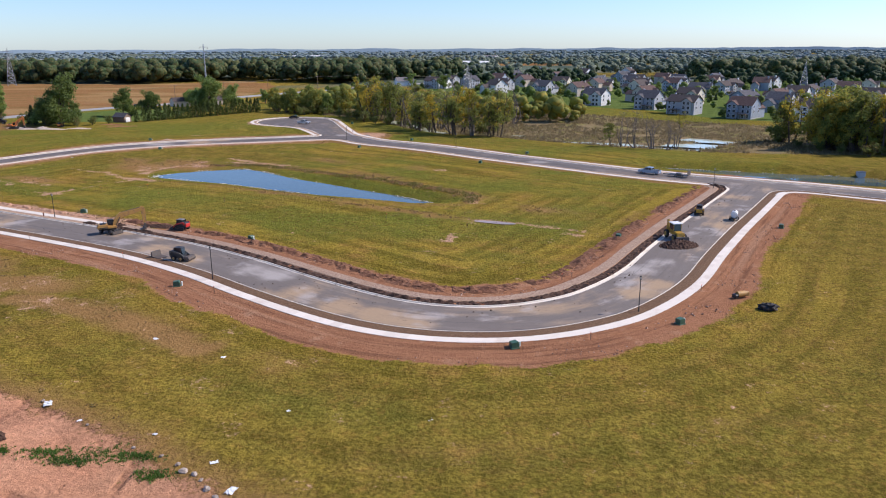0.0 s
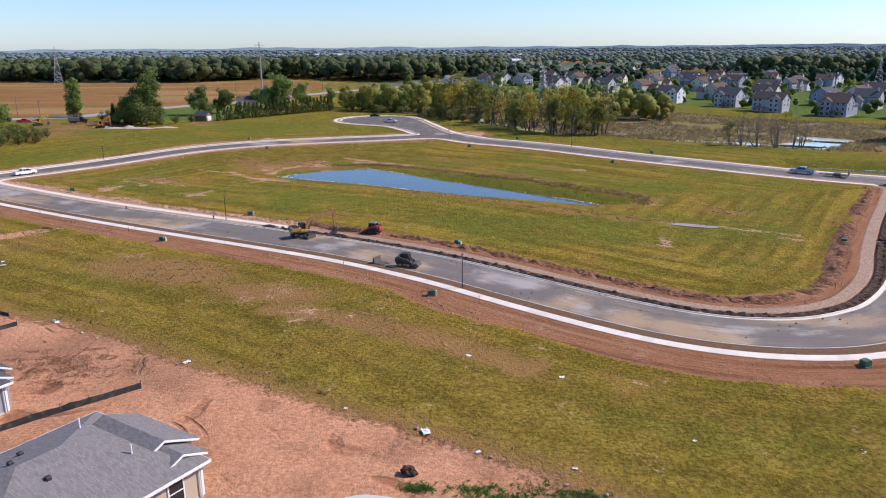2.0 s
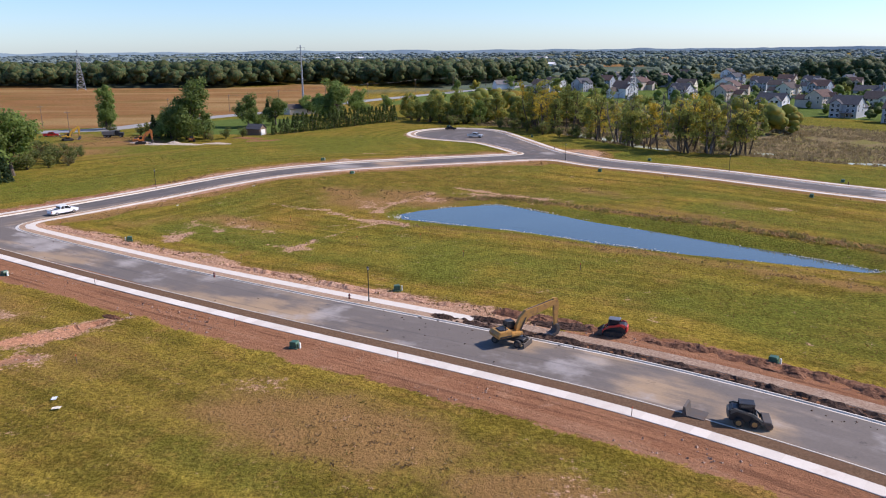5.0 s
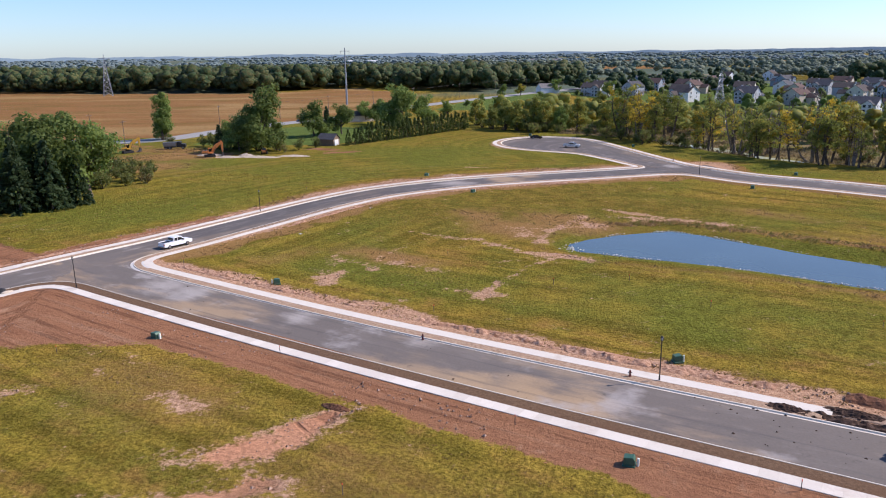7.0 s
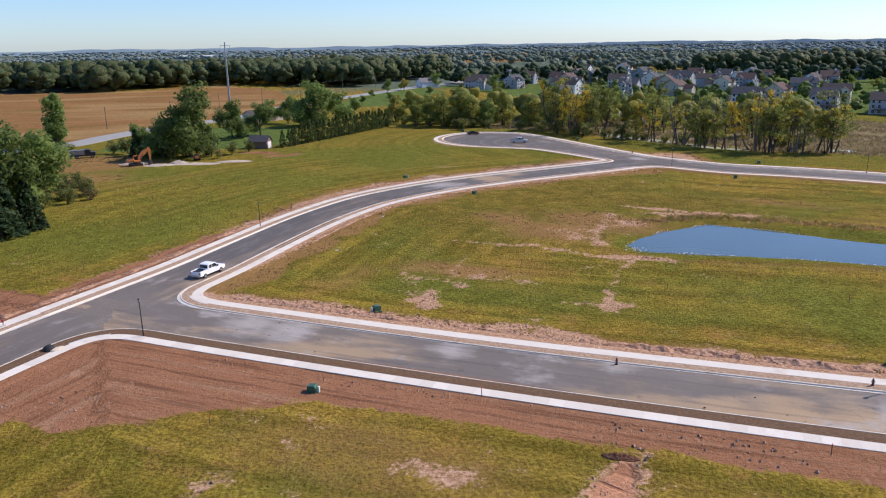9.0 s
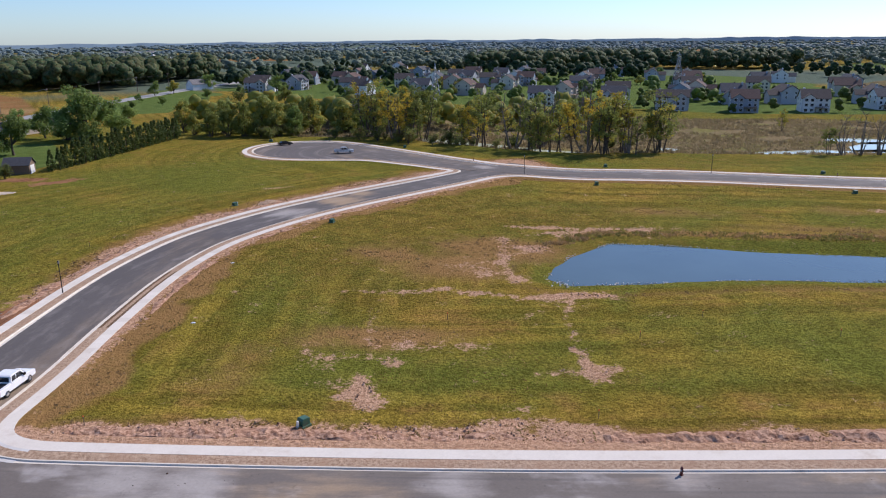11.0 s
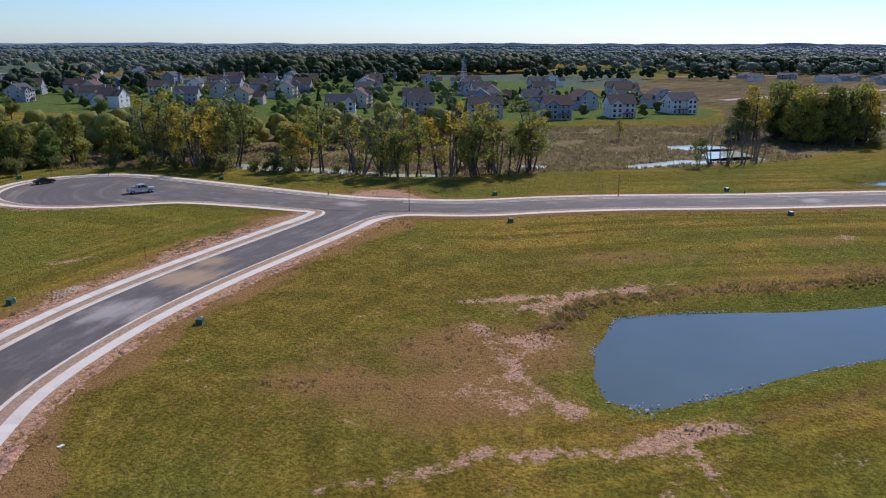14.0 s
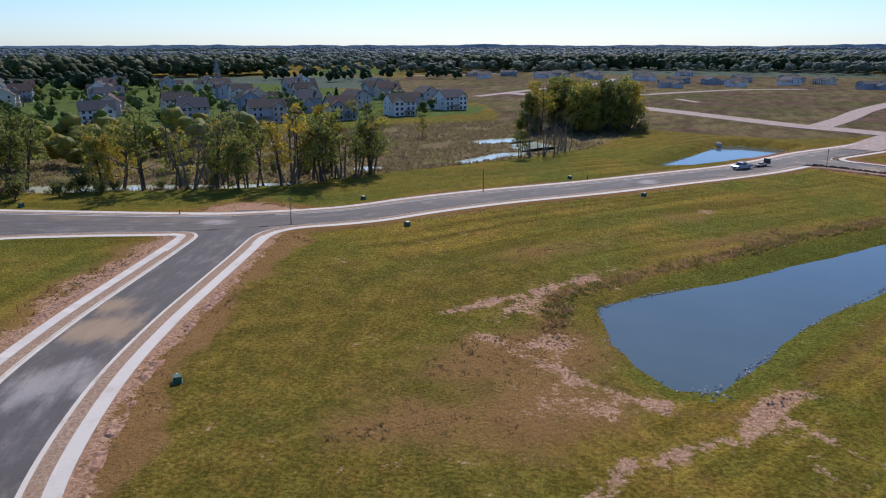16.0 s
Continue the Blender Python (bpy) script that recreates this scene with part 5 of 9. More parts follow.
# the farm yard behind the grass
trees([("tall", -231, 377, 19), ("broad", -181, 341, 22), ("willow_green", -183, 343, 15), ("willow_green", -176.5, 344, 11), ("willow_green", -189, 347, 12), ("willow_green", -139, 420, 14), ("willow_green", -145, 428, 12), ("willow_green", -231, 377, 13), ("willow_green", -170, 389, 9), ("broad", -172, 386, 14), ("broad", -162, 394, 13), ("broad", -141, 424, 19.5), ("broad", -130, 432, 14), ("spruce", -191, 350, 13), ("spruce", -199, 349, 9.5), ("broad", -190, 343, 12), ("broad", -196, 352, 9), ("broad", -152, 438, 12),
       ("shrub", -203, 355, 5.0), ("shrub", -195, 344, 5.5), ("shrub", -186, 338, 4.0), ("shrub", -175, 341, 4), ("shrub", -169, 344, 4.2), ("shrub", -164, 349, 3.6), ("shrub", -208, 357, 4), ("broad", -187, 354, 11),
       ("shrub", -172, 336, 3), ("broad", -203, 372, 8), ("shrub", -224, 366, 3.2), ("spruce", -175, 430, 10), ("broad", -160, 452, 10), ("broad", -120, 470, 9)])
# the tall trees at the grass's left end
trees([("broad", -206, 254, 21), ("spruce", -203, 244, 17), ("spruce", -208, 240, 18), ("spruce", -199.5, 249.5, 12), ("spruce", -206, 247, 18), ("broad", -201, 258, 19), ("broad", -211, 252, 20), ("broad", -213, 262, 20), ("broad", -216, 246, 17), ("broad", -224, 256, 18), ("spruce", -214, 236, 14),
       ("shrub", -203, 268, 4.5), ("shrub", -199, 272, 3.6), ("shrub", -207, 276, 4.5), ("shrub", -195, 276, 3.2), ("shrub", -210, 283, 4.5), ("shrub", -206, 291, 3.4), ("shrub", -216, 290, 5), ("shrub", -198, 283, 2.6), ("broad", -232, 268, 15),
       ("willow_green", -208, 270, 7), ("shrub", -201, 279, 5), ("shrub", -213, 298, 4.6), ("shrub", -196, 281, 4.2), ("shrub", -218, 301, 3.6), ("shrub", -212, 306, 3.0), ("shrub", -224, 311, 3.6), ("shrub", -230, 300, 4), ("shrub", -204, 300, 2.4)])
for k in range(18):
    tree("shrub", -209 + RND.uniform(-9, 9), 288 + RND.uniform(-12, 16), RND.uniform(1.4, 3.2), RND.uniform(0, 6), RND.randrange(3), "shrubs on the farm side", "low rough shrub among brown weeds")
# the evergreen hedge
for k in range(30):
    f = k / 29
    x, y = -152.5 + f * 42.5 + RND.uniform(-.4, .4), 354.5 + f * 57.5 + RND.uniform(-.4, .4)
    tree("arborvitae", x, y, RND.uniform(7.0, 8.2) - 1.5 * (k < 4), RND.uniform(0, 6), k % 3, "evergreens in the hedge")
# the belt between the far street and the marsh
belt = [(-102, 418), (-98, 410), (-93, 407), (-87, 402), (-81, 404), (-77, 400), (-71, 398), (-92, 416), (-84, 414), (-62, 403), (-53, 396), (-66, 410), (-46, 398), (-39, 396), (-104, 428), (-74, 412)]
for x, y in belt:
    tree(RND.choice(["willow", "willow", "willow_green"]), x + RND.uniform(-1.5, 1.5), y + RND.uniform(-1.5, 1.5), RND.uniform(9, 15.5), RND.uniform(0, 6), RND.randrange(3), "trees beside the marsh", "bushy tree turning yellow behind the turning circle")
line = spline([(-52, 389), (-46, 368), (-36, 349), (-27, 335), (-17, 316), (-7, 303), (10, 292)], 2.6)
for k, (x, y) in enumerate(line):
    for q in range(2):
        if RND.random() < (0.5, 0.36)[q]:
            o = RND.uniform(-2.5, 4) + q * 7
            tree(RND.choice(["cottonwood", "cottonwood_yellow", "cottonwood", "bare", "bare"] if q else ["cottonwood", "cottonwood_yellow", "cottonwood", "cottonwood", "bare"]), x + o * .72, y + o * .69, RND.uniform(12.5, 22.0), RND.uniform(0, 6), RND.randrange(4))
for k in range(14):
    f = RND.random()
    tree(RND.choice(["cottonwood", "cottonwood_yellow", "cottonwood", "bare"]), -52 + f * 60 + RND.uniform(6, 26), 388 - f * 78 + RND.uniform(4, 26), RND.uniform(9, 16), RND.uniform(0, 6), RND.randrange(4))
for k in range(34):
    f = RND.random()
    tree("shrub", -96 + f * 104 + RND.uniform(-3, 8), 404 - f * 106 + RND.uniform(-2, 10), RND.uniform(2.0, 5.2), RND.uniform(0, 6), RND.randrange(3), "shrubs beside the marsh")
trees([("cottonwood_yellow", 88, 310, 9.5), ("bare", 53, 262, 11), ("bare", 57, 260, 12), ("bare", 62, 257, 12.5), ("bare", 66, 254, 10), ("cottonwood", 50, 265, 9.5), ("bare", 70, 257, 9)], "trees beside the marsh")
for k in range(32):
    f = k / 31
    tree(RND.choice(["cottonwood", "cottonwood", "willow", "willow", "cottonwood_yellow"]), 119 + f * 10 + RND.uniform(-5, 14), 277 - f * 36 + RND.uniform(-4, 4), RND.uniform(14, 22), RND.uniform(0, 6), RND.randrange(3), "trees in the eastern clump",
         "leafy tree turning yellow in a clump by the water")
trees([("shrub", 124, 236, 4.5), ("shrub", 130, 238, 4), ("shrub", 114, 262, 3.5), ("shrub", 116, 252, 3.2), ("shrub", 112, 275, 3), ("shrub", 119, 244, 3.6)], "shrubs beside the marsh")
# trees between and behind the houses
GARDEN = []
for k in range(190):
    a, b = RND.uniform(0, 1), RND.uniform(0, 1)
    x, y = 60 + a * 230 + b * 120 - 60, 470 - a * 110 + b * 290
    if k >= 80:
        GARDEN.append((x, y))
        continue
    tree(RND.choice(["broad", "broad_turn", "broad", "spruce", "tall"]), x, y, RND.uniform(3.5, 8.5), RND.uniform(0, 6), RND.randrange(3), "garden trees among the houses", "garden tree on a lawn between houses")
# roadside and field trees on the north side
for x, y, h, s in ((-84, 640, 9, "broad"), (-70, 655, 9, "broad_turn"), (-60, 600, 6, "broad"), (-92, 560, 5, "broad"), (-100, 590, 5, "broad"), (-40, 690, 11, "broad"), (-20, 660, 11, "broad_turn"), (-110, 540, 5, "broad"), (-10, 620, 12, "broad"),
                   (-50, 560, 7, "shrub"), (-30, 540, 9, "broad_turn"), (0, 520, 9, "broad"), (-70, 500, 7, "shrub"), (-40, 480, 8, "broad_turn"), (-10, 470, 9, "cottonwood"), (20, 460, 9, "cottonwood"), (-80, 470, 6, "shrub")):
    tree(s, x, y, h, RND.uniform(0, 6), RND.randrange(3), "trees along the highway", "small tree on the grass beside the highway" if s != "shrub" else "low shrub on rough grass beside the highway")


# ---------------------------------------------------------------- woods, too many to count
def crown_lump(subdivisions):
    bm = bmesh.new()
    bmesh.ops.create_icosphere(bm, subdivisions=subdivisions, radius=1.0)
    bm.verts.index_update()
    v = np.array([w.co[:] for w in bm.verts])
    f = np.array([[w.index for w in g.verts] for g in bm.faces])
    bm.free()
    return v, f


LUMP = {k: crown_lump(k) for k in (1, 2)}


def woods(label, spots, lo, hi, per, size, material, clumps=5, fine=2, spread=1.0):
    """Many trees in one mesh: uneven crowns of several clumps each, with loose leaf sprays on them."""
    r = np.random.default_rng(len(spots) + 5)
    cents, rads = [], []
    ground_z = land(spots[:, 0], spots[:, 1])
    for (x, y), z0 in zip(spots, ground_z):
        h = r.uniform(lo, hi)
        w = h * r.uniform(0.26, 0.40) * spread
        for k in range(clumps):
            a = r.uniform(0, 6.28)
            z = (0.72, 0.50, 0.60, 0.34, 0.46, 0.64, 0.26)[k % 7] * r.uniform(0.92, 1.08)
            q = 0.0 if k == 0 else w * r.uniform(0.45, 0.85)
            rad = w * (0.78 if k == 0 else r.uniform(0.48, 0.74))
            cents.append((x + math.cos(a) * q, y + math.sin(a) * q, z0 + min(h * z, h - rad * 0.8)))
            rads.append(rad)
    cents, rads = np.array(cents), np.array(rads)
    bv, bf = LUMP[fine]
    v = bv[None] * (rads[:, None] * r.uniform(0.72, 1.22, (len(rads), len(bv))))[:, :, None] * np.array([1, 1, 0.86 / spread]) + cents[:, None]
    f = (bf[None] + (np.arange(len(rads)) * len(bv))[:, None, None]).reshape(-1, 3)
    v = v.reshape(-1, 3)
    if per:
        q = leaf_quads(r, cents, rads * 1.12, per, size)
        k = np.arange(len(q))[:, None] * 4 + len(v)
        f = np.vstack([f, k + np.array([[0, 1, 2]]), k + np.array([[0, 2, 3]])])
        v = np.vstack([v, q.reshape(-1, 3)])
    me = bpy.data.meshes.new("woods")
    me.vertices.add(len(v))
    me.vertices.foreach_set("co", v.astype(np.float32).ravel())
    me.loops.add(f.size)
    me.polygons.add(len(f))
    me.loops.foreach_set("vertex_index", f.astype(np.int32).ravel())
    me.polygons.foreach_set("loop_start", np.arange(0, f.size, 3, dtype=np.int32))
    me.update(calc_edges=True)
    me.polygons.foreach_set("use_smooth", np.ones(len(f), bool))
    me.materials.append(material)
    return tagged(new("woods", me), label, "woods", kind="stuff")


def scatter(poly, spacing, seed, keep=1.0):
    p = np.array(poly, float)
    r = np.random.default_rng(seed)
    (x0, y0), (x1, y1) = p.min(0), p.max(0)
    gx_, gy_ = np.meshgrid(np.arange(x0, x1, spacing), np.arange(y0, y1, spacing))
    q = np.column_stack([gx_.ravel(), gy_.ravel()]) + r.uniform(-.48, .48, (gx_.size, 2)) * spacing
    return q[inside(q[:, 0], q[:, 1], p) & (r.random(len(q)) < keep)]


NORTH_WOOD = [(-760, 830), (-620, 790), (-520, 770), (-430, 752), (-360, 742), (-300, 730), (-225, 805), (-160, 760), (-100, 712), (-60, 760), (-45, 800), (0, 830), (10, 900), (-120, 930), (-300, 900), (-500, 900), (-760, 960)]
HOUSE_WOOD = [(250, 810), (300, 760), (400, 752), (480, 670), (560, 640), (600, 670), (520, 760), (430, 850), (330, 900)]
EAST_WOOD = [(650, 520), (700, 440), (790, 320), (800, 200), (790, 40), (800, -150), (900, -150), (910, 330), (780, 520), (700, 600)]
thick = [(-100 + f * 130 + r0 * 40, 440 - f * 100 + r1 * 40) for f, r0, r1 in np.random.default_rng(8).random((110, 3))]
woods("tangled olive thicket at the back of the marsh", np.array([p for p in thick if p[1] > 330 + 0.4 * abs(p[0])]), 5, 13, 26, 0.8, M_LEAF_TURN)
woods("many garden trees among the farther houses", np.array(GARDEN), 4, 9, 20, 0.9, M_LEAF)
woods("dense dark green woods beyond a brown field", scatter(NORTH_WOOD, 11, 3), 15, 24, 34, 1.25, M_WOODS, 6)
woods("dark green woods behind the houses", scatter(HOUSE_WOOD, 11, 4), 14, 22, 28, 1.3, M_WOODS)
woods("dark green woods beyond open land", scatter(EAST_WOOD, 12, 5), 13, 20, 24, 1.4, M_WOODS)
r_ = np.random.default_rng(21)
far = []
while len(far) < 12500:
    d = 800 * (4700 / 800) ** r_.random()
    a = math.radians(r_.uniform(-46, 112))
    x, y = -80 + d * math.sin(a), 120 + d * math.cos(a)
    u, v = d, a * 1500.0                                    # woods and hedgerows lie in long belts across the view
    belt_ = hash_noise(np.array([u]), np.array([v]), 150 + 0.05 * d, 12)[0] + 0.6 * hash_noise(np.array([u * 0.45]), np.array([v]), 420, 13)[0]
    if belt_ > -0.12 or r_.random() < 0.12:
        far.append((x, y))
far = np.array(far)
dist = np.hypot(far[:, 0] + 80, far[:, 1] - 120)
# these three belts carry their haze in the leaf colour
woods("scattered green woods in the middle distance, paled by painted haze", far[dist < 1700], 8, 16, 18, 1.9, M_WOODS_HAZED, 3, 1, 1.3)
woods("woods far across open country, blue-green with painted haze", far[(dist >= 1700) & (dist < 3000)], 9, 17, 0, 8.0, M_WOODS_DEEP_HAZE, 3, 1, 1.9)
woods("woods near the horizon, blue-green with painted haze", far[dist >= 3000], 9, 18, 0, 11.0, M_WOODS_DEEP_HAZE, 3, 1, 2.4)
mid = []
while len(mid) < 420:
    d, a = r_.uniform(560, 1000), math.radians(r_.uniform(-5, 62))
    x, y = -60 + d * math.sin(a), 120 + d * math.cos(a)
    if hash_noise(np.array([x]), np.array([y]), 90, 15)[0] > 0.05 and not (90 < x < 420 and 330 < y < 600):
        mid.append((x, y))
woods("scattered trees behind the houses", np.array(mid), 7, 14, 24, 1.0, M_WOODS)
# the last ridge, from the north round to the south-east
ra = np.radians(np.arange(-60, 131, 0.25))
rh = 24 + 5 * hash_noise(np.degrees(ra), ra * 0, 9, 3) + 4 * hash_noise(np.degrees(ra), ra * 0, 2.2, 4) + 2.5 * hash_noise(np.degrees(ra), ra * 0, 0.6, 5)
lo_ = np.column_stack([-80 + 4780 * np.sin(ra), 120 + 4780 * np.cos(ra), ra * 0 - 6])
hi_ = np.column_stack([-80 + 4820 * np.sin(ra), 120 + 4820 * np.cos(ra), rh])
rv = np.vstack([lo_, hi_])
n_ = len(ra)
ridge_me = mesh_from("backdrop", rv, [(i, i + 1, n_ + i + 1, n_ + i) for i in range(n_ - 1)])
# the ridge's blue-grey is distance haze painted as its base colour
nb = Nodes("haze_blue_ridge")
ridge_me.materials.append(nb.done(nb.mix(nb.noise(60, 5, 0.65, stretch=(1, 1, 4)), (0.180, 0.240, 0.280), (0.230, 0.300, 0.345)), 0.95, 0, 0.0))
tagged(new("backdrop", ridge_me), "distant wooded ridge at the horizon in painted blue haze", "ridge", kind="structure")


# ---------------------------------------------------------------- reeds, weeds and grass tufts
def blades(name, x, y, h, w, per, material, label, category, seed, lean=0.35):
    """Upright pointed blades in tufts at the given places."""
    r = np.random.default_rng(seed)
    z = land(x, y)
    x, y, z, h = (np.repeat(k, per) for k in (x, y, z, h))
    n = len(x)
    x, y = x + r.normal(size=n) * w * 0.9, y + r.normal(size=n) * w * 0.9
    h = h * r.uniform(0.6, 1.2, n)
    a = r.uniform(0, 6.28, n)
    dx, dy = np.cos(a) * w * .5, np.sin(a) * w * .5
    lx, ly = r.normal(size=n) * h * lean, r.normal(size=n) * h * lean
    co = np.stack([np.stack([x - dx, y - dy, z - .04], -1), np.stack([x + dx, y + dy, z - .04], -1), np.stack([x + lx, y + ly, z + h], -1)], 1)
    me = tris_mesh(name, co)
    me.materials.append(material)
    return tagged(new(name, me), label, category, kind="stuff")


def spots_in(n, x0, y0, x1, y1, seed):
    r = np.random.default_rng(seed)
    return r.uniform(x0, x1, n), r.uniform(y0, y1, n), r


px, py, r_ = spots_in(26000, -75, 235, 160, 455, 31)
cov = land_cover(px, py)
keep = (cov["marsh"] > 0.35) & (hash_noise(px, py, 11, 7) > -0.55)
for p in MARSH_WATER:
    keep &= ~inside(px, py, p)
px, py = px[keep], py[keep]
blades("reeds", px, py, 0.45 + 0.6 * r_.random(len(px)), 0.42, 5, M_REED, "brown reeds and cattails filling the marsh", "reeds", 32, 0.5)
# weeds along the walks and on the banks
px, py, r_ = spots_in(90000, -235, 60, 125, 400, 33)
cov = land_cover(px, py)
dn_ = np.abs(near_line(px, py, NEAR_C)[0])
dw_ = np.abs(near_line(px, py, WEST_C)[0])
df_ = np.abs(near_line(px, py, FAR_C)[0])
rd = np.minimum(np.minimum(dn_, dw_), df_)
keep = (rd > 8.4) & (np.hypot(px + 79, py - 355) > 21.5) & (cov["dry"] > 0.45) & (cov["dirt"] < .3) & (cov["red"] < .12) & (r_.random(len(px)) < 0.75)
for p in (POND, EAST_POND):
    keep &= ~inside(px, py, p)
px, py = px[keep], py[keep]
blades("weeds", px, py, 0.10 + 0.20 * r_.random(len(px)), 0.26, 5, M_WEED, "dry brown weeds along walks and banks", "weeds", 34, 0.9)
# tufts over the mown fields, thicker near the flight
px, py, r_ = spots_in(80000, -200, 36, 110, 300, 35)
cov = land_cover(px, py)
rd = np.minimum(np.minimum(np.abs(near_line(px, py, NEAR_C)[0]), np.abs(near_line(px, py, WEST_C)[0])), np.abs(near_line(px, py, FAR_C)[0]))
bare = np.maximum(np.maximum(cov["dirt"], cov["red"]), cov["rubble"])
keep = (rd > 8.3) & (bare < 0.42 + 0.2 * hash_noise(px, py, 2.2, 17)) & (cov["dry"] < 0.35 + 0.2 * hash_noise(px, py, 3, 19)) & (hash_noise(px, py, 1.3, 16) > -0.5)
for p in (POND, EAST_POND):
    keep &= ~inside(px, py, p)
px, py = px[keep], py[keep]
blades("grass", px, py, 0.05 + 0.08 * r_.random(len(px)) + 0.03 * hash_noise(px, py, 8, 18), 0.18, 2, M_TUFT, "coarse mown yellow-green grass tufts", "grass", 36, 1.1)

# ---------------------------------------------------------------- houses
def siding(name, colour, dark=0.82):
    n = Nodes(name)
    w = n.t.nodes.new("ShaderNodeTexWave")
    w.wave_type, w.bands_direction, w.wave_profile = "BANDS", "Z", "SAW"
    w.inputs["Scale"].default_value = 1.6
    n.link(n.local(), w.inputs["Vector"])
    f = n.noise(1.5, 4, 0.6, n.local())
    c = n.mix(n.step(w.outputs["Fac"], 0.0, 0.25), tuple(k * dark for k in colour), colour)
    c = n.shade(c, n.math("MULTIPLY_ADD", f, 0.2, 0.9))
    n.bump(w.outputs["Fac"], 0.5, 0.02)
    return n.done(c, 0.6, 0, 0.3)


def shingles(name, a, b):
    n = Nodes(name)
    br = n.t.nodes.new("ShaderNodeTexBrick")
    br.inputs["Scale"].default_value = 1.0
    br.inputs["Brick Width"].default_value, br.inputs["Row Height"].default_value, br.inputs["Mortar Size"].default_value = 0.33, 0.14, 0.008
    br.inputs["Color1"].default_value, br.inputs["Color2"].default_value, br.inputs["Mortar"].default_value = (*a, 1), (*b, 1), (*[k * .55 for k in a], 1)
    n.link(n.local(), br.inputs["Vector"])
    c = n.mix(n.step(n.noise(0.5, 5, 0.7, n.local()), 0.35, 0.7, 0, 0.6), br.outputs["Color"], n.mix(n.rand(True), a, b))
    n.bump(br.outputs["Fac"], -0.3, 0.02)
    return n.done(c, 0.9, 0, 0.2)


M_SIDE = {"white": siding("white_siding", (0.72, 0.71, 0.69)), "grey": siding("grey_siding", (0.42, 0.43, 0.45)), "beige": siding("beige_siding", (0.55, 0.47, 0.38)),
          "blue": siding("blue_grey_siding", (0.30, 0.34, 0.40)), "cream": siding("cream_siding", (0.66, 0.60, 0.48)), "slate": siding("slate_siding", (0.335, 0.34, 0.355)), "tan": siding("tan_siding", (0.50, 0.40, 0.30))}
M_ROOF = {"dark": shingles("dark_shingles", (0.066, 0.066, 0.074), (0.112, 0.110, 0.118)), "brown": shingles("brown_shingles", (0.072, 0.058, 0.053), (0.112, 0.092, 0.084)),
          "red": shingles("red_brown_shingles", (0.098, 0.062, 0.053), (0.142, 0.094, 0.080)), "grey": shingles("grey_shingles", (0.160, 0.148, 0.145), (0.245, 0.226, 0.222))}
M_TRIM = simple("white_trim", (0.78, 0.77, 0.75), 0.5, vary=0.06)
M_GLASS = simple("window_glass", (0.02, 0.025, 0.03), 0.08, vary=0.3, spec=0.6)
M_DECKWOOD = simple("deck_wood", (0.20, 0.14, 0.10), 0.8, vary=0.3)
M_VENT = simple("roof_vent", (0.03, 0.03, 0.032), 0.6)
M_PIPE = simple("white_pipe", (0.75, 0.75, 0.73), 0.5, vary=0.08)
M_AC = simple("cooling_unit", (0.50, 0.49, 0.46), 0.6, vary=0.2, size=0.1)


def gable_body(bm, x0, x1, y0, y1, z0, z1, ridge):
    """Walls with gables at both x ends."""
    ym = (y0 + y1) / 2
    a = [bm.verts.new((x0, *p)) for p in ((y0, z0), (y1, z0), (y1, z1), (ym, ridge), (y0, z1))]
    b = [bm.verts.new((x1, *p)) for p in ((y0, z0), (y1, z0), (y1, z1), (ym, ridge), (y0, z1))]
    fs = [bm.faces.new(a), bm.faces.new(b[::-1])] + [bm.faces.new((a[i], b[i], b[(i + 1) % 5], a[(i + 1) % 5])) for i in range(5)]
    bmesh.ops.recalc_face_normals(bm, faces=fs)


def gable_roof(bm, x0, x1, y0, y1, z1, ridge, over=0.45, thick=0.22, turn=None):
    """Two roof slabs that meet in a ridge along x."""
    ym = (y0 + y1) / 2
    s = (ridge - z1) / (ym - y0)
    made = []
    for sy in (-1, 1):
        ye = y0 - over if sy < 0 else y1 + over
        ze = z1 - s * over
        c = [(x0 - over, ye, ze), (x1 + over, ye, ze), (x1 + over, ym, ridge), (x0 - over, ym, ridge)]
        lo = [bm.verts.new(p) for p in c]
        hi = [bm.verts.new((p[0], p[1], p[2] + thick)) for p in c]
        fs = [bm.faces.new(lo), bm.faces.new(hi[::-1])] + [bm.faces.new((lo[i], hi[i], hi[(i + 1) % 4], lo[(i + 1) % 4])) for i in range(4)]
        bmesh.ops.recalc_face_normals(bm, faces=fs)
        made += lo + hi
    if turn is not None:
        bmesh.ops.transform(bm, matrix=turn, verts=made)


def window_at(parent, x, y, z, w, h, face, label=""):
    """A window with frame, mullion and pane. face: direction that it looks in, in degrees about z (0: -y)."""
    bm = bmesh.new()
    t = 0.10
    for a in ((-w / 2 - t, -h / 2 - t, w / 2 + t, -h / 2), (-w / 2 - t, h / 2, w / 2 + t, h / 2 + t), (-w / 2 - t, -h / 2, -w / 2, h / 2), (w / 2, -h / 2, w / 2 + t, h / 2), (-w / 2, -0.03, w / 2, 0.03)):
        box(bm, a[0], -0.07, a[1], a[2], 0.02, a[3])
    win = part("window", bm, M_TRIM, parent, label)
    win.matrix_basis = Matrix.Translation((x, y, z)) @ Matrix.Rotation(radians(face), 4, "Z")
    bm = bmesh.new()
    box(bm, -w / 2, -0.03, -h / 2, w / 2, 0.0, h / 2)
    part("pane", bm, M_GLASS, win)
    return win


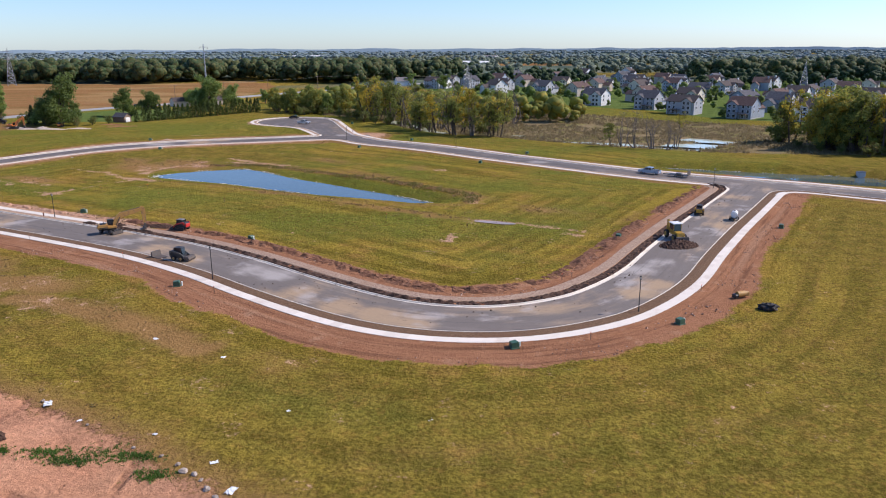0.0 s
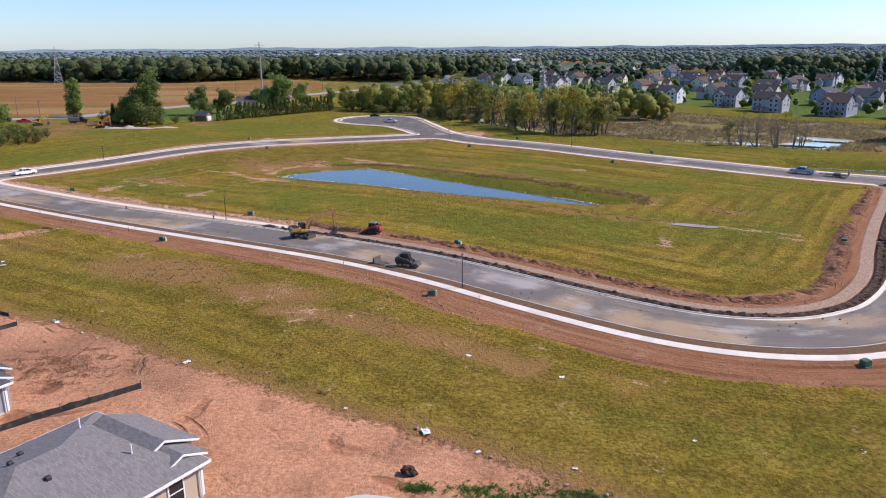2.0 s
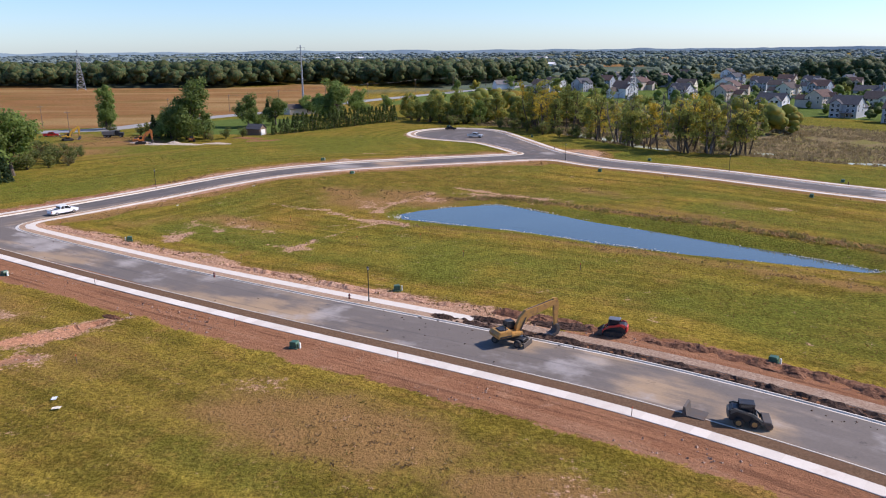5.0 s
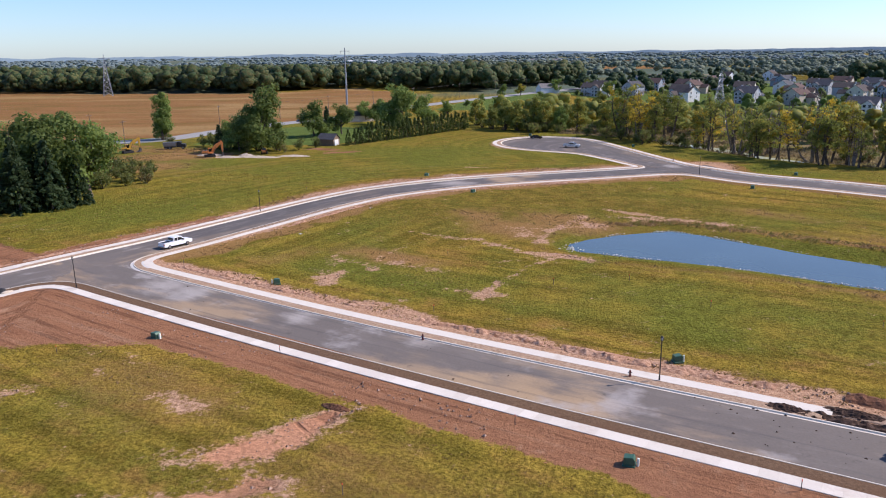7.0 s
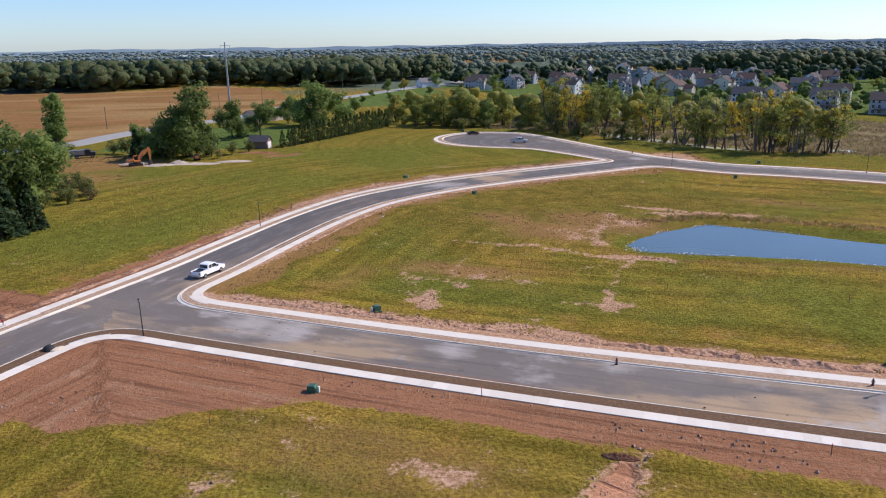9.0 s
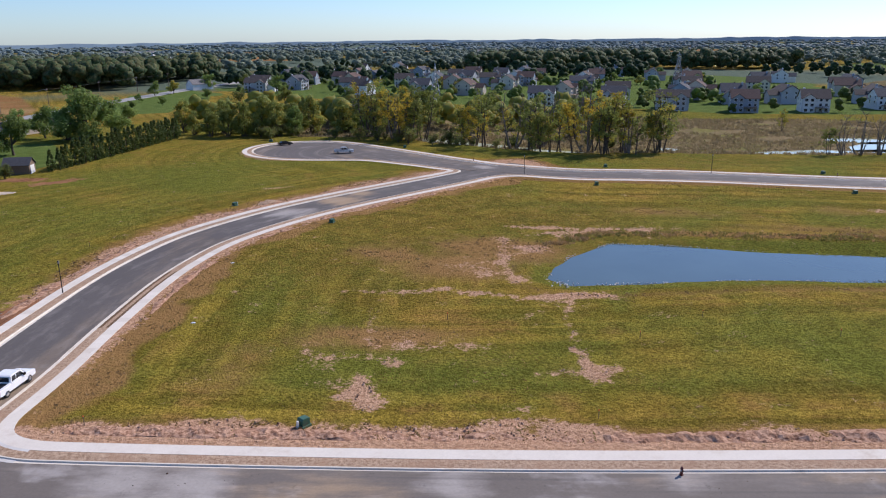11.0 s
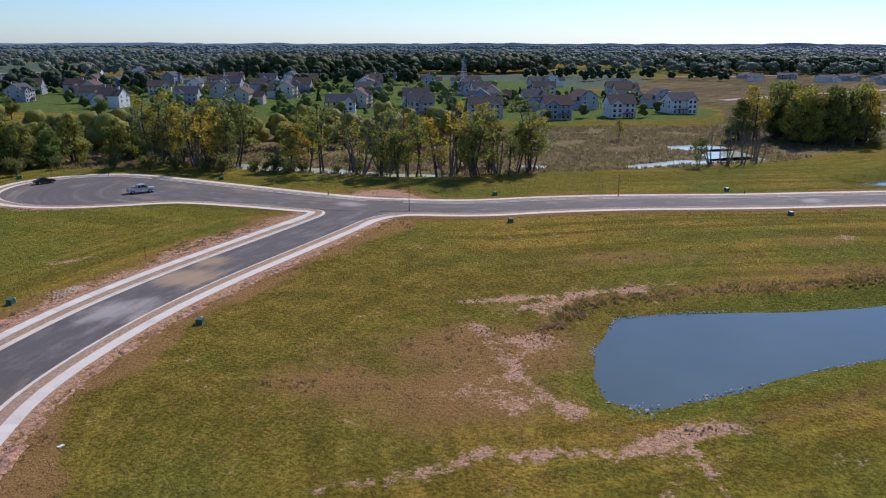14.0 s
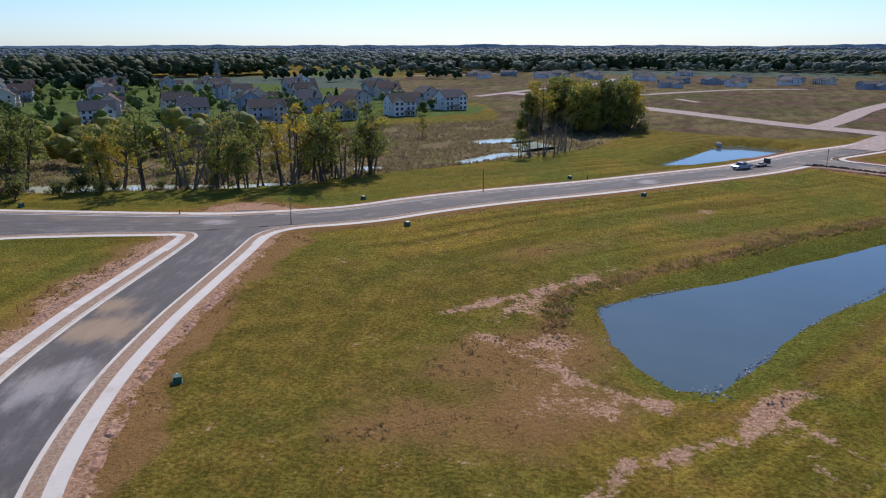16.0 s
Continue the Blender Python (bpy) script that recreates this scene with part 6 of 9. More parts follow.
def suburb_house(m, variant, wall, roof, label, group):
    """A two-storey house over a walk-out basement; its garden side looks to -y."""
    w, d = ((13.5, 10.0), (12.0, 11.0), (15.0, 9.5))[variant]
    h, ridge = 7.9, (12.0, 12.4, 11.6)[variant]
    ob = thing("house", m, label, "house", group)
    bm = bmesh.new()
    gable_body(bm, -w / 2, w / 2, -d / 2, d / 2, -1, h, ridge)
    body = part("wall", bm, M_SIDE[wall], ob)
    bm = bmesh.new()
    box(bm, -w / 2 - .03, -d / 2 - .03, -1, w / 2 + .03, d / 2 + .03, 0.5)
    part("foundation", bm, M_PATIO, ob)
    bm = bmesh.new()
    gable_roof(bm, -w / 2, w / 2, -d / 2, d / 2, h, ridge)
    part("roof", bm, M_ROOF[roof], ob)
    # street-side wing
    gw = (6.2, 5.6, 7.0)[variant]
    gx = (-w / 2 + gw / 2 + .2, w / 2 - gw / 2 - .2, -w / 2 + gw / 2 + 1.5)[variant]
    bm = bmesh.new()
    gable_body(bm, 0.5, 6.5, -gw / 2, gw / 2, -1, 5.8, 8.4)
    bmesh.ops.transform(bm, matrix=Matrix.Translation((gx, d / 2 - 1, 0)) @ Matrix.Rotation(radians(90), 4, "Z"), verts=bm.verts[:])
    part("wing", bm, M_SIDE[wall], ob)
    bm = bmesh.new()
    gable_roof(bm, -1.5, 6.5, -gw / 2, gw / 2, 5.8, 8.4, turn=Matrix.Translation((gx, d / 2 - 1, 0)) @ Matrix.Rotation(radians(90), 4, "Z"))
    part("roof", bm, M_ROOF[roof], ob)
    # bay towards the garden
    bw = 5.0
    bx = (w / 4, -w / 4, w / 4)[variant]
    bm = bmesh.new()
    gable_body(bm, -1.6, 1.5, -bw / 2, bw / 2, -1, 8.1, 10.2)
    turn = Matrix.Translation((bx, -d / 2 + .2, 0)) @ Matrix.Rotation(radians(-90), 4, "Z")
    bmesh.ops.transform(bm, matrix=turn, verts=bm.verts[:])
    part("wing", bm, M_SIDE[wall], ob)
    bm = bmesh.new()
    gable_roof(bm, -4.0, 1.5, -bw / 2, bw / 2, 8.1, 10.2, turn=turn)
    part("roof", bm, M_ROOF[roof], ob)
    for z in (1.5, 4.3, 7.0):
        for x in (-w / 2 + 1.6, -w / 2 + 4.0, w / 2 - 1.6, w / 2 - 4.0):
            if abs(x - bx) > bw / 2 + .6:
                window_at(ob, x, -d / 2 - .02, z, 1.1, 1.5, 0)
        for k in (-1.2, 1.2):
            window_at(ob, bx + k, -d / 2 - 1.32, z, 1.3, 1.5, 0)
    for z in (4.3, 7.0):
        for y in (-d / 4, d / 4):
            window_at(ob, w / 2 + .02, y, z, 1.0, 1.4, 90)
            window_at(ob, -w / 2 - .02, y, z, 1.0, 1.4, -90)
    bm = bmesh.new()
    dx = -bx * 0.7
    box(bm, dx - 2.6, -d / 2 - 3.2, 2.75, dx + 2.6, -d / 2, 2.95)
    for px_ in (-2.5, 0, 2.5):
        box(bm, dx + px_ - .1, -d / 2 - 3.1, -1, dx + px_ + .1, -d / 2 - 2.9, 3.9)
    box(bm, dx - 2.6, -d / 2 - 3.15, 3.8, dx + 2.6, -d / 2 - 3.05, 3.95)
    for q in range(14):
        box(bm, dx - 2.5 + q * .385 - .03, -d / 2 - 3.13, 2.95, dx - 2.5 + q * .385 + .03, -d / 2 - 3.07, 3.8)
    part("deck", bm, M_DECKWOOD, ob, "brown timber deck on posts")
    bm = bmesh.new()
    box(bm, -w / 2 + 1.2, 0.8, ridge - 2.0, -w / 2 + 2.1, 1.7, ridge + 0.7, 0.05)
    part("chimney", bm, M_SIDE[wall], ob)
    return ob


HOUSE_KINDS = [(0, "white", "dark", "white two-storey house with a dark grey shingle roof"), (1, "grey", "dark", "grey two-storey house with a dark shingle roof and deck"),
               (2, "grey", "brown", "grey two-storey house with a brown shingle roof"), (0, "beige", "red", "beige two-storey house with a red-brown shingle roof"),
               (1, "white", "brown", "white two-storey house with a brown shingle roof"), (2, "blue", "dark", "blue-grey two-storey house with a dark roof"), (0, "cream", "brown", "cream two-storey house with a brown roof"),
               (1, "blue", "red", "blue-grey two-storey house with a red-brown roof")]
FIRST = [(80, 449, 0, 0), (104, 421, 1, 0), (114, 391, 2, 0), (135, 367, 7, 0), (160, 349, 4, 0), (197, 337, 0, 10)]
REST = [(62, 552, 1), (84, 533, 3), (29, 568, 4), (12, 645, 1), (-18, 640, 2), (108, 592, 3), (37, 605, 2), (116, 476, 3), (137, 455, 6), (160, 430, 5), (168, 402, 1), (188, 385, 2), (206, 466, 4), (183, 440, 3), (145, 602, 2), (178, 616, 0),
        (211, 635, 3), (203, 565, 4), (166, 523, 5), (133, 560, 6), (240, 444, 6), (226, 492, 2), (256, 397, 3), (224, 360, 2), (267, 524, 3), (282, 578, 2), (282, 477, 1), (298, 556, 6), (166, 586, 7), (335, 501, 0), (275, 412, 2), (96, 700, 5), (159, 674, 2),
        (60, 660, 3), (235, 590, 7), (190, 545, 2), (86, 625, 6), (120, 640, 0), (250, 610, 4), (310, 430, 5), (40, 700, 7), (230, 680, 1), (190, 700, 3), (300, 640, 7)]
FARTHER = [(464, 278, 0), (434, 243, 2), (467, 196, 4), (506, 155, 0), (520, 128, 6), (459, 105, 5), (590, 409, 5), (563, 368, 0), (555, 318, 1), (600, 360, 2), (610, 330, 4), (500, 240, 2), (490, 215, 5), (540, 270, 0), (530, 190, 1), (560, 150, 2),
           (480, 60, 4), (520, 60, 2), (620, 280, 6), (640, 240, 0), (580, 440, 2), (540, 420, 4)]
for k, (x, y) in enumerate(((-23, 648), (-5, 676), (62, 800), (98, 882), (98, 814), (143, 839), (99, 743), (121, 722), (165, 751), (144, 633), (224, 671), (197, 867), (61, 684), (25, 648), (44, 764), (191, 657), (27, 563))):
    if min(math.hypot(x - a[0], y - a[1]) for a in FIRST + REST) > 17:
        REST.append((x, y, (3, 2, 5, 1, 7, 4)[k % 6]))
HOUSE_DONE = {}


def put_house(x, y, kind, turn, group):
    v, wall, roof, label = HOUSE_KINDS[kind]
    m = Matrix.Translation((x, y, T(x, y) - 0.1)) @ Matrix.Rotation(radians(turn), 4, "Z")
    if kind in HOUSE_DONE:
        ob = copy_thing(HOUSE_DONE[kind], m)
    else:
        ob = HOUSE_DONE[kind] = suburb_house(m, v, wall, roof, label, group)
    ob.matrix_basis = m @ Matrix.Diagonal((1.0, 1.0, 0.82, 1))
    return tagged(ob, label, "house", group)


for x, y, kind, turn in FIRST:
    put_house(x, y, kind, -44 + turn, "houses facing the marsh")
for k, (x, y, kind) in enumerate(REST):
    put_house(x, y, kind, -44 + (0, 90, 180, 270)[(k * 7) % 4] + RND.uniform(-12, 12), "houses in the neighbourhood")
for k, (x, y, kind) in enumerate(FARTHER):
    far_house = put_house(x, y, kind, RND.choice([-60, 30, 120, 210]) + RND.uniform(-12, 12), "houses beyond the open land")
    far_house.matrix_basis = far_house.matrix_basis @ Matrix.Diagonal((1.1, 1.1, 0.62, 1))


def hip_roof(bm, x0, x1, y0, y1, z1, rise, over=0.5, thick=0.18):
    """A hipped roof with its ridge along the longer side."""
    x0, x1, y0, y1 = x0 - over, x1 + over, y0 - over, y1 + over
    w, d = x1 - x0, y1 - y0
    if w >= d:
        a, b = (x0 + d / 2, (y0 + y1) / 2), (x1 - d / 2, (y0 + y1) / 2)
    else:
        a, b = ((x0 + x1) / 2, y0 + w / 2), ((x0 + x1) / 2, y1 - w / 2)
    c = [bm.verts.new(p) for p in ((x0, y0, z1), (x1, y0, z1), (x1, y1, z1), (x0, y1, z1))]
    c2 = [bm.verts.new((v.co.x, v.co.y, z1 - thick)) for v in c]
    ra_, rb_ = bm.verts.new((*a, z1 + rise)), bm.verts.new((*b, z1 + rise))
    if w >= d:
        fs = [(c[0], c[1], rb_, ra_), (c[1], c[2], rb_), (c[2], c[3], ra_, rb_), (c[3], c[0], ra_)]
    else:
        fs = [(c[0], c[1], ra_), (c[1], c[2], rb_, ra_), (c[2], c[3], rb_), (c[3], c[0], ra_, rb_)]
    out = [bm.faces.new(f) for f in fs] + [bm.faces.new(c2)] + [bm.faces.new((c[i], c[(i + 1) % 4], c2[(i + 1) % 4], c2[i])) for i in range(4)]
    bmesh.ops.recalc_face_normals(bm, faces=out)


# The new single-storey houses at the building site
def fascia(bm, x0, x1, y0, y1, z, over=0.52):
    for a in ((x0 - over - .03, y0 - over - .03, x1 + over, y0 - over), (x0 - over - .03, y0 - over, x0 - over, y1 + over), (x0 - over, y1 + over, x1 + over, y1 + over + .03), (x1 + over, y0 - over, x1 + over + .03, y1 + over)):
        box(bm, a[0], a[1], z - .22, a[2], a[3], z + .02)


# x axis: into the site along the wall with windows; y axis: along the north-east wall
def ranch(m, wall, roof, label, w, d, extra):
    ob = thing("house", m, label, "house", "new houses on the building site")
    bm = bmesh.new()
    box(bm, 0, 0, -0.5, w, d, 2.75)
    part("wall", bm, M_SIDE[wall], ob)
    bm = bmesh.new()
    box(bm, -.04, -.04, -0.6, w + .04, d + .04, 0.18)
    part("foundation", bm, M_PATIO, ob)
    bm = bmesh.new()
    hip_roof(bm, 0, w, 0, d, 2.9, extra.get("rise", 2.6))
    part("roof", bm, M_ROOF[roof], ob)
    bm = bmesh.new()
    fascia(bm, 0, w, 0, d, 2.88)
    part("gutter", bm, M_TRIM, ob, "white gutter and fascia")
    for x, y in ((0, 0), (w, 0), (0, d), (w, d)):
        bm = bmesh.new()
        box(bm, x - .1, y - .1, 0.15, x + .1, y + .1, 2.7)
        part("corner_board", bm, M_TRIM, ob)
    return ob




def site_matrix(x, y, turn):
    return Matrix.Translation((x, y, T(x, y))) @ Matrix.Rotation(radians(turn), 4, "Z")


# tan house: corner at the origin; local +x runs north-west, local +y runs south-west
tan = ranch(site_matrix(-61.2, 57.0, 148.5), "tan", "grey", "new tan single-storey house with a grey shingle roof", 12.5, 15.5, {"rise": 2.3})
for y in (2.2, 6.6, 10.8):
    window_at(tan, -0.02, y, 1.55, 1.15, 1.65, -90)
for x in (2.4, 9.8):
    window_at(tan, x, -0.02, 1.55, 1.15, 1.65, 0)


def side_wing(ob, wall, roof, x0, x1, y0, y1, ridge):
    """A lower wing whose gable looks along the wall, with white rake boards."""
    bm = bmesh.new()
    gable_body(bm, x0, x1, y0, y1, -0.4, 2.75, ridge - .1)
    part("wing", bm, M_SIDE[wall], ob)
    bm = bmesh.new()
    gable_roof(bm, x0, x1, y0, y1, 2.9, ridge, 0.4, 0.16)
    part("roof", bm, M_ROOF[roof], ob)
    bm = bmesh.new()
    ym = (y0 + y1) / 2
    a = math.atan2(ridge - 2.9, ym - y0)
    for s in (-1, 1):
        box(bm, -.02, 0, -.10, .02, math.hypot(ridge - 2.9, ym - y0) + .45, .06, m=Matrix.Translation((x0 - .43, ym, ridge + .06)) @ Matrix.Rotation(0 if s > 0 else math.pi, 4, "Z") @ Matrix.Rotation(-a, 4, "X"))
    part("rake_board", bm, M_TRIM, ob, "white rake boards")


side_wing(tan, "tan", "grey", 3.0, 9.4, -1.7, 3.4, 3.95)
side_wing(tan, "tan", "grey", 0.9, 5.0, -.7, 2.6, 3.55)
for x, y, z in ((5.0, 5.2, 4.6), (7.5, 9.0, 4.9), (4.0, 11.0, 4.3), (9.2, 7.5, 4.3), (4.2, 8.4, 4.6)):
    bm = bmesh.new()
    box(bm, x - .18, y - .18, z - 1, x + .18, y + .18, z + .12, 0.04)
    part("roof_vent", bm, M_VENT, tan)
for x, y, z in ((3.0, 3.2, 4.6), (9.4, 3.0, 4.7)):
    bm = bmesh.new()
    tube(bm, (x, y, z - 1), (x, y, z + .2), .06)
    part("vent_pipe", bm, M_PIPE, tan)
bm = bmesh.new()
tube(bm, (-.12, 0.25, 0.1), (-.12, 0.25, 2.7), .05)
part("downpipe", bm, M_TRIM, tan)
# slate house
slate = ranch(site_matrix(-82.8, 69.6, 148.5), "slate", "dark", "new slate-grey single-storey house with white trim", 12.0, 14.0, {"rise": 2.9})
for y in (4.2, 9.0):
    window_at(slate, -0.02, y, 1.5, 1.15, 1.65, -90)
bm = bmesh.new()
tube(bm, (-.12, 0.25, 0.1), (-.12, 0.25, 2.7), .05)
part("downpipe", bm, M_TRIM, slate)
side_wing(slate, "slate", "dark", 3.0, 9.0, -1.7, 3.2, 4.1)
side_wing(slate, "slate", "dark", 0.9, 5.0, -.7, 2.6, 3.55)
# the third house, of which the roof shows over the patio
third = ranch(site_matrix(-43.2, 46.2, 148.5), "tan", "grey", "new house with a grey shingle roof beside a patio", 12.0, 15.0, {"rise": 2.7})
side_wing(third, "tan", "grey", 2.6, 8.0, -1.6, 3.2, 4.3)

# farm sheds and the long low building beyond the hedge
def shed(x, y, turn, w, d, h, ridge, wall, roof, label, name="shed"):
    ob = thing(name, Matrix.Translation((x, y, T(x, y))) @ Matrix.Rotation(radians(turn), 4, "Z"), label, name)
    bm = bmesh.new()
    gable_body(bm, -w / 2, w / 2, -d / 2, d / 2, -.3, h, ridge)
    part("wall", bm, wall, ob)
    bm = bmesh.new()
    gable_roof(bm, -w / 2, w / 2, -d / 2, d / 2, h, ridge, 0.3, 0.12)
    part("roof", bm, roof, ob)
    bm = bmesh.new()
    box(bm, w / 2, -d * .3, -.1, w / 2 + .06, d * .3, h * .9)
    part("door", bm, M_TRIM, ob, "white shed door")
    return ob


shed(-160.4, 356.0, -20, 6.5, 4.6, 2.6, 4.3, M_DECKWOOD, M_ROOF["dark"], "small dark barn-like shed with a white end")
shed(-158, 458, 35, 30, 9, 3.2, 5.2, M_SIDE["beige"], M_ROOF["brown"], "long low farm house with a brown roof", "farmhouse")
shed(-46, 690, 20, 16, 9, 4, 7.2, M_SIDE["white"], M_ROOF["grey"], "white house beside the highway", "farmhouse")
shed(-12, 640, -30, 14, 9, 4.5, 8, M_SIDE["white"], M_ROOF["grey"], "white house with a grey roof among trees", "farmhouse")
for k, (x, y, w, d) in enumerate(((90, 2100, 90, 30), (-420, 2300, 110, 30), (-260, 1500, 40, 20), (40, 1300, 50, 22), (1330, 420, 120, 40), (1500, 900, 80, 40), (700, 1500, 60, 30), (-900, 1700, 50, 25), (1100, 620, 60, 25), (1700, 560, 90, 40))):
    shed(x, y, RND.uniform(-40, 40), w, d, 7, 10, M_SIDE["white"], M_SIDE["white"] if k % 2 else M_ROOF["grey"], "pale barn far off among woods", "barn")

# ---------------------------------------------------------------- vehicles and machines
M_YELLOW = simple("machine_yellow", (0.40, 0.225, 0.018), 0.5, vary=0.25, dirt=(0.13, 0.08, 0.04))
M_GREYMACHINE = simple("machine_grey", (0.085, 0.088, 0.080), 0.55, vary=0.25, dirt=(0.15, 0.12, 0.09))
M_DKYELLOW = simple("worn_yellow", (0.43, 0.225, 0.055), 0.6, vary=0.25, dirt=(0.16, 0.10, 0.06))
M_RED = simple("machine_red", (0.52, 0.030, 0.022), 0.45, vary=0.12, dirt=(0.22, 0.08, 0.06))
M_ORANGE = simple("machine_orange", (0.62, 0.20, 0.04), 0.5, vary=0.12, dirt=(0.25, 0.12, 0.06))
M_BLACK = simple("black_paint", (0.018, 0.018, 0.02), 0.5, vary=0.3, dirt=(0.06, 0.045, 0.035))
M_RUBBER = simple("rubber", (0.022, 0.021, 0.021), 0.85, vary=0.3, dirt=(0.10, 0.07, 0.05))
M_STEEL = simple("steel", (0.30, 0.29, 0.28), 0.45, 0.8, vary=0.2)
M_CHROME = simple("chrome", (0.60, 0.60, 0.62), 0.2, 1.0, vary=0.05)
M_WORNSTEEL = simple("muddy_steel", (0.10, 0.085, 0.075), 0.7, 0.3, vary=0.3, dirt=(0.13, 0.08, 0.05))
M_CARWHITE = simple("white_car_paint", (0.80, 0.80, 0.80), 0.25, vary=0.03, spec=0.6)
M_CARSILVER = simple("silver_car_paint", (0.52, 0.54, 0.56), 0.28, 0.3, vary=0.03)
M_CARBLACK = simple("black_car_paint", (0.014, 0.014, 0.017), 0.15, vary=0.05, spec=0.7)
M_CARRED = simple("red_car_paint", (0.48, 0.012, 0.018), 0.2, vary=0.05, spec=0.6)
M_CARBLUE = simple("blue_grey_car_paint", (0.24, 0.32, 0.40), 0.25, vary=0.05, spec=0.6)
M_LAMP_RED = simple("tail_light", (0.35, 0.01, 0.01), 0.3)
M_LAMP_CLEAR = simple("headlight", (0.75, 0.76, 0.78), 0.15)
M_GREEN = simple("utility_green", (0.036, 0.105, 0.062), 0.5, vary=0.15, dirt=(0.10, 0.09, 0.06))
M_GREENBOX = simple("pale_marker", (0.78, 0.80, 0.70), 0.5, vary=0.1)
M_FLAG = simple("orange_marker", (0.75, 0.10, 0.03), 0.6)
M_POLEBLACK = simple("lamp_black", (0.016, 0.016, 0.017), 0.45, vary=0.2)
M_LENS = simple("lamp_lens", (0.55, 0.55, 0.52), 0.3)
M_WOODPOLE = simple("pole_wood", (0.16, 0.115, 0.085), 0.85, vary=0.25)
M_GALV = simple("galvanised", (0.33, 0.34, 0.35), 0.5, 0.6, vary=0.12)
M_FABRIC = simple("silt_fabric", (0.014, 0.014, 0.016), 0.8, vary=0.4, dirt=(0.10, 0.07, 0.055))
M_TANKWHITE = simple("tank_white", (0.74, 0.74, 0.72), 0.4, vary=0.08, dirt=(0.5, 0.42, 0.35))
M_PLASTIC = simple("white_sheet", (0.70, 0.71, 0.70), 0.4, vary=0.15)


def wheel_under(parent, x, y, r, w, rim=M_STEEL, name="wheel"):
    """A wheel with a grooved tyre and a rim, its axle along y."""
    bm = bmesh.new()
    bmesh.ops.create_cone(bm, cap_ends=True, segments=20, radius1=r, radius2=r, depth=w, matrix=Matrix.Rotation(radians(90), 4, "X"))
    bmesh.ops.bevel(bm, geom=[e for e in bm.edges if abs(abs(e.verts[0].co.y) - w / 2) < 1e-4 and abs(abs(e.verts[1].co.y) - w / 2) < 1e-4], offset=w * .16, segments=2, affect="EDGES")
    wh = part(name, bm, M_RUBBER, parent)
    wh.matrix_basis = Matrix.Translation((x, y, r))
    bm = bmesh.new()
    s = math.copysign(1, y)
    bmesh.ops.create_cone(bm, cap_ends=True, segments=14, radius1=r * .6, radius2=r * .5, depth=.05, matrix=Matrix.Translation((0, s * w / 2, 0)) @ Matrix.Rotation(radians(-90 * s), 4, "X"))
    tube(bm, (0, s * w / 2, 0), (0, s * (w / 2 + .05), 0), r * .18, n=8)
    part("rim", bm, rim, wh)
    return wh


def set_down(x, y, turn, dz=0.0):
    return Matrix.Translation((x, y, T(x, y) + dz)) @ Matrix.Rotation(radians(turn), 4, "Z")


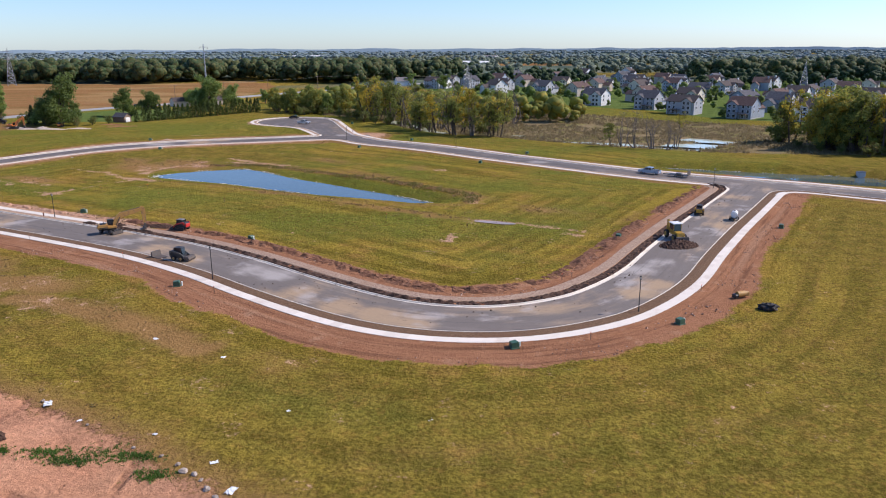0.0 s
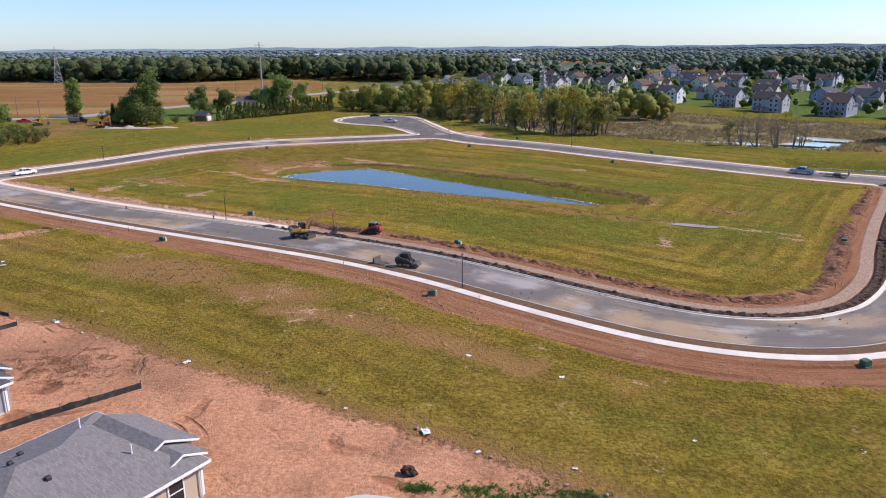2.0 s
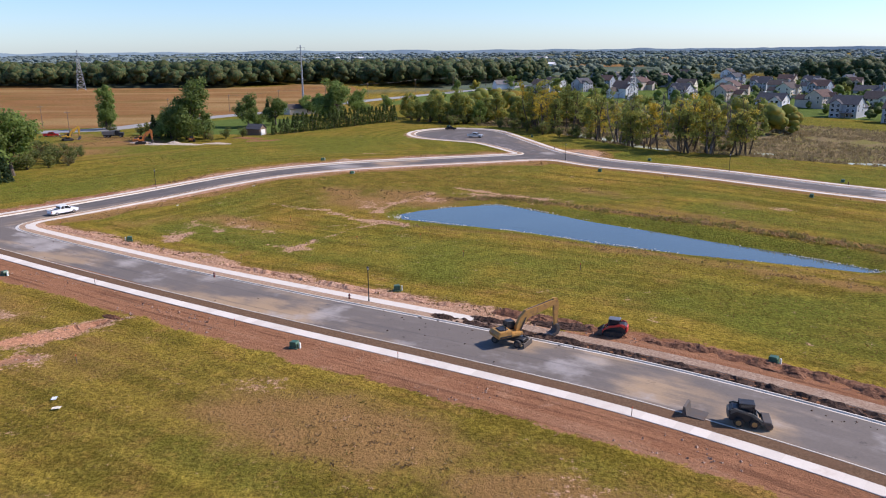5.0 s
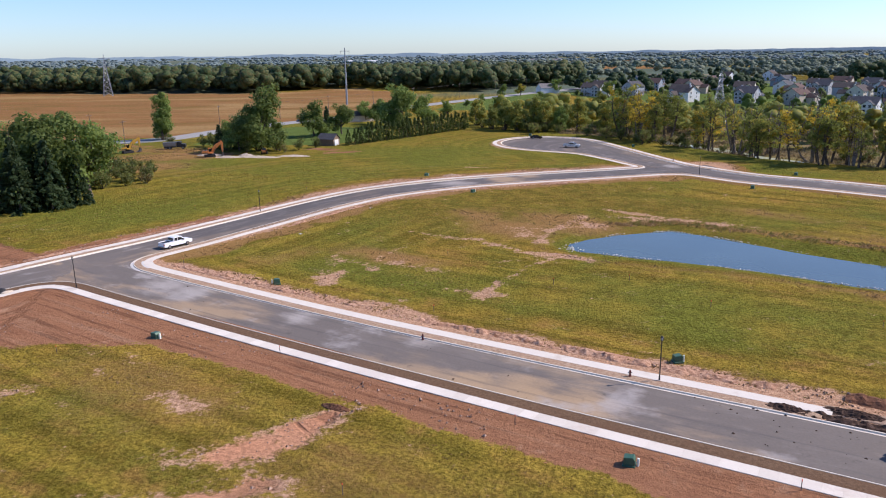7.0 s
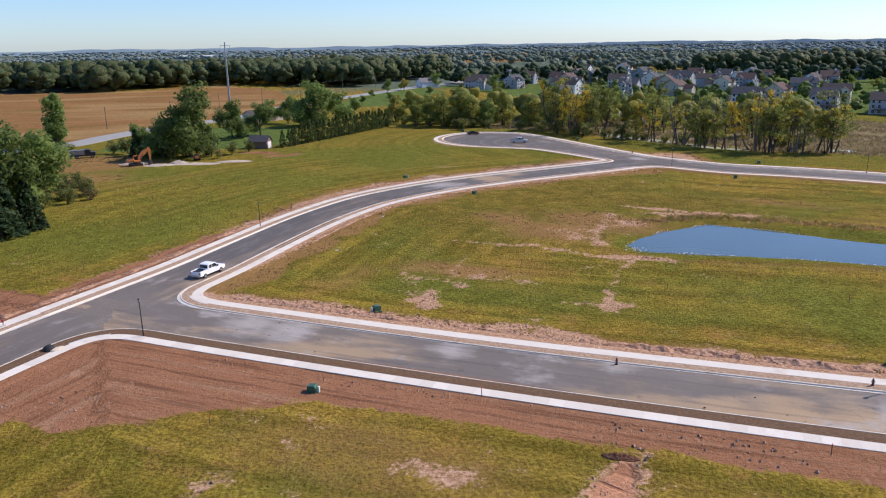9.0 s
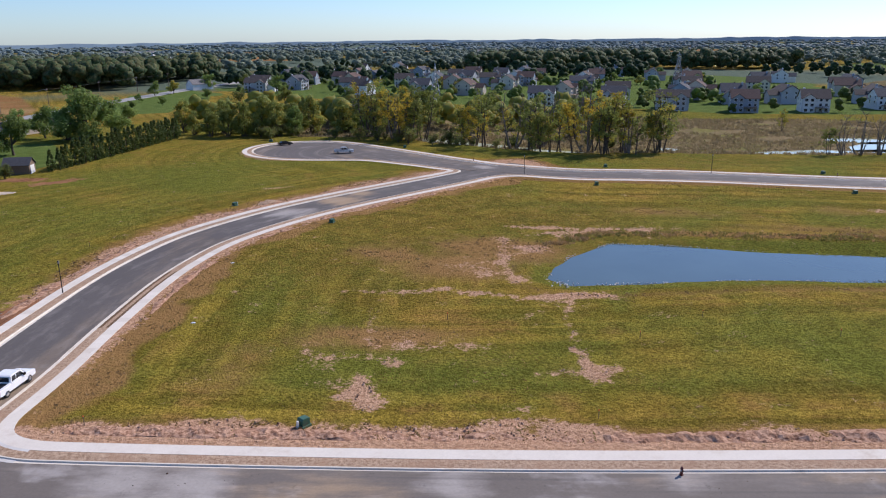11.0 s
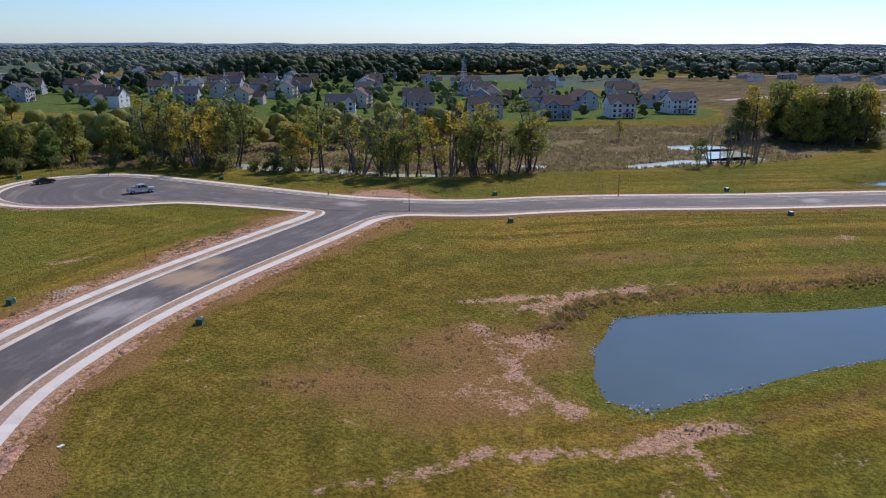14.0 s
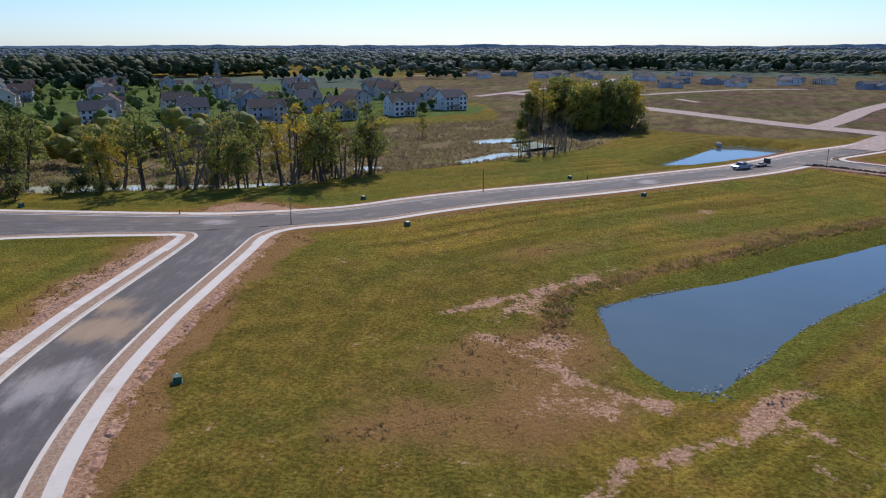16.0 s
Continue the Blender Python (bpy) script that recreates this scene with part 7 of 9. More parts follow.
def pickup(m, paint, label, bed_open=True, dark_bed=True):
    """A crew-cab pick-up truck, nose to +x, 5.9 m long."""
    ob = thing("pickup_truck", m, label, "pickup truck", "parked vehicles")
    L = 2.95
    bm = bmesh.new()
    prism(bm, [(-L, .55), (-L, 1.12), (-.95, 1.12), (-.95, 1.18), (1.25, 1.20), (2.55, 1.12), (L - .06, 1.00), (L, .50), (2.6, .42), (-2.7, .45)], -.98, .98, .05)
    body = part("body", bm, paint, ob)
    bm = bmesh.new()
    prism(bm, [(-1.02, 1.16), (-.85, 1.84), (-.62, 1.92), (.62, 1.92), (.85, 1.86), (1.55, 1.19)], -.86, .86, .06)
    part("cab", bm, paint, ob)
    for s in (-1, 1):
        for q in ([(-.78, 1.26), (-.66, 1.76), (-.12, 1.80), (-.12, 1.26)], [(-.02, 1.26), (-.02, 1.80), (.66, 1.78), (1.18, 1.26)]):
            bm = bmesh.new()
            prism(bm, q, s * .85, s * .875)
            part("side_window", bm, M_GLASS, ob)
    bm = bmesh.new()
    v = [bm.verts.new(p) for p in ((1.50, -.76, 1.27), (1.50, .76, 1.27), (.92, .70, 1.80), (.92, -.70, 1.80))]
    w = [bm.verts.new(p.co + Vector((.04, 0, .03))) for p in v]
    for f in ((w[0], w[1], w[2], w[3]), *((v[i], v[(i + 1) % 4], w[(i + 1) % 4], w[i]) for i in range(4))):
        bm.faces.new(f)
    part("windscreen", bm, M_GLASS, ob)
    bm = bmesh.new()
    box(bm, -1.01, -.68, 1.30, -.93, .68, 1.76)
    part("rear_window", bm, M_GLASS, ob)
    bm = bmesh.new()
    box(bm, -2.84, -.80, 1.04, -1.05, .80, 1.125 if not bed_open else 1.128)
    part("bed", bm, M_BLACK if dark_bed else paint, ob, "dark load bed")
    for s in (-1, 1):
        bm = bmesh.new()
        box(bm, -2.9, s * .80, 1.1, -1.0, s * .97, 1.26, 0.03)
        part("bed_rail", bm, paint, ob)
        bm = bmesh.new()
        box(bm, L - .10, s * .58, .78, L + .01, s * .93, .98, 0.02)
        part("headlight", bm, M_LAMP_CLEAR, ob)
        bm = bmesh.new()
        box(bm, -L - .02, s * .80, .80, -L + .05, s * .96, 1.08, 0.02)
        part("tail_light", bm, M_LAMP_RED, ob)
        bm = bmesh.new()
        box(bm, .95, s * .95, 1.22, 1.12, s * 1.14, 1.42, 0.03)
        part("mirror", bm, M_BLACK, ob)
    bm = bmesh.new()
    box(bm, -L - .02, -.80, .68, -L + .06, .80, 1.22, 0.03)
    part("tailgate", bm, paint, ob)
    for x in (L + .02, -L - .06):
        bm = bmesh.new()
        box(bm, x - .08, -.95, .42, x + .08, .95, .66, 0.04)
        part("bumper", bm, M_CHROME, ob)
    bm = bmesh.new()
    box(bm, L - .06, -.52, .68, L + .02, .52, 1.0, .02)
    part("grille", bm, M_BLACK, ob)
    for x in (1.85, -1.85):
        for y in (-.86, .86):
            wheel_under(ob, x, y, .40, .27, M_CHROME)
    return ob


def car(m, paint, label):
    """A saloon car, nose to +x."""
    ob = thing("car", m, label, "car", "parked vehicles")
    bm = bmesh.new()
    prism(bm, [(-2.35, .45), (-2.40, .85), (-1.9, .98), (.95, .98), (2.1, .85), (2.38, .62), (2.35, .35), (-2.2, .32)], -.90, .90, .06)
    part("body", bm, paint, ob)
    bm = bmesh.new()
    prism(bm, [(-1.75, .96), (-1.05, 1.38), (-.2, 1.45), (.35, 1.40), (1.15, .96)], -.74, .74, .07)
    part("cab", bm, M_GLASS, ob)
    bm = bmesh.new()
    prism(bm, [(-1.0, 1.39), (-.2, 1.475), (.36, 1.42), (.3, 1.39)], -.66, .66, .02)
    part("roof", bm, paint, ob)
    for s in (-1, 1):
        bm = bmesh.new()
        box(bm, 2.12, s * .5, .62, 2.36, s * .86, .78, .03)
        part("headlight", bm, M_LAMP_CLEAR, ob)
        bm = bmesh.new()
        box(bm, -2.42, s * .5, .70, -2.3, s * .86, .86, .03)
        part("tail_light", bm, M_LAMP_RED, ob)
    for x in (1.4, -1.42):
        for y in (-.80, .80):
            wheel_under(ob, x, y, .33, .22, M_CHROME)
    return ob


def excavator(m, paint, label, reach=1.0, wheeled=True):
    """An excavator: undercarriage along x, the house turned to its own heading by the caller's matrix."""
    ob = thing("excavator", m, label, "excavator", "construction machines")
    turn = Matrix.Rotation(radians(-59 if wheeled else 0), 4, "Z")
    bm = bmesh.new()
    if wheeled:
        box(bm, -2.2, -.55, .55, 2.2, .55, 1.05, .08, turn)
        box(bm, -1.9, -1.05, .45, -1.4, 1.05, .75, .05, turn)
        box(bm, 1.4, -1.05, .45, 1.9, 1.05, .75, .05, turn)
    else:
        box(bm, -1.6, -.8, .45, 1.6, .8, .95, .08, turn)
    part("undercarriage", bm, M_BLACK, ob)
    if wheeled:
        for x in (-1.65, 1.65):
            for y in (-1.05, 1.05):
                wh = wheel_under(ob, 0, math.copysign(1e-6, y), .52, .50, M_WORNSTEEL)
                wh.matrix_basis = turn @ Matrix.Translation((x, y, .52))
        bm = bmesh.new()
        box(bm, 2.55, -1.25, .15, 2.68, 1.25, .85, .03, turn)
        box(bm, 2.1, -.7, .4, 2.6, -.5, .6, 0, turn)
        box(bm, 2.1, .5, .4, 2.6, .7, .6, 0, turn)
        part("blade", bm, M_WORNSTEEL, ob, "muddy steel dozer blade")
    else:
        for y in (-1.15, 1.15):
            bm = bmesh.new()
            prism(bm, [(-1.9, .35), (-1.7, .05), (1.7, .05), (1.9, .35), (1.7, .80), (-1.7, .80)], y - .28, y + .28, .08)
            part("track", bm, M_RUBBER, ob)
    bm = bmesh.new()
    tube(bm, (0, 0, 1.0), (0, 0, 1.28), .75, n=16)
    part("slew_ring", bm, M_BLACK, ob)
    bm = bmesh.new()
    prism(bm, [(-2.45, 1.30), (-2.55, 1.75), (-2.2, 2.15), (-.4, 2.20), (-.35, 1.75), (1.3, 1.70), (1.35, 1.28)], -1.25, 1.25, .10)
    part("engine_house", bm, paint, ob)
    bm = bmesh.new()
    box(bm, -2.3, -1.27, 1.42, -.5, 1.27, 1.62)
    part("side_stripe", bm, M_BLACK, ob)
    bm = bmesh.new()
    box(bm, -1.9, -.7, 2.17, -.7, .7, 2.30, .05)
    tube(bm, (-1.2, -.8, 2.1), (-1.2, -.8, 2.75), .07)
    part("engine_cover", bm, M_BLACK, ob)
    cab = [(-.35, 1.75), (-.35, 2.85), (.75, 2.90), (1.30, 2.2), (1.30, 1.72)]
    bm = bmesh.new()
    prism(bm, cab, .25, 1.22, .06)
    c = part("cab", bm, M_GLASS, ob)
    bm = bmesh.new()
    box(bm, -.4, .22, 2.82, .78, 1.25, 2.94, .04)
    for x, z in ((-.35, 1.7), (1.3, 1.7)):
        for y in (.27, 1.2):
            box(bm, x - .04, y - .04, z, x + .04, y + .04, 2.85 if x < 0 else 2.25)
    part("cab_frame", bm, M_BLACK if wheeled else paint, c)
    # boom, stick and bucket in the plane y = -.1; the bucket rests near the ground at R
    R = 5.3 * reach
    bm = bmesh.new()
    prism(bm, [(.65, 1.60), (1.35, 1.50), (2.00, 2.70), (2.70, 3.25), (R + .1, 4.50), (R + .2, 4.98), (R - .2, 5.12), (2.15, 4.32), (1.25, 3.45), (.70, 2.30)], -.42, .12, .03)
    part("boom", bm, paint, ob)
    bm = bmesh.new()
    prism(bm, [(R - .40, 5.35), (R + .20, 5.30), (R + .55, 4.55), (R + .36, 1.55), (R - .04, 1.45), (R - .28, 4.20)], -.34, .04, .03)
    part("stick", bm, paint, ob)
    bm = bmesh.new()
    prism(bm, [(R - .05, 1.65), (R + .40, 1.62), (R + .62, .95), (R + .35, .25), (R - .35, .05), (R - .70, .30), (R - .15, .55), (R + .05, 1.0)], -.75, .45, .03)
    bk = part("bucket", bm, M_WORNSTEEL, ob, "muddy steel digging bucket")
    bm = bmesh.new()
    for k in range(5):
        box(bm, R - .92, -.7 + k * .27, .26, R - .60, -.62 + k * .27, .36)
    part("tooth", bm, M_STEEL, bk)
    for a, b, r in (((1.25, -.52, 1.65), (2.2, -.42, 3.45), .09), ((2.4, -.15, 4.35), (R - .3, -.15, 5.20), .08), ((R + .45, -.15, 4.35), (R + .48, -.15, 1.9), .07)):
        bm = bmesh.new()
        tube(bm, a, b, r, n=8)
        part("ram", bm, M_WORNSTEEL, ob, "dark steel hydraulic ram")
    return ob


def track_loader(m, paint, label, tracks=True, attach="bucket"):
    """A compact loader, bucket towards +x."""
    ob = thing("compact_loader", m, label, "skid steer", "construction machines")
    bm = bmesh.new()
    prism(bm, [(-1.55, .55), (-1.65, 1.35), (-1.3, 1.62), (-.55, 1.55), (.85, .95), (.95, .45), (-1.4, .40)], -.62, .62, .06)
    part("body", bm, M_BLACK, ob)
    bm = bmesh.new()
    box(bm, -1.70, -.60, .70, -1.45, .60, 1.40, .06)
    part("rear_door", bm, paint, ob)
    for s in (-1, 1):
        if tracks:
            bm = bmesh.new()
            prism(bm, [(-1.35, .45), (-1.05, .05), (.75, .05), (1.05, .30), (.9, .62), (-.2, .78), (-1.2, .68)], s * .66, s * .98, .05)
            part("track", bm, M_RUBBER, ob)
        else:
            for x in (-.75, .55):
                wheel_under(ob, x, s * .80, .42, .32, M_DKYELLOW)
        bm = bmesh.new()
        prism(bm, [(-1.45, 1.15), (-1.5, 1.55), (-1.1, 1.70), (.4, 1.35), (1.25, .75), (1.35, .35), (1.15, .35), (1.0, .70), (.2, 1.15), (-1.0, 1.42)], s * .70, s * .88, .03)
        part("lift_arm", bm, paint, ob)
    bm = bmesh.new()
    prism(bm, [(-.75, 1.30), (-.70, 2.02), (.45, 2.05), (.75, 1.0), (.5, .95)], -.50, .50, .05)
    c = part("cab", bm, M_GLASS, ob)
    bm = bmesh.new()
    box(bm, -.82, -.55, 2.0, .52, .55, 2.10, .04)
    part("cab_roof", bm, M_BLACK if paint is not M_RED else M_STEEL, c)
    for s in (-1, 1):
        bm = bmesh.new()
        box(bm, -.80, s * .50, 1.3, -.66, s * .56, 2.02)
        box(bm, .40, s * .50, 1.0, .50, s * .56, 2.02)
        part("post", bm, M_BLACK, c)
    bm = bmesh.new()
    if attach == "bucket":
        prism(bm, [(1.15, .10), (2.05, .06), (2.05, .10), (1.35, .20), (1.25, .80), (1.12, .85)], -.95, .95, .02)
        for y in (-.95, .91):
            prism(bm, [(1.15, .10), (2.05, .06), (1.9, .35), (1.25, .85)], y, y + .04)
        part("bucket", bm, M_WORNSTEEL, ob, "muddy steel bucket")
    else:
        tube(bm, (1.75, -.95, .38), (1.75, .95, .38), .33, n=14)
        box(bm, 1.2, -1.0, .45, 1.95, 1.0, .80, .06)
        part("sweeper", bm, M_WORNSTEEL, ob, "rotary sweeper head")
    return ob


def backhoe(m, label):
    """A wheel loader with a canopy cab, nose to +x."""
    ob = thing("wheel_loader", m, label, "loader", "construction machines")
    bm = bmesh.new()
    prism(bm, [(-2.1, .9), (-2.2, 1.7), (-1.4, 1.95), (-.3, 1.75), (.6, 1.55), (2.0, 1.5), (2.15, .85)], -.75, .75, .08)
    part("body", bm, M_YELLOW, ob)
    for x, r in ((-1.4, .75), (1.5, .62)):
        for y in (-1.0, 1.0):
            wheel_under(ob, x, y, r, .45, M_YELLOW)
    bm = bmesh.new()
    prism(bm, [(-.95, 1.75), (-.9, 2.85), (.55, 2.85), (.75, 1.6)], -.70, .70, .05)
    c = part("cab", bm, M_GLASS, ob)
    bm = bmesh.new()
    box(bm, -1.15, -.88, 2.82, .75, .88, 2.98, .05)
    part("cab_roof", bm, M_TANKWHITE, c, "white cab roof")
    for x in (-.93, .62):
        for y in (-.7, .7):
            bm = bmesh.new()
            box(bm, x - .05, y - .05, 1.7, x + .05, y + .05, 2.85)
            part("post", bm, M_YELLOW, c)
    for s in (-1, 1):
        bm = bmesh.new()
        prism(bm, [(.9, 1.35), (1.0, 1.65), (2.7, .75), (2.9, .45), (2.65, .40)], s * .55, s * .68, .02)
        part("lift_arm", bm, M_YELLOW, ob)
    bm = bmesh.new()
    prism(bm, [(2.75, .08), (3.7, .05), (3.7, .10), (2.95, .20), (2.85, .95), (2.7, 1.0)], -1.2, 1.2, .02)
    part("bucket", bm, M_WORNSTEEL, ob, "muddy steel bucket")
    bm = bmesh.new()
    prism(bm, [(-2.1, 1.0), (-2.4, 1.1), (-3.1, 2.9), (-2.9, 3.0), (-2.1, 1.6)], -.18, .18, .03)
    prism(bm, [(-3.15, 2.95), (-2.9, 2.95), (-2.95, 1.2), (-3.15, 1.2)], -.14, .14, .02)
    part("digging_arm", bm, M_YELLOW, ob)
    return ob


def tank_trailer(m):
    ob = thing("tank_trailer", m, "white water tank on a small two-wheeled trailer", "trailer", "construction machines")
    bm = bmesh.new()
    bmesh.ops.create_cone(bm, cap_ends=True, segments=20, radius1=.62, radius2=.62, depth=2.3, matrix=Matrix.Translation((0, 0, 1.25)) @ Matrix.Rotation(radians(90), 4, "Y"))
    bmesh.ops.bevel(bm, geom=[e for e in bm.edges if abs(abs(e.verts[0].co.x) - 1.15) < .01 and abs(abs(e.verts[1].co.x) - 1.15) < .01], offset=.2, segments=3, affect="EDGES")
    part("tank", bm, M_TANKWHITE, ob)
    bm = bmesh.new()
    box(bm, -1.3, -.6, .50, 1.3, .6, .62, .02)
    box(bm, 1.3, -.06, .5, 2.3, .06, .60)
    part("frame", bm, M_BLACK, ob)
    bm = bmesh.new()
    tube(bm, (0, 0, 1.8), (0, 0, 1.98), .2, n=12)
    part("lid", bm, M_BLACK, ob)
    for y in (-.78, .78):
        wheel_under(ob, -.1, y, .36, .22)
    return ob


def flat_trailer(m):
    ob = thing("flat_trailer", m, "dark flat equipment trailer behind a pick-up", "trailer", "parked vehicles")
    bm = bmesh.new()
    box(bm, -3.0, -1.05, .55, 2.4, 1.05, .70, .02)
    box(bm, 2.4, -.08, .5, 4.0, .08, .62)
    part("deck", bm, M_BLACK, ob)
    bm = bmesh.new()
    box(bm, -3.1, -1.0, .6, -2.95, 1.0, 1.9)
    part("ramp", bm, M_WORNSTEEL, ob)
    bm = bmesh.new()
    box(bm, -1.2, -.5, .70, .4, .5, 1.15, .08)
    part("load", bm, M_STEEL, ob, "small machine strapped to the deck")
    for x in (-.9, 0.1):
        for y in (-1.15, 1.15):
            wheel_under(ob, x, y, .34, .2)
    return ob


def dump_truck(m, label):
    ob = thing("dump_truck", m, label, "truck", "construction machines")
    bm = bmesh.new()
    prism(bm, [(-3.4, 1.1), (-3.6, 2.5), (1.2, 2.6), (1.2, 1.1)], -1.2, 1.2, .05)
    part("dump_body", bm, M_STEEL, ob, "grey steel dump body")
    bm = bmesh.new()
    prism(bm, [(1.4, .8), (1.4, 2.7), (2.7, 2.7), (3.0, 1.9), (4.3, 1.8), (4.4, .8)], -1.1, 1.1, .08)
    part("cab", bm, M_BLACK, ob)
    bm = bmesh.new()
    box(bm, 2.55, -.9, 1.95, 2.95, .9, 2.5)
    part("windscreen", bm, M_GLASS, ob)
    bm = bmesh.new()
    box(bm, -3.3, -.5, .6, 4.2, .5, .95)
    part("chassis", bm, M_BLACK, ob)
    for x in (3.4, -1.2, -2.5):
        for y in (-1.05, 1.05):
            wheel_under(ob, x, y, .5, .4)
    return ob


pickup(set_down(-161.7, 210.6, 57, .08), M_CARWHITE, "white crew-cab pick-up parked at the kerb")
pickup(set_down(-72.6, 343.0, -20, .10), M_CARSILVER, "silver-white pick-up parked on the turning circle")
car(set_down(-82.5, 371.0, 0, .06), M_CARBLACK, "black saloon car parked on the turning circle")
pickup(set_down(47.2, 204.4, 140, .08), M_CARBLUE, "blue-grey pick-up parked at the kerb with a trailer")
flat_trailer(set_down(53.4, 199.6, 143, .08))
pickup(set_down(-183.2, 175.4, 57, .08), M_CARRED, "bright red pick-up on the street")
excavator(set_down(-70.4, 137.6, 28, .1) @ Matrix.Scale(.86, 4), M_DKYELLOW, "worn yellow wheeled excavator digging beside the kerb", 1.30)
track_loader(set_down(-58.2, 140.4, 160), M_RED, "red tracked compact loader on bare soil")
track_loader(set_down(-50.6, 118.4, -14, .1), M_GREYMACHINE, "dark grey skid steer with a sweeper parked on asphalt", False, "sweeper")
track_loader(set_down(44.2, 154.0, 70), M_YELLOW, "small yellow loader working behind the kerb", False)
backhoe(set_down(33.2, 133.6, -80, .1), "yellow loader backhoe beside a heap of soil")
tank_trailer(set_down(49.4, 148.6, 65, .1))
excavator(set_down(-228.5, 338.6, 45), M_YELLOW, "yellow tracked excavator at the farm road", .8, False)
excavator(set_down(-195.0, 326.5, 20), M_ORANGE, "orange tracked excavator beside gravel heaps", .75, False)
dump_truck(set_down(-216.0, 349.0, 10), "dark dump truck with a grey body at the farm road")
pickup(set_down(-242.5, 352.5, 20), M_CARRED, "red pick-up at the farm road")
dump_truck(set_down(-256.0, 357.0, 15), "red and grey lorry parked at the farm road")
car(set_down(-192, 452, 38), M_CARBLACK, "dark car on the highway")
track_loader(set_down(-178.5, 333.5, 100), M_ORANGE, "small orange loader beside the trees")
bm = bmesh.new()
prism(bm, [(-1.0, .05), (.9, .05), (1.0, .12), (-.6, .2), (-.75, .95), (-.95, 1.0)], -.9, .9, .03)
spare = thing("loader_bucket", set_down(-54.6, 119.9, -30, .12), "dark steel loader bucket lying on the kerb", "bucket")
part("shell", bm, M_WORNSTEEL, spare)


# ---------------------------------------------------------------- street furniture
def lamp_post(x, y):
    ob = thing("street_lamp", set_down(x, y, 0, .1), "slim black street lamp on the verge", "street lamp", "street lamps")
    bm = bmesh.new()
    tube(bm, (0, 0, 0), (0, 0, .55), .10, .085, 10)
    tube(bm, (0, 0, .55), (0, 0, 4.45), .065, .05, 10)
    part("pole", bm, M_POLEBLACK, ob)
    bm = bmesh.new()
    tube(bm, (0, 0, 4.45), (0, 0, 4.52), .11, .13, 10)
    tube(bm, (0, 0, 4.80), (0, 0, 4.98), .20, .03, 10)
    for a in range(4):
        tube(bm, (.11 * math.cos(a * 1.57), .11 * math.sin(a * 1.57), 4.5), (.16 * math.cos(a * 1.57), .16 * math.sin(a * 1.57), 4.82), .015, n=4)
    hd = part("lantern", bm, M_POLEBLACK, ob)
    bm = bmesh.new()
    tube(bm, (0, 0, 4.52), (0, 0, 4.80), .09, .13, 10)
    part("lens", bm, M_LENS, hd)
    return ob


POSTS = [(17.0, 94.9), (-42.2, 107.6), (-88.6, 152.8), (-155.4, 244.0), (-45.6, 284.9), (-4.7, 260.0), (-166.4, 184.4), (57.2, 183.0), (-67.1, 370.4)]
post0 = lamp_post(*POSTS[0])
for x, y in POSTS[1:]:
    copy_thing(post0, set_down(x, y, RND.uniform(0, 90), .1))


def transformer(x, y, turn, label="green utility box with a pale marker on bare soil"):
    ob = thing("utility_box", set_down(x, y, turn) @ Matrix.Scale(0.72, 4), label, "utility box", "utility boxes")
    bm = bmesh.new()
    box(bm, -.75, -.7, -.2, .75, .7, .14, .02)
    part("pad", bm, M_GREEN, ob)
    bm = bmesh.new()
    prism(bm, [(-.62, .14), (-.62, 1.02), (.45, 1.12), (.62, .85), (.62, .14)], -.55, .55, .03)
    bx = part("cabinet", bm, M_GREEN, ob)
    bm = bmesh.new()
    box(bm, .625, -.40, .25, .64, .40, .78)
    part("door", bm, M_GREEN, bx)
    bm = bmesh.new()
    box(bm, .85, -.16, -.1, 1.10, .16, .95, .04)
    part("pedestal", bm, M_GREENBOX, ob, "pale plastic pedestal")
    return ob


# (-0.2, 83.0) stands in for a stakes pile, (56.0, 142.2) for grey pallets
BOXES = [(-46.4, 104.6, 10), (-0.2, 83.0, 20), (21.2, 91.0, 30), (-95.0, 136.6, -20), (-146.5, 165.2, -25), (-137.6, 188.8, 200), (-107.4, 261.2, 40), (-38.6, 264.6, 60), (2.2, 225.6, 60), (18.2, 244.6, 60), (-85.3, 158.2, 10), (23.2, 134.4, 60),
         (-191.8, 200.4, 40), (-120.2, 285.6, 30), (-20.9, 281.9, 60), (-50.9, 344.6, 80), (-84.0, 382.6, 10), (-42.8, 132.2, -40), (56.0, 142.2, 60)]
box0 = transformer(*BOXES[0])
for x, y, t in BOXES[1:]:
    copy_thing(box0, set_down(x, y, t))


def stake(m, tip):
    ob = thing("survey_stake", m, "thin wooden survey stake with a coloured tip", "stake", "survey stakes")
    bm = bmesh.new()
    box(bm, -.03, -.02, -.15, .03, .02, 1.05)
    part("lath", bm, M_WOODPOLE, ob)
    bm = bmesh.new()
    box(bm, -.035, -.025, .90, .035, .025, 1.08)
    part("tip", bm, tip, ob)
    return ob


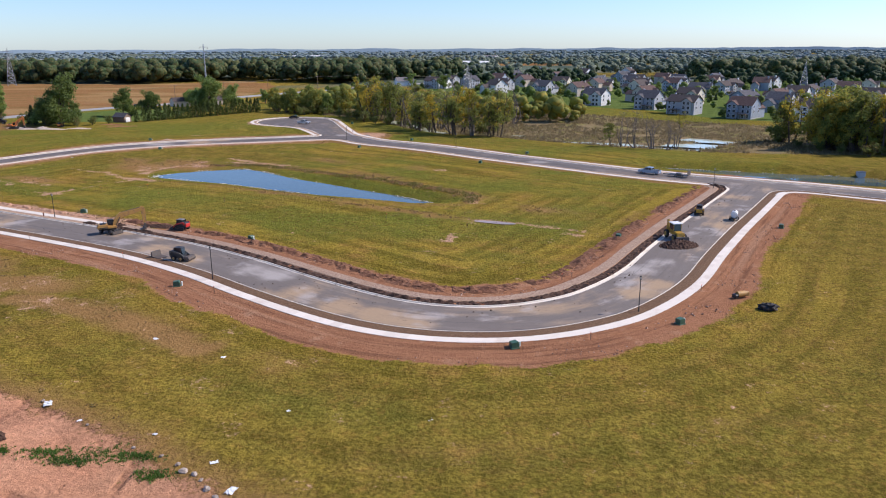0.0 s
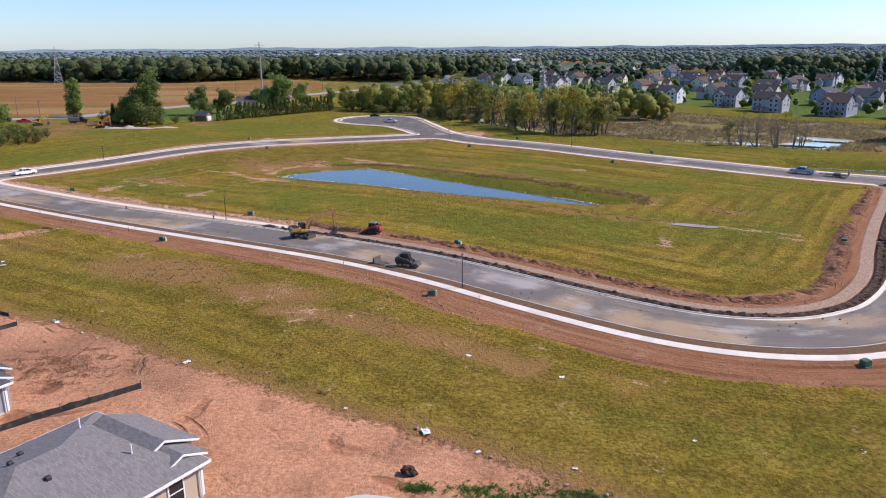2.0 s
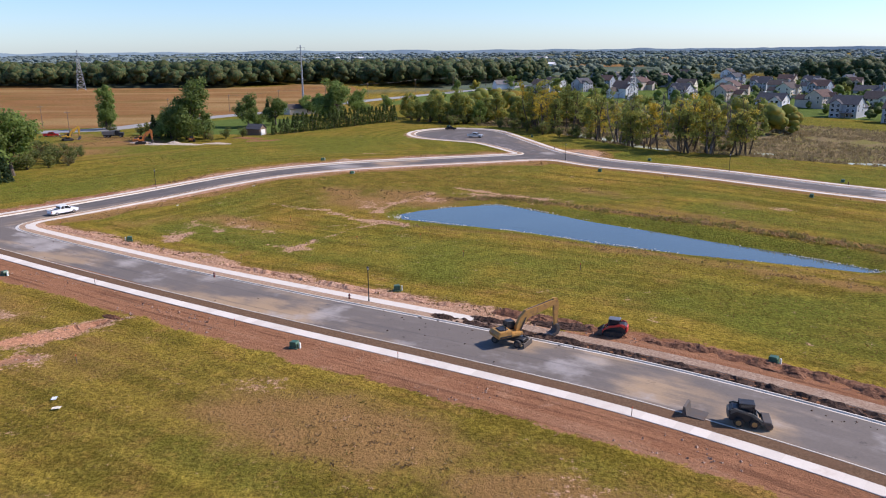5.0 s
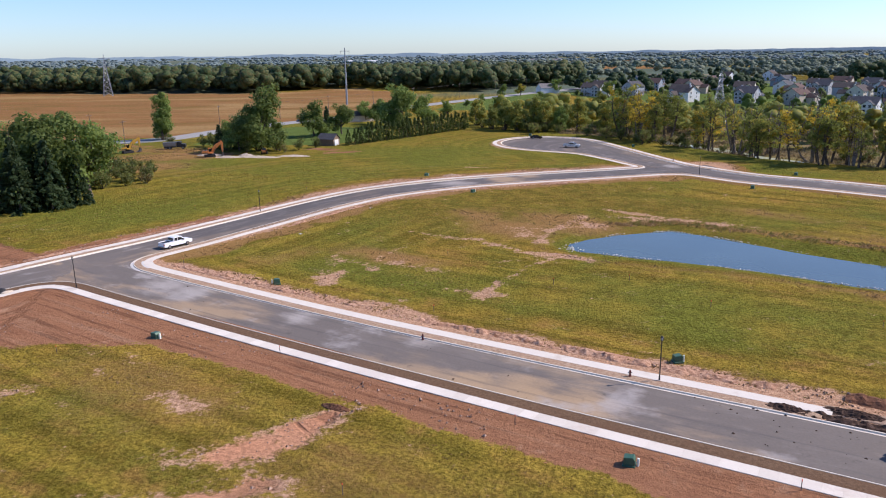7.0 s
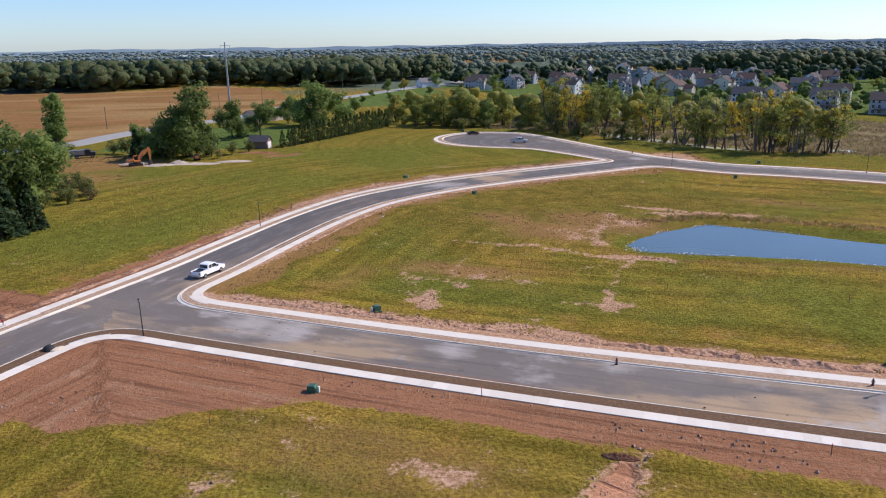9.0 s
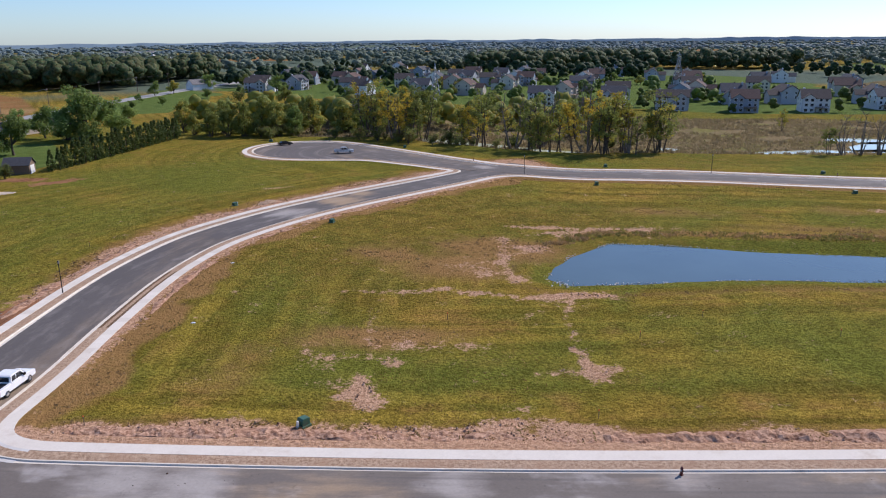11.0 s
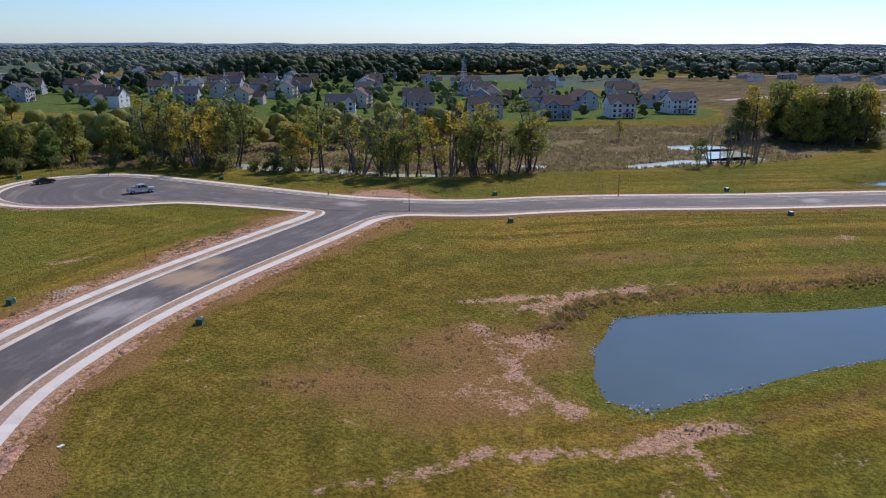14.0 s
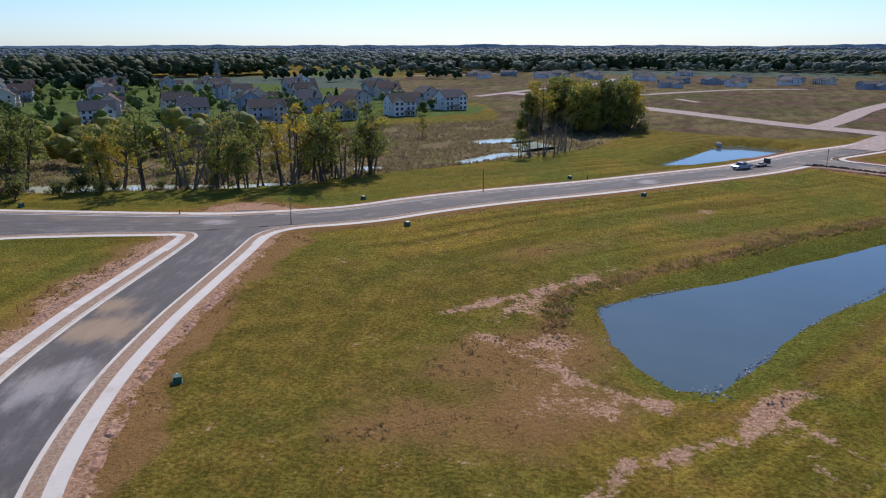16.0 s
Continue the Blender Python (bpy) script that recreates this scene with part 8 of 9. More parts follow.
stake0 = stake(set_down(-130.0, 160.4, 20), M_FLAG)
for x, y in ((-82.8, 132.6), (-104.0, 143.4), (-60.4, 119.6), (-155.6, 198.4), (-40.1, 101.4), (9.0, 85.4), (-113.0, 176.0), (-95.5, 189.1), (-76.0, 176.5), (-58.0, 168.0), (-20.0, 150.0), (-4.0, 142.0), (-112.0, 207.0), (-84.0, 190.0), (9.1, 108.6), (10.8, 110.2), (28.0, 103.7), (-171.0, 246.0),
             (-165.8, 235.4), (-150.0, 268.0), (-186.0, 250.0), (-98.0, 292.6), (-24.0, 252.0), (-118.0, 132.0), (-156.0, 160.0)):
    copy_thing(stake0, set_down(x, y, RND.uniform(0, 180)))


M_HYDRANT = simple("hydrant_paint", (0.13, 0.022, 0.018), 0.5, vary=0.2, dirt=(0.08, 0.05, 0.04))


def hydrant(m):
    ob = thing("fire_hydrant", m, "dark fire hydrant on the verge", "hydrant", "fire hydrants")
    bm = bmesh.new()
    tube(bm, (0, 0, -.1), (0, 0, .12), .17, n=10)
    tube(bm, (0, 0, .12), (0, 0, .62), .11, n=10)
    tube(bm, (0, 0, .62), (0, 0, .80), .13, .04, 10)
    part("barrel", bm, M_HYDRANT, ob)
    for a, b in (((-.22, 0, .48), (.22, 0, .48)), ((0, -.2, .42), (0, 0, .42))):
        bm = bmesh.new()
        tube(bm, a, b, .06, n=8)
        part("nozzle", bm, M_STEEL, ob)
    return ob


hyd0 = hydrant(set_down(-91.4, 153.8, 0, .15))
for x, y in ((-46.3, 309.2), (17.4, 240.2), (-113.8, 164.9)):
    copy_thing(hyd0, set_down(x, y, 30, .15))

# drums and rubbish on the grass
bm = bmesh.new()
tube(bm, (-.9, 0, .45), (.5, 0, .45), .42, n=14)
box(bm, .5, -.3, .1, 1.0, .3, .7, .05)
roller = thing("drum_mixer", set_down(33.0, 101.6, 20), "small yellow drum machine lying at the grass edge", "machine")
part("drum", bm, M_DKYELLOW, roller)
bm = bmesh.new()
box(bm, -1.5, -.4, .0, -.9, .4, .55, .1)
part("engine", bm, M_BLACK, roller)
bm = bmesh.new()
bmesh.ops.create_icosphere(bm, subdivisions=3, radius=1.0)
for v in bm.verts:
    k = 1 + .4 * noise.noise(v.co * 2.1) + .45 * noise.noise(v.co * 4.3)
    v.co = Vector((v.co.x * 1.15 * k, v.co.y * .75 * k, max(-.1, v.co.z * .62 * k + .25)))
# a rough black lump added in place of dark junk, not a covered heap
heap = thing("tarp_heap", set_down(34.5, 96.6, -20), "rough heap of black junk on grass", "heap")
part("sheet", bm, M_FABRIC, heap)
for k, (x, y, s) in enumerate(((-32.4, 79.2, .5), (-22.8, 67.2, .35), (-9.4, 65.8, .6), (-41.7, 84.2, .55), (-114.5, 121.4, .7), (-121.5, 121.9, .6), (-115.8, 123.4, .6), (-141.3, 221.6, .5), (-130.5, 245.5, .5), (-71.0, 81.2, .7), (-45.6, 67.6, .9), (-33.6, 62.6, .4), (-27.1, 58.3, .6), (-24.6, 54.4, .9),
                                (-92.0, 95.0, .7), (-53.0, 71.2, .3), (-41.2, 64.6, .4))):
    bm = bmesh.new()
    bmesh.ops.create_grid(bm, x_segments=5, y_segments=4, size=1.0)
    for v in bm.verts:
        v.co = Vector((v.co.x * s * .55, v.co.y * s * .38, .12 + .16 * s * noise.noise(v.co * 2.3 + Vector((k * 3.1, 0, 0)))))
    bmesh.ops.solidify(bm, geom=bm.faces[:], thickness=.02)
    lit = thing("litter_sheet", set_down(x, y, k * 47), "scrap of white sheeting lying on the grass", "litter", "scraps on the grass")
    part("sheet", bm, M_PLASTIC if k not in (4,) else M_SIDE["cream"], lit)


def rock_mesh(seed, r):
    bm = bmesh.new()
    bmesh.ops.create_icosphere(bm, subdivisions=2, radius=r)
    for v in bm.verts:
        k = 1 + .45 * noise.noise(v.co / r * 1.3 + Vector((seed * 7.3, 0, 0)))
        v.co = Vector((v.co.x * k, v.co.y * k * .8, v.co.z * k * .6))
    return bm_mesh("rock", bm, M_STONE)


ROCKS = [rock_mesh(k, .5) for k in range(4)]
ROCK_SPOTS = [(-29.2, 57.0, 1.3), (-30.0, 58.0, .8), (-28.2, 56.6, 1.0), (-31.8, 59.2, .7), (-26.6, 54.6, 1.1), (-25.6, 53.6, .9), (-27.4, 55.8, .7), (-92.6, 95.4, 1.4), (-87.0, 91.0, .8), (-84.2, 89.0, .7), (-71.8, 80.6, .6), (-46.4, 68.2, .7), (-40.2, 64.0, .6), (-34.6, 60.4, .6)]
for k, (x, y, s) in enumerate(ROCK_SPOTS):
    ob = new("rock", ROCKS[k % 4])
    ob.matrix_basis = set_down(x, y, k * 71, .06) @ Matrix.Scale(s * .6, 4)
    tagged(ob, "pale field stone at the edge of the soil", "rock", "field stones")


def heap_mesh(name, rx, ry, h, material, seed):
    bm = bmesh.new()
    bmesh.ops.create_grid(bm, x_segments=40, y_segments=40, size=1.0)
    for v in bm.verts:
        r = math.hypot(v.co.x, v.co.y)
        z = max(0.0, 1 - r) ** .85 * h * (1 + .35 * noise.noise(Vector((v.co.x * 2.5, v.co.y * 2.5, seed)))) + .22 * h * noise.noise(Vector((v.co.x * 7, v.co.y * 7, seed + 3))) + .20 * h * noise.noise(Vector((v.co.x * rx * 3.1, v.co.y * ry * 3.1, seed + 5)))
        v.co = Vector((v.co.x * rx, v.co.y * ry, z if r < .97 else -.3))
    return bm_mesh(name, bm, material)


def heap_at(x, y, turn, rx, ry, h, material, label, seed, dz=0.0):
    ob = new("soil_mound", heap_mesh("soil_mound", rx, ry, h, material, seed))
    ob.matrix_basis = set_down(x, y, turn, dz)
    return tagged(ob, label, "heap", "heaps of soil and sand")


heap_at(32.4, 128.6, 20, 3.8, 2.6, 1.3, M_PILE, "dark heap of soil tipped on the asphalt", 1, .05)
heap_at(-78.2, 146.2, -30, 2.6, 1.1, .55, M_TRENCH, "dark clods heaped beside the walk", 2)
heap_at(-72.6, 145.2, -28, 3.4, 1.0, .5, M_TRENCH, "dark clods heaped beside the walk", 3)
heap_at(-121.2, 146.9, -25, 1.7, .6, .35, M_CHURN, "dark dug soil and brush beside bare earth", 6)
heap_at(-63.0, 143.0, -20, 5.0, 1.3, .5, M_PILE, "brown clods along the trench", 4)
for k, (x, y, rx, ry, h) in enumerate(((-188, 324.5, 6, 2.4, .7), (-178, 324.5, 8, 2.2, .6), (-196, 330, 5, 2.2, .8), (-167, 327, 6, 2.0, .5), (-183, 327.5, 3, 2, 1.1))):
    heap_at(x, y, -4, rx, ry, h, M_SANDPILE, "pale gravel spread beside the farm trees", 10 + k)
for k, (x, y) in enumerate(((-113.3, 284.8),)):
    heap_at(x, y, 28, 3.0, 1.2, .6, M_VERGE_PALE, "sandy brown spoil along the walk", 20 + k)
bm = bmesh.new()
bmesh.ops.create_icosphere(bm, subdivisions=3, radius=.6)
for v in bm.verts:
    k = 1 + .5 * noise.noise(v.co * 1.9) + .3 * noise.noise(v.co * 5)
    v.co = Vector((v.co.x * k, v.co.y * .7 * k, max(-.1, v.co.z * .8 * k + .2)))
stump = new("stump", bm_mesh("stump", bm, M_TRENCH))
stump.matrix_basis = set_down(-46.6, 61.2, 10)
tagged(stump, "dark clod-covered stump on red soil", "stump")

# erosion fences of the building site
def silt_fence(pts, label):
    ob = thing("silt_fence", Matrix.Identity(4), label, "fence", "silt fences")
    ln = even(np.array(pts, float), 0.8)
    nr = normals(ln)
    zz = land(ln[:, 0], ln[:, 1])
    v, f = [], []
    for i, (p, q, z) in enumerate(zip(ln, nr, zz)):
        sag = .16 * noise.noise(Vector((i * .7, 0, 1)))
        for o, h in ((0, -.1), (.1 * sag + .02, .30), (sag * 1.2, .56 + sag * 1.4), (sag * 1.2 + .02, .54 + sag * 1.4), (.12, -.1)):
            v.append((p[0] + q[0] * o, p[1] + q[1] * o, z + h))
        if i:
            a, b = (i - 1) * 5, i * 5
            f += [(a + k, b + k, b + k + 1, a + k + 1) for k in range(4)]
    me = mesh_from("fabric", v, f)
    part("fabric", me, M_FABRIC, ob)
    for p, z in zip(ln[::3], zz[::3]):
        bm = bmesh.new()
        box(bm, p[0] - .03, p[1] - .03, z - .2, p[0] + .03, p[1] + .03, z + .80)
        part("post", bm, M_WOODPOLE, ob)


silt_fence([(-73.0, 74.6), (-76.0, 71.4), (-80.0, 67.4), (-83.4, 63.6), (-88, 57)], "sagging black silt fence on wooden posts")
silt_fence([(-96.6, 94.4), (-99.4, 90.6), (-104, 85), (-112, 76)], "sagging black silt fence on wooden posts")
silt_fence([(-99.5, 97.6), (-106, 101), (-114, 104.5)], "sagging black silt fence on wooden posts")

# patio with its furniture
pat = [(-53.8, 52.0), (-52.7, 54.6), (-51.6, 57.4), (-49.9, 58.2), (-48.4, 58.0), (-46.9, 57.6), (-45.4, 56.2), (-44.6, 54.4), (-45.4, 51.8), (-47.2, 50.0)]
ln = spline(np.array(pat + pat[:1]), .8)[:-1]
bm = bmesh.new()
zb = T(-49, 56) + .06
top = [bm.verts.new((x, y, zb)) for x, y in ln]
low = [bm.verts.new((x, y, zb - .5)) for x, y in ln]
bm.faces.new(top)
for i in range(len(ln)):
    bm.faces.new((top[i], low[i], low[(i + 1) % len(ln)], top[(i + 1) % len(ln)]))
bmesh.ops.recalc_face_normals(bm, faces=bm.faces[:])
tagged(new("patio", bm_mesh("patio", bm, M_PATIO)), "curved pale concrete patio", "patio", kind="structure")


def patio_chair(m):
    ob = thing("patio_chair", m, "dark metal garden chair on the patio", "chair", "patio chairs")
    bm = bmesh.new()
    box(bm, -.25, -.25, .40, .25, .25, .45, .02)
    part("seat", bm, M_FABRIC, ob)
    bm = bmesh.new()
    box(bm, -.28, -.25, .45, -.23, .25, .98, .02)
    part("backrest", bm, M_FABRIC, ob)
    for x in (-.23, .23):
        for y in (-.23, .23):
            bm = bmesh.new()
            tube(bm, (x, y, 0), (x, y, .42), .02, n=6)
            part("leg", bm, M_POLEBLACK, ob)
    for y in (-.27, .27):
        bm = bmesh.new()
        tube(bm, (-.25, y, .65), (.22, y, .65), .02, n=6)
        part("armrest", bm, M_POLEBLACK, ob)
    return ob


def on_patio(x, y, turn):
    return Matrix.Translation((x, y, zb)) @ Matrix.Rotation(radians(turn), 4, "Z")


ch = patio_chair(on_patio(-51.0, 55.6, 0))
copy_thing(ch, on_patio(-48.4, 56.1, 180))
copy_thing(ch, on_patio(-51.5, 54.2, 30))
tb = thing("patio_table", on_patio(-49.7, 55.9, 0), "dark garden table on the patio", "table")
bm = bmesh.new()
box(bm, -.75, -.5, .70, .75, .5, .74, .02)
part("tabletop", bm, M_FABRIC, tb)
for x in (-.65, .65):
    for y in (-.4, .4):
        bm = bmesh.new()
        tube(bm, (x, y, 0), (x, y, .70), .025, n=6)
        part("leg", bm, M_POLEBLACK, tb)
fire = thing("fire_bowl", on_patio(-46.4, 54.6, 0), "round black fire bowl on the patio", "fire pit")
bm = bmesh.new()
tube(bm, (0, 0, .18), (0, 0, .42), .42, .62, 18)
part("bowl", bm, M_POLEBLACK, fire)
for a in range(3):
    bm = bmesh.new()
    tube(bm, (.35 * math.cos(a * 2.1), .35 * math.sin(a * 2.1), 0), (.4 * math.cos(a * 2.1), .4 * math.sin(a * 2.1), .3), .025, n=6)
    part("leg", bm, M_POLEBLACK, fire)
ac = thing("cooling_unit", site_matrix(-60.2, 54.2, 148.5), "grey air-conditioning unit beside the tan house", "appliance")
bm = bmesh.new()
box(bm, -.4, -.4, 0, .4, .4, .85, .05)
part("case", bm, M_AC, ac)
bm = bmesh.new()
tube(bm, (0, 0, .85), (0, 0, .89), .32, n=16)
part("fan_grille", bm, M_BLACK, ac)


# the guarded storm drain and the low barrier at the corner
guard = thing("drain_guard", set_down(-176.4, 182.2, 57, .1), "dark mesh guard and pale sandbag over a storm drain", "drain guard")
bm = bmesh.new()
bmesh.ops.create_uvsphere(bm, u_segments=12, v_segments=8, radius=.75)
for v in bm.verts:
    v.co.z = max(0, v.co.z) * .95
part("mesh_dome", bm, M_FABRIC, guard)
bm = bmesh.new()
bmesh.ops.create_uvsphere(bm, u_segments=12, v_segments=6, radius=.5, matrix=Matrix.Translation((.4, -.8, .12)) @ Matrix.Diagonal((1.9, .8, .45, 1)))
part("sandbag", bm, M_SANDPILE, guard, "pale sandbag", smooth=True)
bar = thing("road_barrier", set_down(-185.3, 192.2, -30, .2), "orange and white striped low road barrier", "barrier")
for k in range(4):
    bm = bmesh.new()
    box(bm, -1.0 + k * .5, -.04, .45, -.5 + k * .5 - .004, .04, .85, .01)
    part("board", bm, M_FLAG if k % 2 else M_PLASTIC, bar)
for x in (-.8, .8):
    bm = bmesh.new()
    box(bm, x - .04, -.35, 0, x + .04, .35, .06)
    box(bm, x - .04, -.04, 0.06, x + .04, .04, 1.0)
    part("leg", bm, M_GALV, bar)

# ---------------------------------------------------------------- highway, poles, far roads
HWY = spline([(-420, 318), (-330, 345), (-262, 366), (-233, 380), (-218, 413), (-201, 442), (-176, 474), (-153, 533), (-121, 588), (-76, 660), (-45, 705), (20, 790)], 6)
structure("highway", sweep("highway", HWY, [(-5.5, -.3), (-5.4, .22), (0, .30), (5.4, .22), (5.5, -.3)], concrete_material("worn_asphalt", (0.26, 0.25, 0.24), (0.34, 0.33, 0.31), (0.22, 0.20, 0.19))), "pale two-lane highway across the fields", "road")
DIRT_ROADS = [([(148, 152), (156, 162), (168, 180), (195, 206), (218, 228), (241, 251), (290, 292), (330, 340)], 7.0), ([(168, 172), (205, 158), (260, 140), (330, 110), (420, 70)], 5.0), ([(290, 285), (330, 262), (412, 200), (440, 150)], 4.0), ([(290, 352), (380, 330), (480, 300), (560, 300)], 4.0),
              ([(98, 169), (126, 157), (150, 146)], 6.0), ([(556, 507), (600, 470), (658, 440)], 4.0), ([(284, 219), (296, 226), (308, 232)], 2.5)]
for pts, w in DIRT_ROADS:
    structure("dirt_road", sweep("dirt_road", spline(pts, 5), [(-w, -.3), (-w * .95, .18), (0, .26), (w * .95, .18), (w, -.3)], M_DIRTROAD), "pale unpaved road on the next building site", "road")


def wires(pts_list, label):
    """Sagging cables between pairs of points, one thing."""
    ob = thing("power_line", Matrix.Identity(4), label, "cable", "power lines")
    for a, b, sag in pts_list:
        a, b = Vector(a), Vector(b)
        bm = bmesh.new()
        last = a
        for k in range(1, 13):
            t = k / 12
            p = a.lerp(b, t) - Vector((0, 0, sag * 4 * t * (1 - t)))
            tube(bm, last, p, .035, n=3)
            last = p
        part("cable", bm, M_BLACK, ob)


def utility_pole(x, y, h, turn=0):
    ob = thing("utility_pole", set_down(x, y, turn), "brown wooden power pole beside the highway", "utility pole", "wooden power poles")
    bm = bmesh.new()
    tube(bm, (0, 0, -.3), (0, 0, h), .17, .11, 8)
    part("pole", bm, M_WOODPOLE, ob)
    bm = bmesh.new()
    box(bm, -1.2, -.07, h - .9, 1.2, .07, h - .75)
    part("crossarm", bm, M_WOODPOLE, ob)
    for k in (-1.1, -.5, .5, 1.1):
        bm = bmesh.new()
        tube(bm, (k, 0, h - .75), (k, 0, h - .5), .05, n=6)
        part("insulator", bm, M_GALV, ob)
    return ob


POLES = [(-300, 372, 10), (-266, 388, 10), (-240, 362, 9.5), (-229, 440, 9.5), (-207, 470, 9.5), (-188, 505, 10), (-168, 548, 10), (-146, 590, 10), (-116, 640, 10.5), (-88, 690, 10.5), (-60, 735, 10.5)]
pole0 = utility_pole(*POLES[0], 60)
for x, y, h in POLES[1:]:
    copy_thing(pole0, set_down(x, y, 60 + RND.uniform(-10, 10)) @ Matrix.Scale(h / 10, 4))
runs = POLES[4:]
wires([((a[0], a[1], a[2] - .5), (b[0], b[1], b[2] - .5), .8) for a, b in zip(runs[:-1], runs[1:])], "dark power lines between wooden poles")

mono = thing("steel_pole", set_down(-189, 576, 25), "tall grey steel transmission pole with three arms", "transmission pole")
bm = bmesh.new()
tube(bm, (0, 0, -.5), (0, 0, 36), .75, .32, 12)
part("pole", bm, M_GALV, mono)
for z in (25.5, 29.5, 33.5):
    bm = bmesh.new()
    tube(bm, (-3.0, 0, z + .5), (3.0, 0, z + .5), .16, n=6)
    arm = part("crossarm", bm, M_GALV, mono)
    for x in (-2.9, 2.9):
        bm = bmesh.new()
        tube(bm, (x, 0, z + .4), (x, 0, z - 1.0), .09, n=6)
        part("insulator", bm, M_STEEL, arm)


def lattice_tower(x, y, h, turn, thick=0.65):
    ob = thing("lattice_tower", set_down(x, y, turn), "grey steel lattice transmission tower", "transmission tower", "lattice towers")
    legs = [(-1, -1), (1, -1), (1, 1), (-1, 1)]
    width = lambda z: max(.6, 3.6 * (1 - z / (h * .8)) + .6 * z / (h * .8))  # noqa: E731
    for a, b in legs:
        bm = bmesh.new()
        tube(bm, (a * width(0), b * width(0), -.3), (a * .6, b * .6, h * .8), .24 * thick, .18 * thick, 5)
        tube(bm, (a * .6, b * .6, h * .8), (a * .15, b * .15, h), .18 * thick, .12 * thick, 5)
        part("leg", bm, M_GALV, ob)
    zs = [0, .14, .27, .39, .5, .6, .69, .78]
    for z0, z1 in zip(zs[:-1], zs[1:]):
        w0, w1 = width(z0 * h), width(z1 * h)
        for k in range(4):
            (a, b), (c, d) = legs[k], legs[(k + 1) % 4]
            for p, q in (((a * w0, b * w0, z0 * h), (c * w1, d * w1, z1 * h)), ((c * w0, d * w0, z0 * h), (a * w1, b * w1, z1 * h)), ((a * w1, b * w1, z1 * h), (c * w1, d * w1, z1 * h))):
                bm = bmesh.new()
                tube(bm, p, q, .11 * thick, n=4)
                part("brace", bm, M_GALV, ob)
    for z in (.70, .80, .90):
        bm = bmesh.new()
        for s in (-1, 1):
            tube(bm, (0, 0, z * h + 1.0), (s * 4.6, 0, z * h), .10, n=4)
            tube(bm, (0, 0, z * h), (s * 4.6, 0, z * h), .10, n=4)
            tube(bm, (s * 4.6, 0, z * h), (s * 4.6, 0, z * h - 1.3), .08, n=4)
        part("crossarm", bm, M_GALV, ob)
    return ob


lattice_tower(-414, 712, 34, 30, 1.0)
lattice_tower(3.8, 425, 24, 60)
lattice_tower(221, 492, 24.5, 60)
# outlet structure in the eastern pond, and riprap round the ponds
out = thing("outlet_box", Matrix.Translation((107.5, 209.6, EAST_POND_Z - .6)), "square concrete outlet with a steel grate in the pond", "outlet")
bm = bmesh.new()
box(bm, -.9, -.9, 0, .9, .9, 1.9, .05)
part("riser", bm, M_PATIO, out)
bm = bmesh.new()
for k in range(7):
    box(bm, -.95, -.9 + k * .29, 1.9, .95, -.84 + k * .29, 2.2)
part("grate", bm, M_GALV, out)
stone_co = []
r_ = np.random.default_rng(77)
base = []
reach = np.linspace(-5, 5, 51)
for poly, z in ((POND, POND_Z), (EAST_POND, EAST_POND_Z)):
    ln = even(spline(np.vstack([poly, poly[:1]]), .4), .3)
    nr = normals(ln)
    px, py = ln[:, None, 0] + nr[:, None, 0] * reach, ln[:, None, 1] + nr[:, None, 1] * reach
    gap = np.abs(land(px.ravel(), py.ravel()).reshape(px.shape) - z)
    best = np.argmin(gap, axis=1)                     # where the bank meets the water
    for k, b in enumerate(best):
        x, y = px[k, b], py[k, b]
        if gap[k, b] < .1 and hash_noise(np.array([x]), np.array([y]), 5, 3)[0] + .6 * r_.random() > .32:
            for q in range(2):
                base.append((x + r_.normal() * .18, y + r_.normal() * .18, z + r_.uniform(.02, .12), r_.uniform(.06, .17)))
for x, y, z, s in [(-90.4 + r_.normal() * 1.0, 211.0 + r_.normal() * .9, POND_Z + r_.uniform(0, .35), r_.uniform(.08, .22)) for _ in range(40)]:
    base.append((x, y, z, s))
octa = np.array([(1, 0, 0), (0, 1, 0), (-1, 0, 0), (0, -1, 0), (0, 0, .8), (0, 0, -.6)])
face = [(0, 1, 4), (1, 2, 4), (2, 3, 4), (3, 0, 4), (1, 0, 5), (2, 1, 5), (3, 2, 5), (0, 3, 5)]
for x, y, z, s in base:
    v = octa * s * r_.uniform(.6, 1.4, (6, 1)) + (x, y, z)
    stone_co += [v[list(f)] for f in face]
me = tris_mesh("shore_stones", np.array(stone_co))
me.materials.append(M_SHORE)
tagged(new("shore_stones", me), "small pale stones along the pond's edge", "stones", kind="stuff")
# clods and pebbles on the bare strips
cl = []
px, py, r_ = spots_in(60000, -200, 60, 90, 300, 55)
cov = land_cover(px, py)
rd = np.minimum(np.minimum(np.abs(near_line(px, py, NEAR_C)[0]), np.abs(near_line(px, py, WEST_C)[0])), np.abs(near_line(px, py, FAR_C)[0]))
keep = (rd > 8.2) & ((cov["rubble"] > .45) | ((cov["dirt"] > .5) & (hash_noise(px, py, 6, 4) > .25)))
px, py = px[keep][:9000], py[keep][:9000]
pz = land(px, py)
for x, y, z in zip(px, py, pz):
    v = octa * r_.uniform(.05, .20) * r_.uniform(.6, 1.4, (6, 1)) + (x, y, z + .04)
    cl += [v[list(f)] for f in face]
me = tris_mesh("clods", np.array(cl))
ncl = Nodes("clods")
me.materials.append(ncl.done(ncl.mix(ncl.rand(True), (0.16, 0.085, 0.055), (0.46, 0.32, 0.24)), 0.95, 0, 0.1))
